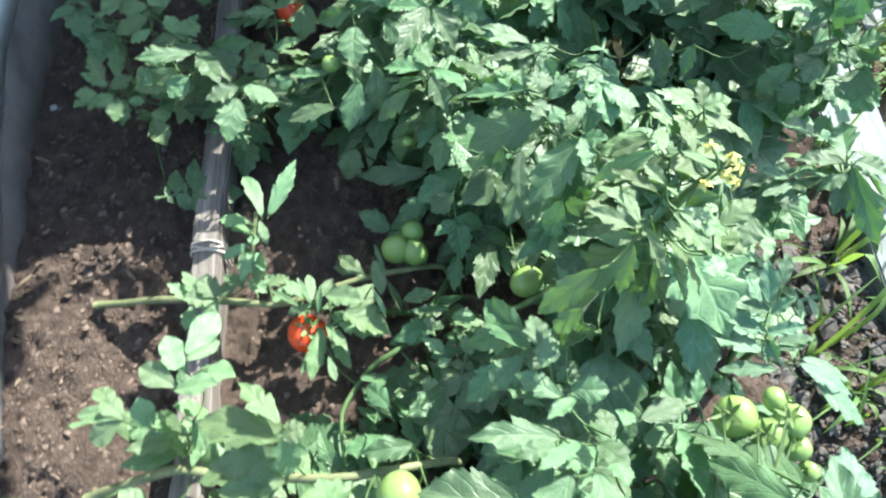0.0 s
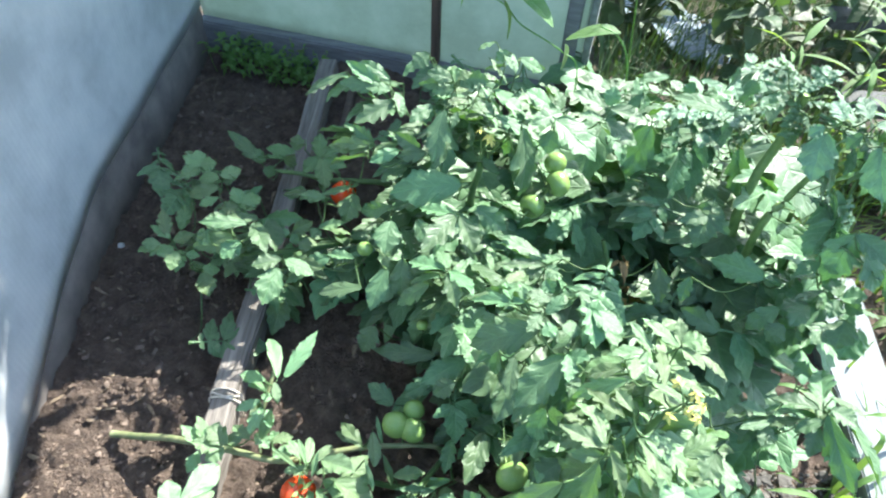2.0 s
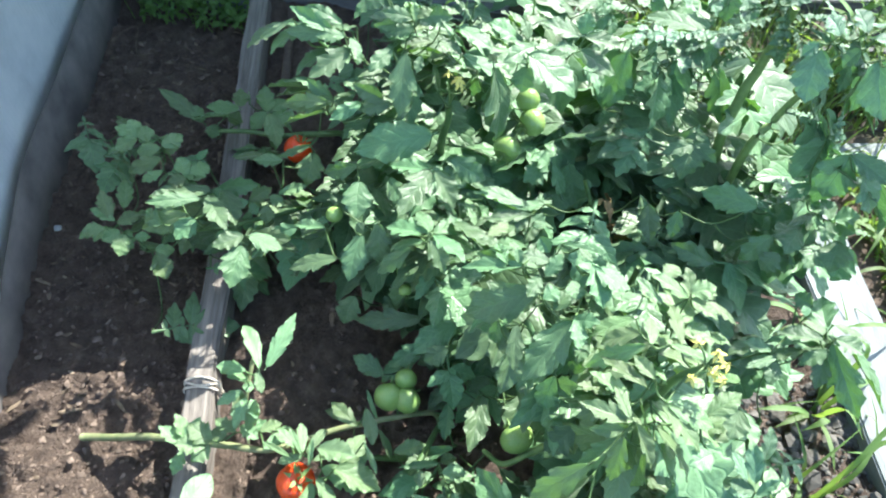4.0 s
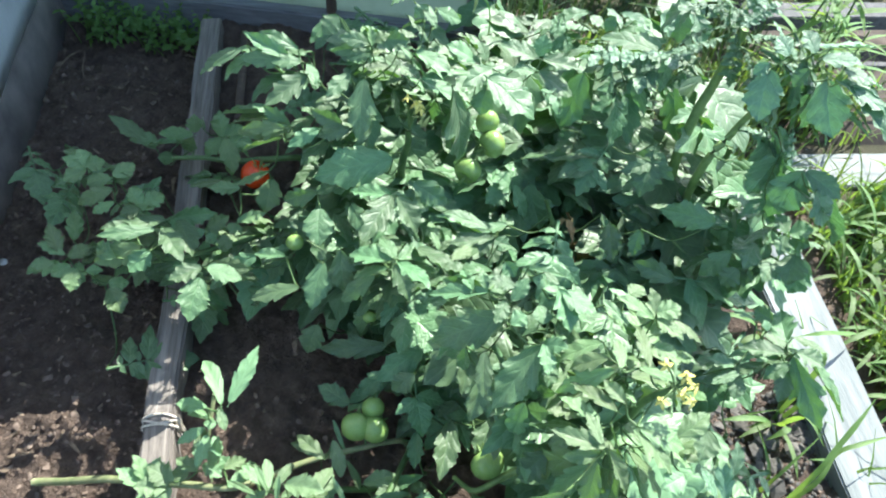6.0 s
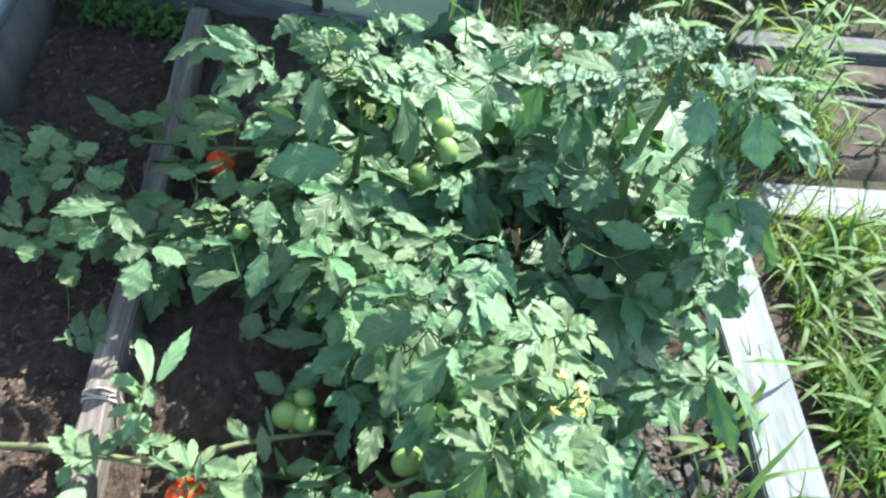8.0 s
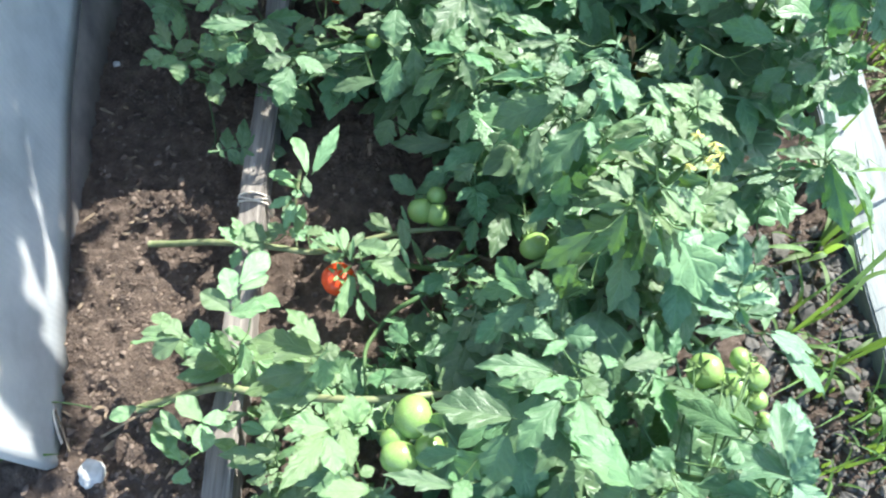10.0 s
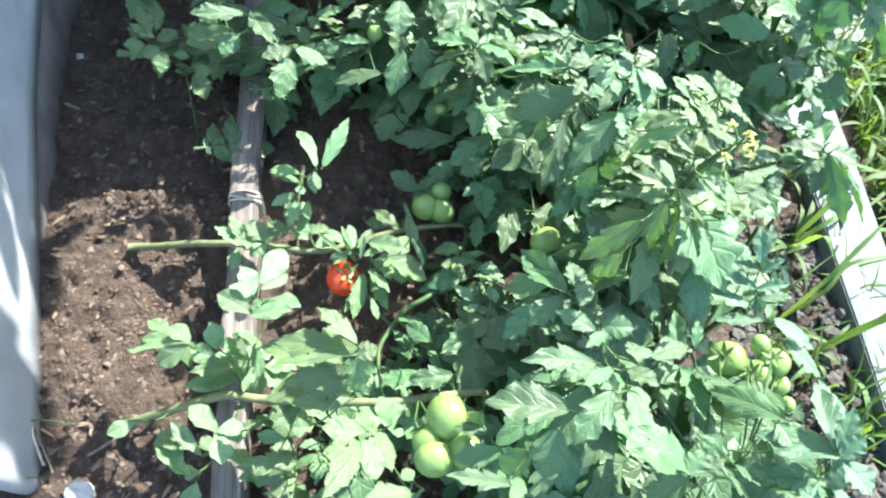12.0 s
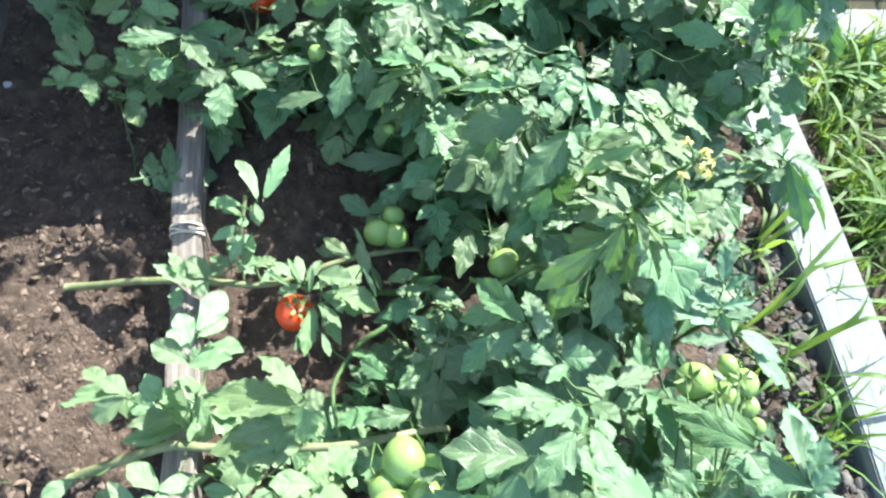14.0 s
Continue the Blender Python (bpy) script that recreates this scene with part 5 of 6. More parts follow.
# fruit and stalks kept in the camera's view: leaves that would cover them are left out
IN_SIGHT = [Vector(p) for p in ((-0.227, 0.413, 0.086), (-0.048, 0.119, 0.253), (-0.050, 0.060, 0.24), (0.435, 0.220, 0.25), (0.485, 0.200, 0.27), (-0.055, 0.568, 0.11), (0.189, 1.075, 0.311), (0.141, 1.039, 0.27), (0.580, 1.069, 0.45),
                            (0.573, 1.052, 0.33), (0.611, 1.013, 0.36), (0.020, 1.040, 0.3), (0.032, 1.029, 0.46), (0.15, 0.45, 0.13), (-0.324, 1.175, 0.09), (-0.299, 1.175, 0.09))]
# where the camera stands, roughly
VIEW_POINT = Vector((0.0, 0.0, 1.33))
# fruit and leaf points kept lit: leaves on their line to the sun are left out
SUNLIT = [Vector(p) for p in ((0.10, 0.50, 0.12), (0.16, 0.52, 0.15), (0.189, 1.075, 0.311), (0.178, 1.107, 0.34), (0.141, 1.039, 0.27), (-0.048, 0.119, 0.253), (-0.04, 0.062, 0.24), (0.425, 0.226, 0.245), (0.49, 0.205, 0.265))]


def room_for(base, tip):
    """Whether a filling leaf lies under the outer leaves, off the bare soil and off the lines from fruit to camera and
    sun.
    """
    for q in (base, base.lerp(tip, 0.25), base.lerp(tip, 0.5), base.lerp(tip, 0.75), tip):
        if q.x > 0.80 - 0.25 * max(0.0, 0.8 - q.y):
            return False
        if q.x < 0.0 and 0.55 < q.y < 0.72 and q.z > 0.15:
            return False
        if (-0.38 < q.x < -0.11 and 0.56 < q.y < 0.80) or (-0.38 < q.x < -0.17 and 0.34 < q.y < 0.57):
            return False
        over = [c.z for c in CANOPY if math.hypot(c.x - q.x, c.y - q.y) < 0.07]
        if over and q.z > max(over) - 0.11:
            return False
        if any(hides(f, q, 0.085) for f in IN_SIGHT) or any(hides(f, q, 0.06, SUN) for f in SUNLIT):
            return False
    return True


def clear_of_soil_and_sight(q):
    """Off the bare soil beside the edging board and off the lines from fruit to camera and sun."""
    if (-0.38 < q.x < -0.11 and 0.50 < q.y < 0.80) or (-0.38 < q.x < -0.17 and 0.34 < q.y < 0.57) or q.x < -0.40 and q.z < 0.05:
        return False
    return not any(hides(f, q, 0.05) for f in IN_SIGHT) and not any(hides(f, q, 0.04, SUN) for f in SUNLIT)


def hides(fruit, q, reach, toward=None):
    d = toward or (VIEW_POINT - fruit).normalized()
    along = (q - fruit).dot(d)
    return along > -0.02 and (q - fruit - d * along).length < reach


def tomato_plant(root, leaves, blades_of=(), stems=(), fruits=(), flowers=(), seed=1, label="", filler=(), hubs=(), kinds=("lobed", "lobed", "tri", "single", "five", "lobed")):
    """A plant with its stems, each leaf, fruit and flower as a part. blades_of: single blades. filler: (count, x0, x1, y0, y1, z0, z1, size)."""
    rnd = random.Random(seed)
    root = Vector((root[0], root[1], level(root[0], root[1]) - 0.01))
    plant = thing("tomato_plant", root, label, "tomato plant", "tomato plants")
    placed = [(Vector(l[3:6]).lerp(Vector(l[:3]), 1.2), Vector(l[3:6]), l[6]) for l in leaves]
    # leaves that would cover the fruit from the camera or the sun are dropped
    placed = [p for p in placed if not any(hides(f, p[0].lerp(p[1], k), 0.045 if f.y > 1.2 else 0.034) for f in IN_SIGHT[:-2] for k in (0.35, 0.6, 0.85))
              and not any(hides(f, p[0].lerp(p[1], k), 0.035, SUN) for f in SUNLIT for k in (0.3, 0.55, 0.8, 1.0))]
    for count, x0, x1, y0, y1, z0, z1, size in filler:
        for _ in range(count):
            tip = Vector((rnd.uniform(x0, x1), rnd.uniform(y0, y1), rnd.uniform(z0, z1)))
            d = Vector((rnd.gauss(0, 1), rnd.gauss(-0.35, 1), 0)).normalized() * size * rnd.uniform(0.85, 1.5)
            base = tip - d + Vector((0, 0, rnd.uniform(-0.03, 0.05)))
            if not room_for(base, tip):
                continue
            placed.append((base, tip, rnd.choice(kinds)))
    single = [(Vector(b[:3]), Vector(b[3:6]), b[6], b[7]) for b in blades_of]
    # added leaves set back from the outer blades along the camera's line, to block the sun and darken gaps
    for base, tip, width, code in list(single):
        away = (base - VIEW_POINT).normalized()
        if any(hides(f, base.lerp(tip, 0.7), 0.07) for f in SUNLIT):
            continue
        for _ in range((1 if base.y < 0.26 else 0) if base.x < -0.1 and base.y < 0.62 else 2 if base.x > -0.3 else 1):
            move = away * rnd.uniform(0.045, 0.10) + Vector((rnd.uniform(-0.035, 0.035), rnd.uniform(-0.035, 0.035), rnd.uniform(-0.02, 0.0)))
            b, t = base + move, tip + move + Vector((rnd.uniform(-0.02, 0.02), rnd.uniform(-0.02, 0.02), rnd.uniform(-0.02, 0.01)))
            if t.z < level(t.x, t.y) + 0.03 or b.z < level(b.x, b.y) + 0.03 or not clear_of_soil_and_sight(b) or not clear_of_soil_and_sight(t):
                continue
            single.append((b, t, max(width, 0.6 * (t - b).length), ("o" if code[0] == "n" else code[0]) + "u" + code[2]))
    # main stems, then a shoot from the nearest stem point to each leaf
    spine = []
    for pts, r, old in stems:
        if (Vector(pts[0]) - root).length > (Vector(pts[-1]) - root).length:
            pts = pts[::-1]
        path = smooth_path(pts, 6)
        if not old:
            path = path[:max(4, int(0.72 * len(path)))]
        s = Shape()
        s.tube([p + 0.003 * noise.noise_vector(p * 20) for p in path], [r * (0.6 + 0.4 * i / len(path) if old == 1 else 1 - 0.5 * i / len(path)) for i in range(len(path))], 8)
        part("stem", s.mesh("stem", {0: M_STEM, 1: M_OLDSTEM, 2: M_STALK, 3: M_STEM}[int(old)]), plant)
        spine += path
    for hub in hubs or [sum((b[0] for b in placed + single), Vector()) / len(placed + single)]:
        hub = Vector(hub) - Vector((0, 0, 0.08))
        mid = root.lerp(hub, 0.5) + Vector((0.03, -0.02, -0.02))
        path = smooth_path([root, mid, hub], 6)
        s = Shape()
        s.tube(path, [0.009 - 0.004 * i / len(path) for i in range(len(path))], 7)
        part("stem", s.mesh("stem", M_STEM), plant)
        spine += path
    def shoot(path, r):
        s = Shape()
        s.tube(path, [r * (1 - 0.4 * i / len(path)) for i in range(len(path))], 5)
        part("shoot", s.mesh("shoot", M_STEM), plant)

    twigs = []
    for base in sorted([b[0] for b in placed + single], key=lambda b: min((q - b).length for q in spine)):
        near = min(spine + twigs, key=lambda q: (q - base).length + 1.5 * max(0, q.z - base.z))
        if (near - base).length > 0.02:
            mid = near.lerp(base, 0.55) - Vector((0, 0, 0.35 * (near - base).length))
            path = smooth_path([near, mid, base], 4)
            shoot(path, 0.0019)
            twigs += path[2:]
    for place, r, ripe, tilt in fruits:
        place = Vector(place)
        m = Matrix.Translation(place) @ pose(0, 0, 0, tilt, rnd.uniform(-25, 25), rnd.uniform(0, 360)) @ Matrix.Scale(r, 4)
        fruit = part("tomato", TOMATO_RED if ripe else TOMATO_GREEN, plant, m, "ripe red tomato" if ripe else "unripe green tomato")
        cal = new("calyx", CALYX)
        cal.parent = fruit
        top = m @ Vector((0.1, 0.05, 1.3))
        near = min(spine, key=lambda q: (q - top).length)
        shoot(smooth_path([near, top.lerp(near, 0.5) + Vector((0, 0, 0.01)), top], 4), 0.0020)
    for place, size in flowers:
        m = Matrix.Translation(place) @ pose(0, 0, 0, rnd.uniform(-50, 30), rnd.uniform(-40, 40), rnd.uniform(0, 360)) @ Matrix.Scale(size, 4)
        part("flower", FLOWER, plant, m, "small yellow flower")
        near = min(spine, key=lambda q: (q - Vector(place)).length)
        shoot(smooth_path([near, Vector(place).lerp(near, 0.5) + Vector((0, 0, 0.005)), place], 3), 0.0018)
    for base, tip, width, code in single:
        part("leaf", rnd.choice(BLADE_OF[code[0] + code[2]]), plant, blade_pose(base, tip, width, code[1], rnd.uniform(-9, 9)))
    for base, tip, kind in placed:
        part("leaf", rnd.choice(LEAF[kind]), plant, leaf_pose(base, tip, rnd.uniform(-22, 22), 1.0 if kind in ("single", "blunt") else 1.3 if kind in ("curly", "frond") else 1.38 if kind in ("lobed", "pale") else 1.25))
    return plant


tomato_plant((0.038, 0.18), [], BLADES_A1 + BLADES_A2 + BLADES_A3 + BLADES_A4,
             stems=[([(-0.613, 0.156, -0.04), (-0.436, 0.181, 0.08), (-0.339, 0.175, 0.1), (-0.151, 0.155, 0.18), (0.021, 0.183, 0.15), (0.034, 0.183, 0)], 0.0092, True)],
             fruits=[((-0.048, 0.119, 0.253), 0.035, False, -115), ((-0.065, 0.057, 0.240), 0.031, False, -100), ((-0.019, 0.069, 0.246), 0.028, False, -120), ((-0.075, 0.088, 0.235), 0.026, False, -70)],
             seed=11, label="tomato plant fallen over the edging board, green fruit", kinds=("pale", "fresh", "five", "blunt", "lobed"), filler=[(30, -0.20, 0.078, -0.09, 0.21, 0.04, 0.16, 0.14), (8, -0.36, -0.222, -0.02, 0.2, 0.05, 0.14, 0.10)])
tomato_plant((0.028, 0.56), [], BLADES_B1 + BLADES_B2 + BLADES_B3 + BLADES_B4 + BLADES_B5,
             stems=[([(-0.684, 0.524, -0.05), (-0.501, 0.504, 0.03), (-0.389, 0.481, 0.075), (-0.279, 0.467, 0.09), (-0.176, 0.508, 0.08), (-0.091, 0.527, 0.09), (0.007, 0.559, 0.05), (0.024, 0.557, -0.03)], 0.0076, True),
                    ([(-0.320, 0.477, 0.09), (-0.319, 0.532, 0.16), (-0.308, 0.590, 0.2)], 0.0042, 1),
                    ([(-0.144, 0.187, 0.095), (-0.155, 0.267, 0.097), (-0.116, 0.340, 0.102), (-0.052, 0.388, 0.113), (0.028, 0.556, 0.02)], 0.0062, 3)],
             fruits=[((-0.227, 0.413, 0.086), 0.034, True, -12), ((-0.074, 0.566, 0.108), 0.028, False, -105), ((-0.041, 0.561, 0.105), 0.026, False, -105), ((-0.044, 0.597, 0.119), 0.021, False, -105)],
             seed=12, label="tomato plant with a ripe red fruit lying over the edging board", filler=[(15, -0.122, 0.078, 0.31, 0.66, 0.02, 0.12, 0.13), (12, -0.072, 0.178, 0.21, 0.56, 0.0, 0.14, 0.104), (29, -0.192, 0.098, 0.22, 0.56, 0.0, 0.13, 0.111), (17, -0.182, 0.028, 0.58, 0.81, 0.02, 0.18, 0.13)])
tomato_plant((-0.172, 1.21), [], BLADES_C1 + BLADES_C2 + BLADES_C3 + BLADES_C4 + BLADES_C5,
             stems=[([(-0.647, 1.118, 0.15), (-0.546, 1.174, 0.13), (-0.465, 1.199, 0.12), (-0.367, 1.198, 0.11), (-0.212, 1.213, 0.1), (-0.163, 1.188, 0)], 0.009, False),
                    ([(-0.635, 0.858, 0.12), (-0.514, 0.886, 0.15), (-0.396, 0.885, 0.19), (-0.263, 0.996, 0.12), (-0.163, 1.188, 0)], 0.007, False)],
             fruits=[((-0.324, 1.175, 0.09), 0.034, True, 30)],
             seed=13, label="tomato plant spreading over the edging board, one ripe fruit", kinds=("five", "seven", "seven", "tri"), filler=[(42, -0.442, -0.072, 0.76, 1.26, 0.02, 0.15, 0.14), (20, -0.742, -0.442, 0.86, 1.24, 0.0, 0.15, 0.12)])
tomato_plant((0.098, 0.68), [], BLADES_D1 + BLADES_D2 + BLADES_D3 + BLADES_D4 + BLADES_D5, stems=[([(0.093, 0.673, -0.03), (0.026, 0.733, 0.15), (-0.021, 0.809, 0.33)], 0.009, False), ([(0.093, 0.673, -0.03), (0.124, 0.654, 0.2), (0.145, 0.632, 0.42)], 0.009, False)],
             fruits=[((-0.056, 0.772, 0.213), 0.015, False, -105), ((-0.051, 0.743, 0.196), 0.013, False, -120), ((0.187, 0.542, 0.325), 0.024, False, -70), ((0.212, 0.552, 0.330), 0.018, False, -70), ((0.154, 0.482, 0.150), 0.030, False, -80), ((-0.188, 0.852, 0.279), 0.016, False, -90)],
             seed=14, label="bushy tomato plant with green fruit under its leaves",
             filler=[(70, 0.05, 0.35, 0.55, 0.85, 0.28, 0.42, 0.17), (69, -0.202, 0.278, 0.58, 0.96, 0.12, 0.30, 0.182), (34, -0.042, 0.278, 0.36, 0.61, 0.10, 0.26, 0.169)])
tomato_plant((0.038, 1.1), [], BLADES_E1 + BLADES_E2 + BLADES_E3 + BLADES_E4, stems=[([(0.041, 1.080, -0.02), (0.007, 1.040, 0.25), (0.019, 1.041, 0.38), (-0.020, 1.107, 0.5)], 0.011, False), ([(0.041, 1.080, -0.02), (0.177, 1.134, 0.25), (0.194, 1.082, 0.47)], 0.009, False)],
             fruits=[((0.189, 1.075, 0.311), 0.029, False, -100), ((0.178, 1.107, 0.340), 0.024, False, -110), ((0.141, 1.039, 0.270), 0.028, False, -90)],
             flowers=[((0.032, 1.029, 0.459), 0.017), ((0.015, 1.037, 0.467), 0.012), ((0.038, 1.022, 0.452), 0.013)],
             seed=15, label="tall tomato plant with green fruit and a yellow flower",
             filler=[(59, -0.172, 0.378, 0.96, 1.36, 0.1, 0.36, 0.169), (20, -0.122, 0.378, 1.31, 1.51, 0.05, 0.3, 0.169)])
tomato_plant((0.638, 1.04), LEAVES_F + LEAVES_W, BLADES_F1, stems=[([(0.629, 1.014, -0.2), (0.570, 1.057, 0.3), (0.590, 1.086, 0.48), (0.590, 1.079, 0.6)], 0.013, 2), ([(0.629, 1.014, -0.2), (0.599, 1.004, 0.3), (0.624, 1.017, 0.4), (0.656, 1.013, 0.52)], 0.010, 2)],
             seed=16, label="tall tomato plant with thick stalks and curled leaves", filler=[(65, 0.478, 0.928, 0.81, 1.26, 0.0, 0.32, 0.195)])
tomato_plant((0.338, 0.46), [], BLADES_G1 + BLADES_G2 + BLADES_G3, stems=[([(0.328, 0.456, -0.1), (0.300, 0.456, 0.2), (0.325, 0.462, 0.45), (0.345, 0.455, 0.53)], 0.008, 3)],
             flowers=[((0.334, 0.477, 0.548), 0.012), ((0.354, 0.461, 0.552), 0.013), ((0.346, 0.440, 0.542), 0.012), ((0.358, 0.431, 0.542), 0.012), ((0.324, 0.437, 0.530), 0.012), ((0.365, 0.450, 0.545), 0.012)],
             seed=17, label="light green tomato plant with a spray of yellow flowers", kinds=("pale", "fresh", "five", "tri", "fresh"), filler=[(40, 0.2, 0.55, 0.36, 0.68, 0.28, 0.42, 0.17), (69, 0.128, 0.578, 0.26, 0.71, 0.05, 0.38, 0.169)])
tomato_plant((0.258, 0.1), [], BLADES_H1 + BLADES_H2 + BLADES_H3, stems=[([(0.249, 0.102, -0.08), (0.232, 0.125, 0.2), (0.194, 0.165, 0.43)], 0.010, False), ([(0.249, 0.102, -0.08), (0.369, 0.065, 0.2), (0.466, 0.017, 0.38)], 0.009, False)],
             fruits=[((0.425, 0.226, 0.245), 0.031, False, -40), ((0.462, 0.197, 0.257), 0.026, False, -40), ((0.491, 0.214, 0.270), 0.025, False, -30), ((0.475, 0.243, 0.270), 0.019, False, -60), ((0.495, 0.179, 0.262), 0.018, False, -40), ((0.506, 0.149, 0.255), 0.014, False, -60), ((0.434, 0.165, 0.215), 0.033, False, -70)],
             seed=18, label="tomato plant with a truss of green fruit beside the board", filler=[(80, 0.028, 0.598, -0.14, 0.26, -0.02, 0.36, 0.169)])
tomato_plant((0.598, 0.41), [], BLADES_K1 + BLADES_K2, stems=[([(0.102, 0.480, 0.087), (0.130, 0.447, 0.112), (0.177, 0.458, 0.143), (0.219, 0.464, 0.163), (0.30, 0.43, 0.06)], 0.008, 2), ([(0.582, 0.405, -0.15), (0.544, 0.376, 0.1), (0.505, 0.337, 0.28)], 0.007, False), ([(0.582, 0.405, -0.15), (0.582, 0.503, 0.1), (0.581, 0.551, 0.28)], 0.007, False), ([(0.269, 0.359, -0.05), (0.173, 0.341, 0.18), (0.095, 0.263, 0.3)], 0.007, False)],
             seed=19, label="small tomato plant with narrow bluish leaves beside the board", filler=[(9, 0.478, 0.638, 0.31, 0.61, -0.1, 0.08, 0.14), (38, -0.022, 0.328, 0.18, 0.46, 0.03, 0.24, 0.156)])
tomato_plant((0.428, 0.82), [], BLADES_J1 + BLADES_J2, stems=[([(0.416, 0.806, -0.1), (0.388, 0.796, 0.15), (0.367, 0.725, 0.46)], 0.009, False), ([(0.416, 0.806, -0.1), (0.321, 0.940, 0.2), (0.252, 1.036, 0.34)], 0.008, False)],
             seed=20, label="dark green tomato plant in the middle of the bed",
             filler=[(80, 0.228, 0.728, 0.66, 1.08, 0.0, 0.28, 0.182), (26, 0.258, 0.598, 0.68, 1.04, -0.04, 0.14, 0.156)])
tomato_plant((0.718, 1.08), LEAVES_M, BLADES_M1 + BLADES_M2, stems=[([(0.708, 1.052, -0.2), (0.683, 1.052, 0.2), (0.654, 1.082, 0.58)], 0.010, False)],
             seed=22, label="tomato plant with curled pinnate leaves over the board", filler=[(20, 0.528, 0.858, 0.81, 1.21, -0.05, 0.3, 0.169)])
tomato_plant((-0.022, 0.91), [], BLADES_N1 + BLADES_N2, stems=[([(-0.021, 0.896, -0.02), (-0.002, 0.850, 0.2), (0.028, 0.769, 0.4)], 0.009, False)],
             seed=23, label="leafy tomato plant between its neighbours", filler=[(80, -0.06, 0.14, 0.70, 0.95, 0.22, 0.37, 0.17), (70, -0.122, 0.138, 0.7, 1.02, 0.18, 0.34, 0.17), (24, -0.142, 0.278, 0.62, 1.06, 0.05, 0.25, 0.182)])
tomato_plant((0.398, 1.38), LEAVES_L, BLADES_L1 + BLADES_L2, stems=[([(0.395, 1.346, -0.1), (0.413, 1.305, 0.15), (0.418, 1.224, 0.38)], 0.009, False)],
             seed=21, label="tomato plant at the far end of the bed", filler=[(69, 0.178, 0.728, 1.11, 1.56, 0.0, 0.3, 0.182)])
for cal in [o for o in scene.objects if o.name.startswith("calyx")]:
    cal.matrix_basis = Matrix.Identity(4)


# ---- grass and weeds ----
def blades(name, n, where, length, width, label, seed, lean=0.5, mat=None):
    """Many curved grass blades as one mesh."""
    rnd = random.Random(seed)
    s = Shape()
    done = 0
    while done < n:
        p = where(rnd)
        if p is None:
            continue
        done += 1
        x, y = p
        base = Vector((x, y, level(x, y) - 0.01))
        a, L, w = rnd.uniform(0, math.tau), length * rnd.uniform(0.5, 1.4), width * rnd.uniform(0.6, 1.4)
        d, k = Vector((math.cos(a), math.sin(a), 0)), rnd.uniform(0.2, 1.0) * lean
        side = Vector((-d.y, d.x, 0))
        rows = []
        for i in range(5):
            u = i / 4
            q = base + d * (L * k * u * u) + Vector((0, 0, L * (u - 0.45 * k * u * u)))
            h = side * (w * (1 - u) ** 0.7 * 0.5 + 0.0002)
            rows.append([(q - h, (0.0, u)), (q + Vector((0, 0, -0.15 * w)), (0.5, u)), (q + h, (1.0, u))])
        s.grid(rows)
    return tagged(new(name, s.mesh(name, mat or M_GRASS)), label, "grass", kind="stuff")


def clear_of_boards(x, y):
    return not (1.03 < x < 1.25 and y < 1.36) and not (x > 1.2 and 1.47 < y < 1.68) and not (x > 1.4 and 1.98 < y < 2.5)


def lawn(rnd):
    x, y = rnd.uniform(1.22, 2.5), rnd.uniform(-0.1, 1.55)
    return (x, y) if clear_of_boards(x, y) and noise.noise(Vector((x * 4, y * 4, 2))) > -0.08 else None


def edge(rnd):
    x, y = rnd.choice((rnd.uniform(0.80, 1.03), rnd.uniform(1.24, 1.36))), rnd.uniform(0.0, 1.3)
    return (x, y) if noise.noise(Vector((x * 5, y * 6, 7))) > -0.05 else None


def behind(rnd):
    x, y = rnd.uniform(0.3, 2.6), rnd.uniform(1.75, 4.2)
    return (x, y) if clear_of_boards(x, y) and not (1.4 < x and y < 3.0 and rnd.random() < 0.8) else None


def end_strip(rnd):
    x, y = rnd.uniform(0.6, 1.6), rnd.uniform(1.35, 2.0)
    return (x, y) if clear_of_boards(x, y) else None


blades("grass", 2300, lawn, 0.12, 0.012, "sunlit uneven green grass on the lawn", 3)
blades("edge_grass", 260, edge, 0.15, 0.010, "long grass blades along the whitewashed board", 4, 0.9)
blades("shade_grass", 3000, behind, 0.20, 0.010, "tall grass behind the film screen, coloured darker for shade", 5, 0.8, M_SHADEGRASS)
blades("end_grass", 900, end_strip, 0.20, 0.009, "grass at the far end of the bed", 6, 0.8)


def clump_blade(path, width):
    """One broad folded grass blade along a path."""
    s = Shape()
    path = smooth_path(path, 5)
    rows = []
    for i, q in enumerate(path):
        u = i / (len(path) - 1)
        d = (path[min(i + 1, len(path) - 1)] - path[max(i - 1, 0)]).normalized()
        side = d.cross(Vector((0.1, 0.1, 1))).normalized() * (0.5 * width * min(1.0, 3 * (1 - u) + 0.05) * min(1.0, 0.5 + 2 * u))
        low = Vector((0, 0, 0.12 * width))
        rows.append([(q - side, (0.0, u)), (q - low, (0.5, u)), (q + side, (1.0, u))])
    s.grid(rows)
    return s.mesh("blade", M_GRASS)


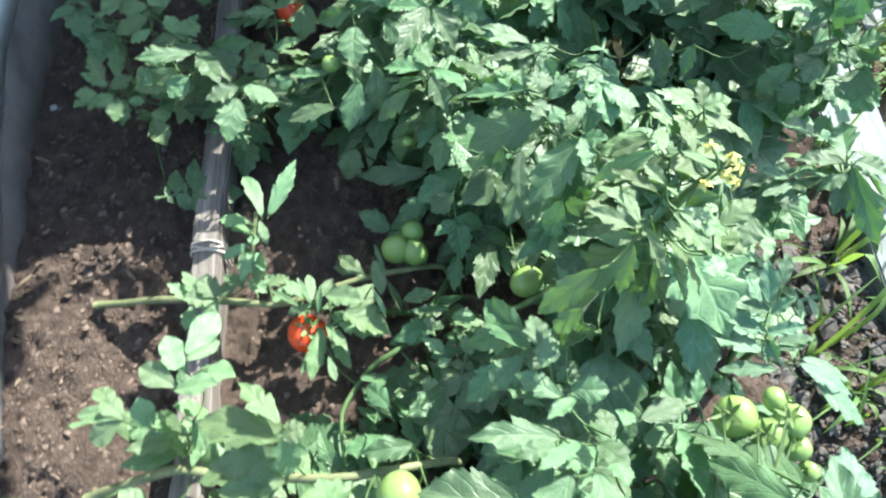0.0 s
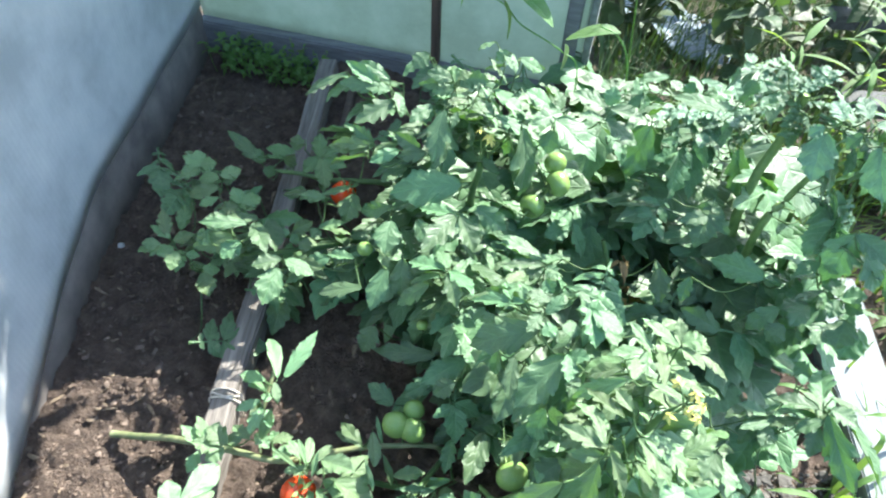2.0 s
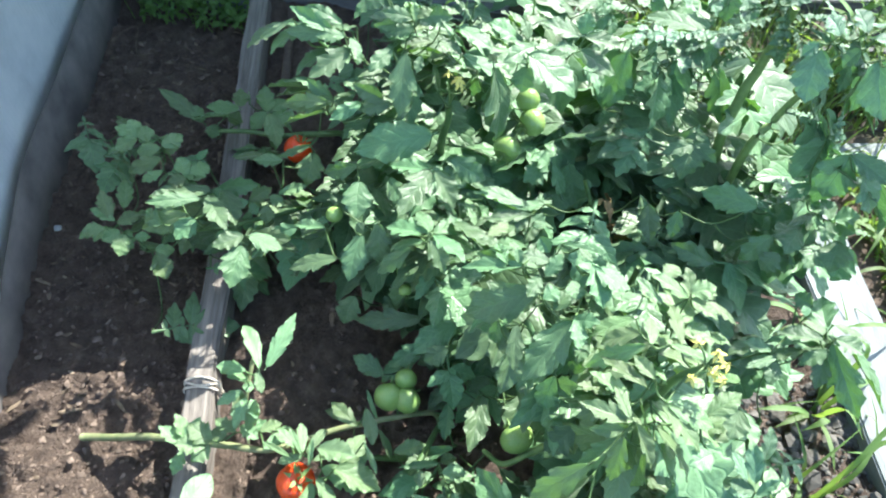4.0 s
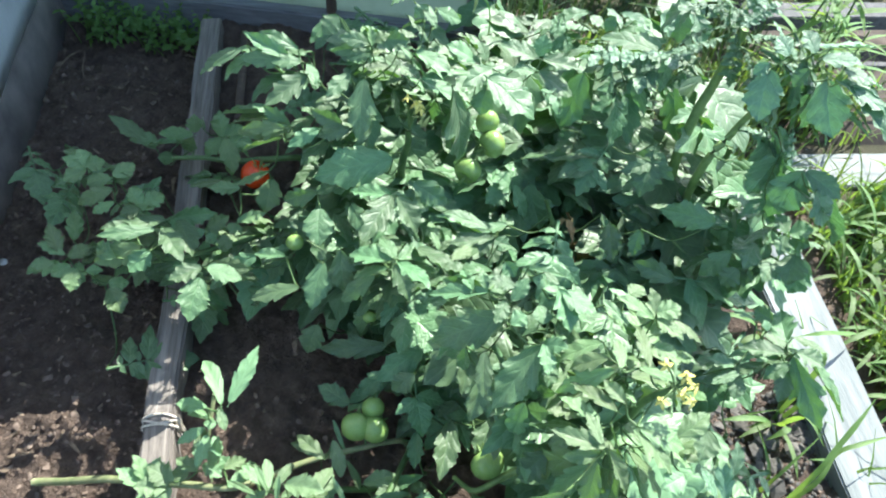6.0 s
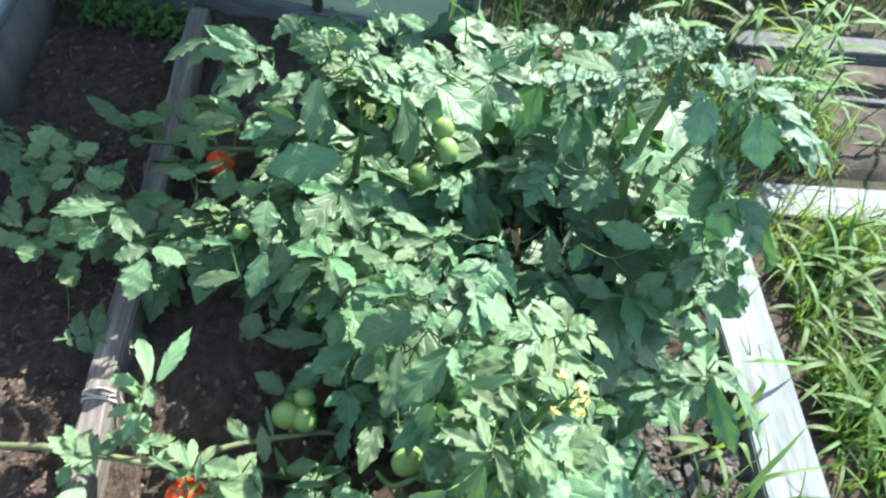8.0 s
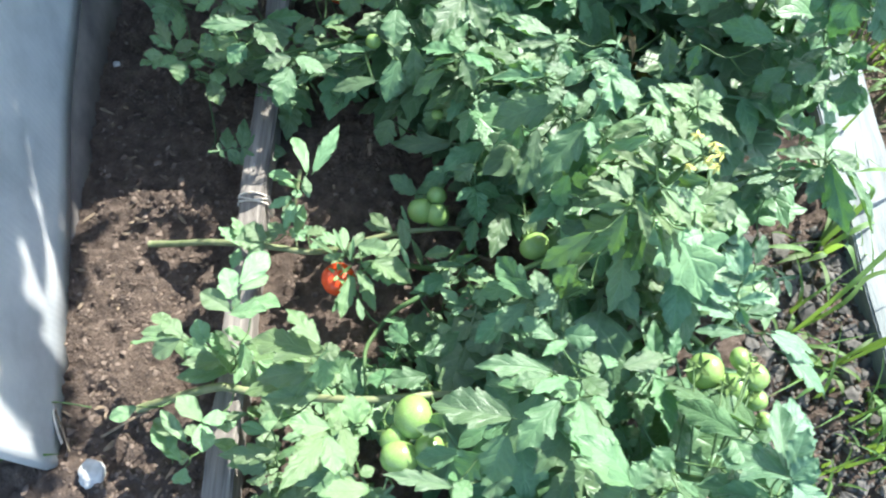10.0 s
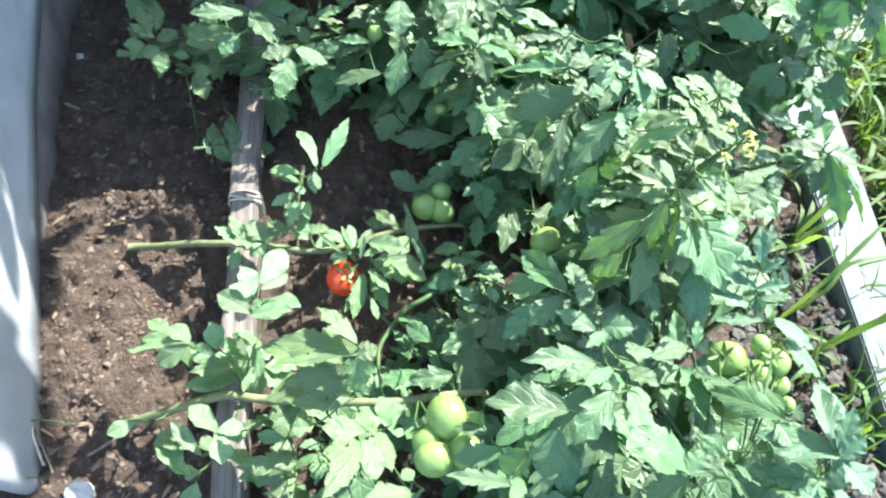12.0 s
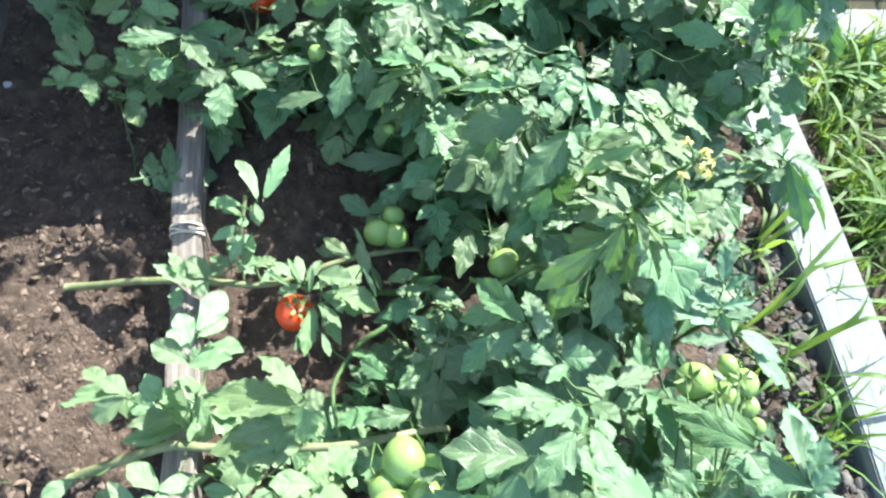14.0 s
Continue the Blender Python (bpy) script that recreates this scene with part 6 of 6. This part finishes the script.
def grass_clump(place, main, count, reach, seed, label):
    rnd = random.Random(seed)
    root = Vector((place[0], place[1], level(*place) - 0.01))
    ob = thing("grass_clump", root, label, "grass", "grass clumps")
    for pts, w in main:
        part("blade", clump_blade([root + Vector((rnd.uniform(-0.01, 0.01), rnd.uniform(-0.01, 0.01), 0))] + [Vector(p) for p in pts], w), ob)
    for _ in range(count):
        a, L = rnd.uniform(0, math.tau), reach * rnd.uniform(0.5, 1.2)
        d = Vector((math.cos(a), math.sin(a), 0))
        lift = rnd.uniform(0.4, 1.0)
        part("blade", clump_blade([root, root + d * L * 0.35 + Vector((0, 0, L * lift * 0.6)), root + d * L * 0.75 + Vector((0, 0, L * lift * 0.75)), root + d * L * 1.1 + Vector((0, 0, L * lift * 0.55))],
                                   rnd.uniform(0.008, 0.015)), ob)


grass_clump((0.79, 0.445), [([(0.845, 0.504, -0.05), (0.892, 0.551, 0.0), (0.934, 0.591, 0.03), (0.98, 0.636, 0.05)], 0.011), ([(0.875, 0.503, -0.10), (0.921, 0.555, -0.06), (0.977, 0.569, -0.04), (1.094, 0.603, -0.08)], 0.010)],
            6, 0.12, 71, "broad grass clump leaning over the whitewashed board")
grass_clump((0.88, 0.385), [([(0.914, 0.404, -0.06), (0.945, 0.418, 0.0), (0.976, 0.468, 0.03)], 0.011), ([(0.966, 0.418, -0.04), (1.016, 0.424, -0.02), (1.098, 0.425, -0.05), (1.16, 0.43, -0.09)], 0.010)],
            6, 0.12, 76, "broad grass clump leaning over the whitewashed board")
grass_clump((0.90, 0.68), [([(0.889, 0.635, -0.06), (0.921, 0.58, -0.09)], 0.016), ([(0.958, 0.755, -0.05), (0.948, 0.788, -0.03)], 0.014), ([(0.85, 0.62, -0.08), (0.80, 0.60, -0.10)], 0.014)],
            9, 0.12, 77, "broad low grass clump beside the whitewashed board")
grass_clump((-0.93, 0.035), [([(-0.90, 0.055, 0.0), (-0.847, 0.089, 0.03), (-0.799, 0.124, 0.03)], 0.014), ([(-0.88, 0.038, -0.01), (-0.819, 0.044, 0.0), (-0.725, 0.056, 0.0)], 0.011)], 0, 0.10, 75, "pale grass tuft at the foot of the film wall")
grass_clump((0.955, 0.345), [([(0.978, 0.31, -0.06), (1.072, 0.294, -0.07), (1.145, 0.29, -0.10), (1.20, 0.288, -0.15)], 0.013)], 6, 0.12, 72, "broad grass clump beside the whitewashed board")
grass_clump((0.93, 0.89), [([(0.968, 0.828, -0.04), (1.073, 0.849, -0.08), (1.13, 0.87, -0.12)], 0.012)], 8, 0.14, 73, "grass clump beside the whitewashed board")
for n, (x, y) in enumerate(((1.30, 0.75), (1.33, 0.95), (1.29, 1.12), (1.36, 0.55), (1.45, 0.85), (1.55, 1.05), (1.42, 1.3), (1.28, 1.3), (1.6, 0.7), (1.7, 1.35))):
    grass_clump((x, y), [], 14, 0.20, 80 + n, "sunlit grass clump on the lawn")


def weed(place, height, count, leaf, seed, label, spread=1.0):
    """A leafy weed: one stem and narrow pointed leaves up it."""
    rnd = random.Random(seed)
    root = Vector((place[0], place[1], level(*place) - 0.01))
    ob = thing("weed", root, label, "weed", "weeds")
    top = root + Vector((rnd.uniform(-0.08, 0.08), rnd.uniform(-0.08, 0.08), height))
    path = smooth_path([root, root.lerp(top, 0.5) + Vector((0.02, 0.01, 0)), top], 6)
    s = Shape()
    s.tube(path, [0.006 - 0.004 * i / len(path) for i in range(len(path))], 6)
    part("stem", s.mesh("weed_stem", M_STEM), ob)
    for i in range(count):
        q = path[int((0.15 + 0.85 * i / count) * (len(path) - 1))]
        a = i * 2.4 + rnd.uniform(-0.4, 0.4)
        L = leaf * rnd.uniform(0.7, 1.25)
        tip = q + spread * L * Vector((math.cos(a), math.sin(a), rnd.uniform(-0.2, 0.7)))
        part("leaf", rnd.choice(BLADE), ob, leaf_pose(q, tip, rnd.uniform(-20, 20)))
    return ob


def blade_mesh(seed, wide):
    s = Shape()
    leaflet(s, Matrix.Identity(4), 1.0, wide, 1, 0.0, 0.35, 0.35, 0.6, seed, 9, 1)
    return s.mesh("weed_blade", M_WEED)


BLADE = [blade_mesh(n, w) for n, w in enumerate((0.10, 0.12, 0.14, 0.16))]
for n, (x, y, h, count, leaf) in enumerate(((1.30, 1.80, 0.52, 34, 0.13), (1.36, 1.74, 0.46, 32, 0.11), (1.24, 1.90, 0.58, 34, 0.12), (1.45, 1.92, 0.44, 30, 0.11), (1.38, 1.86, 0.58, 32, 0.15), (1.22, 1.78, 0.34, 18, 0.12),
                                            (1.26, 2.25, 0.66, 30, 0.15), (1.75, 1.82, 0.12, 10, 0.10), (0.95, 2.1, 0.5, 18, 0.15),
                                            (1.42, 1.25, 0.16, 12, 0.15), (1.48, 1.02, 0.14, 12, 0.16), (1.36, 0.80, 0.15, 11, 0.17), (1.40, 1.42, 0.2, 12, 0.15), (1.7, 1.2, 0.12, 10, 0.13))):
    weed((x, y), h, count, leaf, 40 + n, "leafy green weed with narrow pointed leaves in the grass")


def small_weeds():
    """Low round-leaved weeds in the corner of the walls."""
    rnd = random.Random(8)
    s = Shape()
    for _ in range(95):
        x = rnd.uniform(-0.93, -0.55)
        y = rnd.uniform(1.79, 1.91) - 0.14 * (x + 0.9)
        foot = Vector((x, y, level(x, y) - 0.005))
        top = foot + Vector((rnd.gauss(0, 0.025), rnd.gauss(-0.01, 0.02), rnd.uniform(0.04, 0.13)))
        path = smooth_path([foot, foot.lerp(top, 0.5) + Vector((0, 0, 0.01)), top], 3)
        s.tube(path, 0.0011, 4)
        for k in range(rnd.randint(6, 9)):
            q = path[rnd.randrange(2, len(path))]
            L = rnd.uniform(0.013, 0.027)
            m = Matrix.Translation(q) @ pose(0, 0, 0, rnd.uniform(-25, 40), rnd.uniform(-30, 30), rnd.uniform(0, 360))
            leaflet(s, m, L, L * rnd.uniform(0.5, 0.75), 2, 0.2, 0.3, 0.3, 0.8, rnd.random(), 5, 1)
    tagged(new("small_weeds", s.mesh("small_weeds", M_WEED)), "low green weeds in the shaded soil corner", "weeds", kind="stuff")


small_weeds()


# ---- bindweed on the screen ----
def heart_mesh(seed):
    s = Shape()
    for sgn in (-1, 1):
        rows = []
        for i in range(13):
            u = i / 12
            half = 0.36 * (math.sin(math.pi * min(u * 0.5 + 0.5 * u ** 0.5, 1)) ** 0.7) * (1 - 0.25 * u) if 0 < u < 1 else 0.0
            row = []
            for j in range(4):
                k = j / 3
                x = sgn * k * half
                y = u - 0.22 * k * (1 - u) ** 2
                row.append(((x, y, 0.25 * abs(x) - 0.25 * u * u + 0.02 * math.sin(5 * u + seed)), (0.5 + 0.5 * sgn * k, u)))
            rows.append(row if sgn > 0 else row[::-1])
        s.grid(rows)
    return s.mesh("heart_leaf", M_VINE)


def bindweed():
    ob = thing("bindweed", (0.23, 1.66, level(0.23, 1.66)), "bright green bindweed climbing in front of the film screen", "vine")
    for pts in ([(0.24, 1.66, -0.12), (0.235, 1.6, 0.224), (0.179, 1.6, 0.292), (0.067, 1.61, 0.35), (0.018, 1.62, 0.396), (-0.06, 1.63, 0.43), (-0.109, 1.62, 0.471), (-0.14, 1.62, 0.56)],
                [(0.42, 1.66, -0.15), (0.366, 1.6, 0.241), (0.324, 1.6, 0.345), (0.27, 1.6, 0.375)]):
        s = Shape()
        s.tube(smooth_path(pts, 7), 0.0022, 5)
        part("stem", s.mesh("vine_stem", M_VINE), ob)
    hearts = [heart_mesh(n) for n in range(2)]
    for n, (b, t) in enumerate((((0.075, 1.6, 0.43), (0.155, 1.56, 0.405)), ((0.30, 1.6, 0.36), (0.185, 1.58, 0.37)), ((-0.10, 1.62, 0.46), (-0.075, 1.6, 0.39)), ((0.19, 1.6, 0.30), (0.20, 1.57, 0.25)),
                                ((0.02, 1.61, 0.40), (0.055, 1.58, 0.33)))):
        part("leaf", hearts[n % 2], ob, leaf_pose(b, t, 15 - 10 * n))


bindweed()


def shade_bindweed():
    """Made-up bindweed over the end of the screen, its top out of view, added to dapple the sun on wall and soil."""
    rnd = random.Random(31)
    ob = thing("bindweed", (0.42, 1.70, level(0.42, 1.70)), "added bindweed, unseen above the screen, dappling the sun", "vine")
    hearts = [heart_mesh(n + 4) for n in range(3)]
    runs = ([(0.42, 1.70, -0.15), (0.36, 1.72, 0.4), (0.30, 1.74, 0.85), (0.16, 1.76, 1.15), (0.02, 1.80, 1.45), (-0.1, 1.82, 1.62), (-0.3, 1.85, 1.85)],
            [(0.10, 1.77, 1.25), (0.12, 1.74, 1.45), (0.04, 1.74, 1.66), (-0.06, 1.75, 1.80)],
            [(-0.1, 1.82, 1.62), (-0.02, 1.76, 1.85), (-0.1, 1.75, 2.0)],
            [(0.04, 1.74, 1.66), (0.18, 1.76, 1.86), (0.30, 1.78, 2.02), (0.40, 1.80, 2.12), (0.46, 1.80, 2.26)],
            [(0.18, 1.76, 1.86), (0.24, 1.74, 2.08), (0.34, 1.76, 2.30)],
            [(0.30, 1.78, 2.02), (0.42, 1.79, 1.97), (0.52, 1.80, 1.99), (0.60, 1.80, 2.08)])
    for pts in runs:
        path = smooth_path(pts, 8)
        s = Shape()
        s.tube(path, 0.0025, 5)
        part("stem", s.mesh("vine_stem", M_VINE), ob)
        for q in path:
            if q.z > 1.40:
                for _ in range(2):
                    d = Vector((rnd.gauss(0, 1), rnd.gauss(0, 1), rnd.gauss(-0.3, 0.5))).normalized() * rnd.uniform(0.07, 0.12)
                    b = q + d * rnd.uniform(0.1, 0.4)
                    part("leaf", rnd.choice(hearts), ob, leaf_pose(b, b + d, rnd.uniform(-30, 30)))


shade_bindweed()


def bush(place, height, spread, count, seed):
    """A leafy shrub: several stems from one root, each with leaves."""
    rnd = random.Random(seed)
    root = Vector((place[0], place[1], level(*place) - 0.02))
    ob = thing("bush", root, "dark green leafy bush in the shade behind the screen", "bush", "bushes")
    for i in range(7):
        a = i * 0.9 + rnd.random()
        tip = root + Vector((spread * math.cos(a) * rnd.uniform(0.4, 1), spread * math.sin(a) * rnd.uniform(0.4, 1), height * rnd.uniform(0.6, 1)))
        path = smooth_path([root, root.lerp(tip, 0.5) + Vector((0, 0, 0.1 * height)), tip], 6)
        s = Shape()
        s.tube(path, [0.007 - 0.004 * k / len(path) for k in range(len(path))], 6)
        part("stem", s.mesh("bush_stem", M_OLDSTEM), ob)
        for k in range(count // 7):
            q = path[rnd.randrange(3, len(path))]
            d = Vector((rnd.gauss(0, 1), rnd.gauss(0, 1), rnd.gauss(0.1, 0.5))).normalized() * rnd.uniform(0.09, 0.16)
            part("leaf", rnd.choice(BUSH), ob, leaf_pose(q, q + d, rnd.uniform(-30, 30)))
    return ob


def bush_leaf(seed):
    s = Shape()
    leaflet(s, pose(0, 0.15, 0), 0.85, 0.62, 3, 0.18, 0.2, 0.2, 1.0, seed, 11, 2)
    s.tube([(0, 0, 0), (0, 0.1, -0.004), (0, 0.2, 0)], 0.012, 4)
    return s.mesh("bush_leaf", M_BUSH)


BUSH = [bush_leaf(n) for n in range(3)]
# bushes, some of them added so that their shadow darkens the grass here
for n, (x, y, h, w) in enumerate(((0.50, 2.45, 0.55, 0.22), (0.95, 2.55, 0.75, 0.30), (0.55, 3.35, 0.9, 0.4), (1.10, 3.2, 1.1, 0.4), (1.45, 2.75, 0.8, 0.3), (1.75, 3.3, 1.0, 0.45), (1.0, 3.9, 1.2, 0.5), (2.2, 3.2, 1.0, 0.4))):
    bush((x, y), h, w, 84, 60 + n)


# ---- loose things on the soil ----
def crumbs(name, n, region, size, mat, label, seed, flat=0.7, long=1.0):
    """Small irregular lumps pressed into the soil."""
    rnd = random.Random(seed)
    bm = bmesh.new()
    bmesh.ops.create_icosphere(bm, subdivisions=1, radius=1.0)
    co, fa = [v.co.copy() for v in bm.verts], [tuple(v.index for v in f.verts) for f in bm.faces]
    bm.free()
    s = Shape()
    for i in range(n):
        x, y = region(rnd)
        r = size * rnd.uniform(0.4, 1.0) ** 1.6 * 1.6
        m = Matrix.Translation((x, y, surface(x, y) + r * 0.15)) @ pose(0, 0, 0, rnd.uniform(-25, 25), rnd.uniform(-25, 25), rnd.uniform(0, 360))
        first = len(s.v)
        for c in co:
            q = c * (1 + 0.8 * noise.noise(c * 1.7 + Vector((i * 3.7, 0, 0))))
            s.v.append(tuple(m @ (Vector((q.x * long, q.y, q.z * flat)) * r)))
            s.uv.append((0.5, 0.5))
        s.f += [tuple(first + k for k in f) for f in fa]
    return tagged(new(name, s.mesh(name, mat, False)), label, "soil", kind="stuff")


def strip(rnd):
    y = rnd.uniform(-0.15, 1.9)
    return rnd.uniform(-0.80 - 0.11 * y, -0.46 - 0.07 * y), y


def bed(rnd):
    return rnd.uniform(-0.36, 1.0), rnd.uniform(-0.1, 1.6)


def litter_bed(rnd):
    return rnd.uniform(1.4, 2.6), rnd.uniform(1.70, 2.70)


def by_board(rnd):
    return rnd.uniform(0.70, 1.03), rnd.uniform(-0.15, 0.75)


def mulch():
    """Dark rotted leaf cover between the grey boards."""
    rows = []
    for i in range(61):
        x = 1.32 + 1.9 * i / 60
        row = []
        for j in range(46):
            y = 1.66 + 1.06 * j / 45
            edge = min(i / 5, (60 - i) / 5, j / 3, (45 - j) / 3, 1.0)
            lift = 0.012 + 0.018 * noise.noise(Vector((x * 9, y * 9, 2))) + 0.010 * noise.noise(Vector((x * 31, y * 31, 5)))
            row.append(((x, y, level(x, y) - 0.02 + edge * (0.045 + max(lift, 0.004))), (i / 60, j / 45)))
        rows.append(row)
    s = Shape()
    s.grid(rows)
    tagged(new("mulch", s.mesh("mulch", M_LITTER)), "dark rotted leaf mulch on the far bed", "mulch", kind="stuff")


mulch()
crumbs("grey_clods", 420, by_board, 0.0135, M_CLAY, "grey clods of soil beside the whitewashed board", 26, 0.5, 1.2)
crumbs("grey_crumbs", 2200, by_board, 0.0045, M_CLAY, "fine grey soil crumbs beside the whitewashed board", 28, 0.5, 1.3)
crumbs("leaf_litter", 1500, litter_bed, 0.010, M_LITTER, "brown leaf litter and clods between the grey boards", 25, 0.4, 1.8)
crumbs("soil_crumbs", 6500, strip, 0.0024, M_CLOD, "loose dark soil crumbs on the path", 21, 0.4, 1.4)
crumbs("soil_clods", 420, strip, 0.0046, M_CRUST, "rough flat clods of brown soil on the path", 27, 0.25, 1.5)
crumbs("bed_crumbs", 3000, bed, 0.0042, M_CLOD, "loose dark soil crumbs in the bed", 22)
crumbs("dry_chips", 190, strip, 0.0036, M_CHIP, "dry straw and wood chips on the soil", 23, 0.3, 4.2)
crumbs("bed_chips", 90, bed, 0.0045, M_CHIP, "dry stalk pieces on the bed soil", 24, 0.3, 3.4)


def stone(place, r, label, seed):
    bm = bmesh.new()
    bmesh.ops.create_icosphere(bm, subdivisions=3, radius=r)
    for v in bm.verts:
        v.co *= 1 + 0.3 * noise.noise(v.co / r * 1.3 + Vector((seed, 0, 0)))
        v.co.z *= 0.7
    me = bpy.data.meshes.new("stone")
    bm.to_mesh(me)
    bm.free()
    me.materials.append(M_STONE)
    ob = new("stone", me)
    ob.location = (place[0], place[1], level(*place) + r * 0.35)
    return tagged(ob, label, "stone", "stones")


stone((-0.682, 0.030), 0.026, "pale stone on the soil beside the film wall", 1.0)
stone((-0.90, 1.03), 0.010, "tiny white pebble at the foot of the film wall", 3.0)


def strand(name, pts, r, mat, label, category):
    s = Shape()
    s.tube(smooth_path(pts, 6), r, 6)
    return tagged(new(name, s.mesh(name, mat)), label, category)


strand("twig", [(-0.68, 0.10, -0.055), (-0.62, 0.14, -0.045), (-0.55, 0.185, -0.05)], 0.0035, M_CHIP, "dry grey twig on the soil", "twig")
strand("straw", [(-0.796, 0.192, -0.035), (-0.775, 0.132, -0.03), (-0.749, 0.08, -0.045)], 0.0028, M_TWINE, "pale dry straw at the foot of the film wall", "straw")
strand("straw", [(-0.790, 0.159, -0.04), (-0.748, 0.101, -0.035), (-0.731, 0.068, -0.045)], 0.0022, M_CHIP, "brown dry straw at the foot of the film wall", "straw")
strand("straw", [(-0.814, 0.154, -0.035), (-0.763, 0.156, -0.02), (-0.709, 0.154, -0.04)], 0.0018, M_STALK, "greenish straw on the soil by the film wall", "straw")
strand("twine", [(-0.95, 1.66, -0.05), (-0.93, 1.72, -0.045), (-0.89, 1.74, -0.04), (-0.88, 1.68, -0.045), (-0.86, 1.63, -0.045), (-0.82, 1.635, -0.045)], 0.0014, M_CHIP, "loop of pale twine on the soil", "twine")


def wrapped_twine():
    s = Shape()
    for y, skew in ((0.592, 0.006), (0.604, -0.004), (0.609, 0.009)):
        c = -0.401 - 0.072 * (y - 0.03)
        ring = [(c - 0.031, y, -0.05), (c - 0.032, y, 0.02), (c - 0.031, y + 0.002, 0.046), (c, y + skew, 0.0495), (c + 0.031, y + 0.002, 0.046), (c + 0.032, y, 0.02), (c + 0.031, y, -0.05)]
        s.tube(smooth_path(ring, 4), 0.0024, 5)
    tagged(new("wrapped_twine", s.mesh("wrapped_twine", M_TWINE)), "pale twine wound round the edging board", "twine")


wrapped_twine()


def withered(place, n, seed):
    rnd = random.Random(seed)
    ob = thing("withered_leaf", place, "withered brown curled tomato leaf", "dead leaf")
    s = Shape()
    for _ in range(n):
        m = Matrix.Translation(Vector(place) + Vector((rnd.uniform(-0.03, 0.03), rnd.uniform(-0.02, 0.02), rnd.uniform(0, 0.02)))) @ pose(0, 0, 0, rnd.uniform(-30, 30), rnd.uniform(-60, 60), rnd.uniform(0, 360))
        leaflet(s, m, rnd.uniform(0.03, 0.05), rnd.uniform(0.02, 0.03), 3, 0.3, 0.8, 0.6, 3.0, rnd.random() * 9, 8, 2)
    part("blade", s.mesh("withered_blade", M_DRY), ob)


withered((0.396, 0.921, 0.137), 12, 5)
withered((0.322, 0.953, 0.215), 3, 6)


def tarp():
    s = Shape()
    rows = []
    for i in range(25):
        row = []
        for j in range(17):
            x, y = 0.50 + 0.55 * i / 24, 2.75 + 0.5 * j / 16
            z = level(x, y) + 0.14 + 0.06 * noise.fractal(Vector((x * 5, y * 5, 1)), 1.0, 2.0, 3) - 0.25 * (x - 0.5)
            row.append(((x, y, z), (0.5, 0.5)))
        rows.append(row)
    s.grid(rows)
    ob = new("plastic_sheet", s.mesh("plastic_sheet", M_TARP))
    ob.modifiers.new("thick", "SOLIDIFY").thickness = 0.003
    tagged(ob, "crumpled blue grey plastic sheet in the grass", "sheet")


tarp()
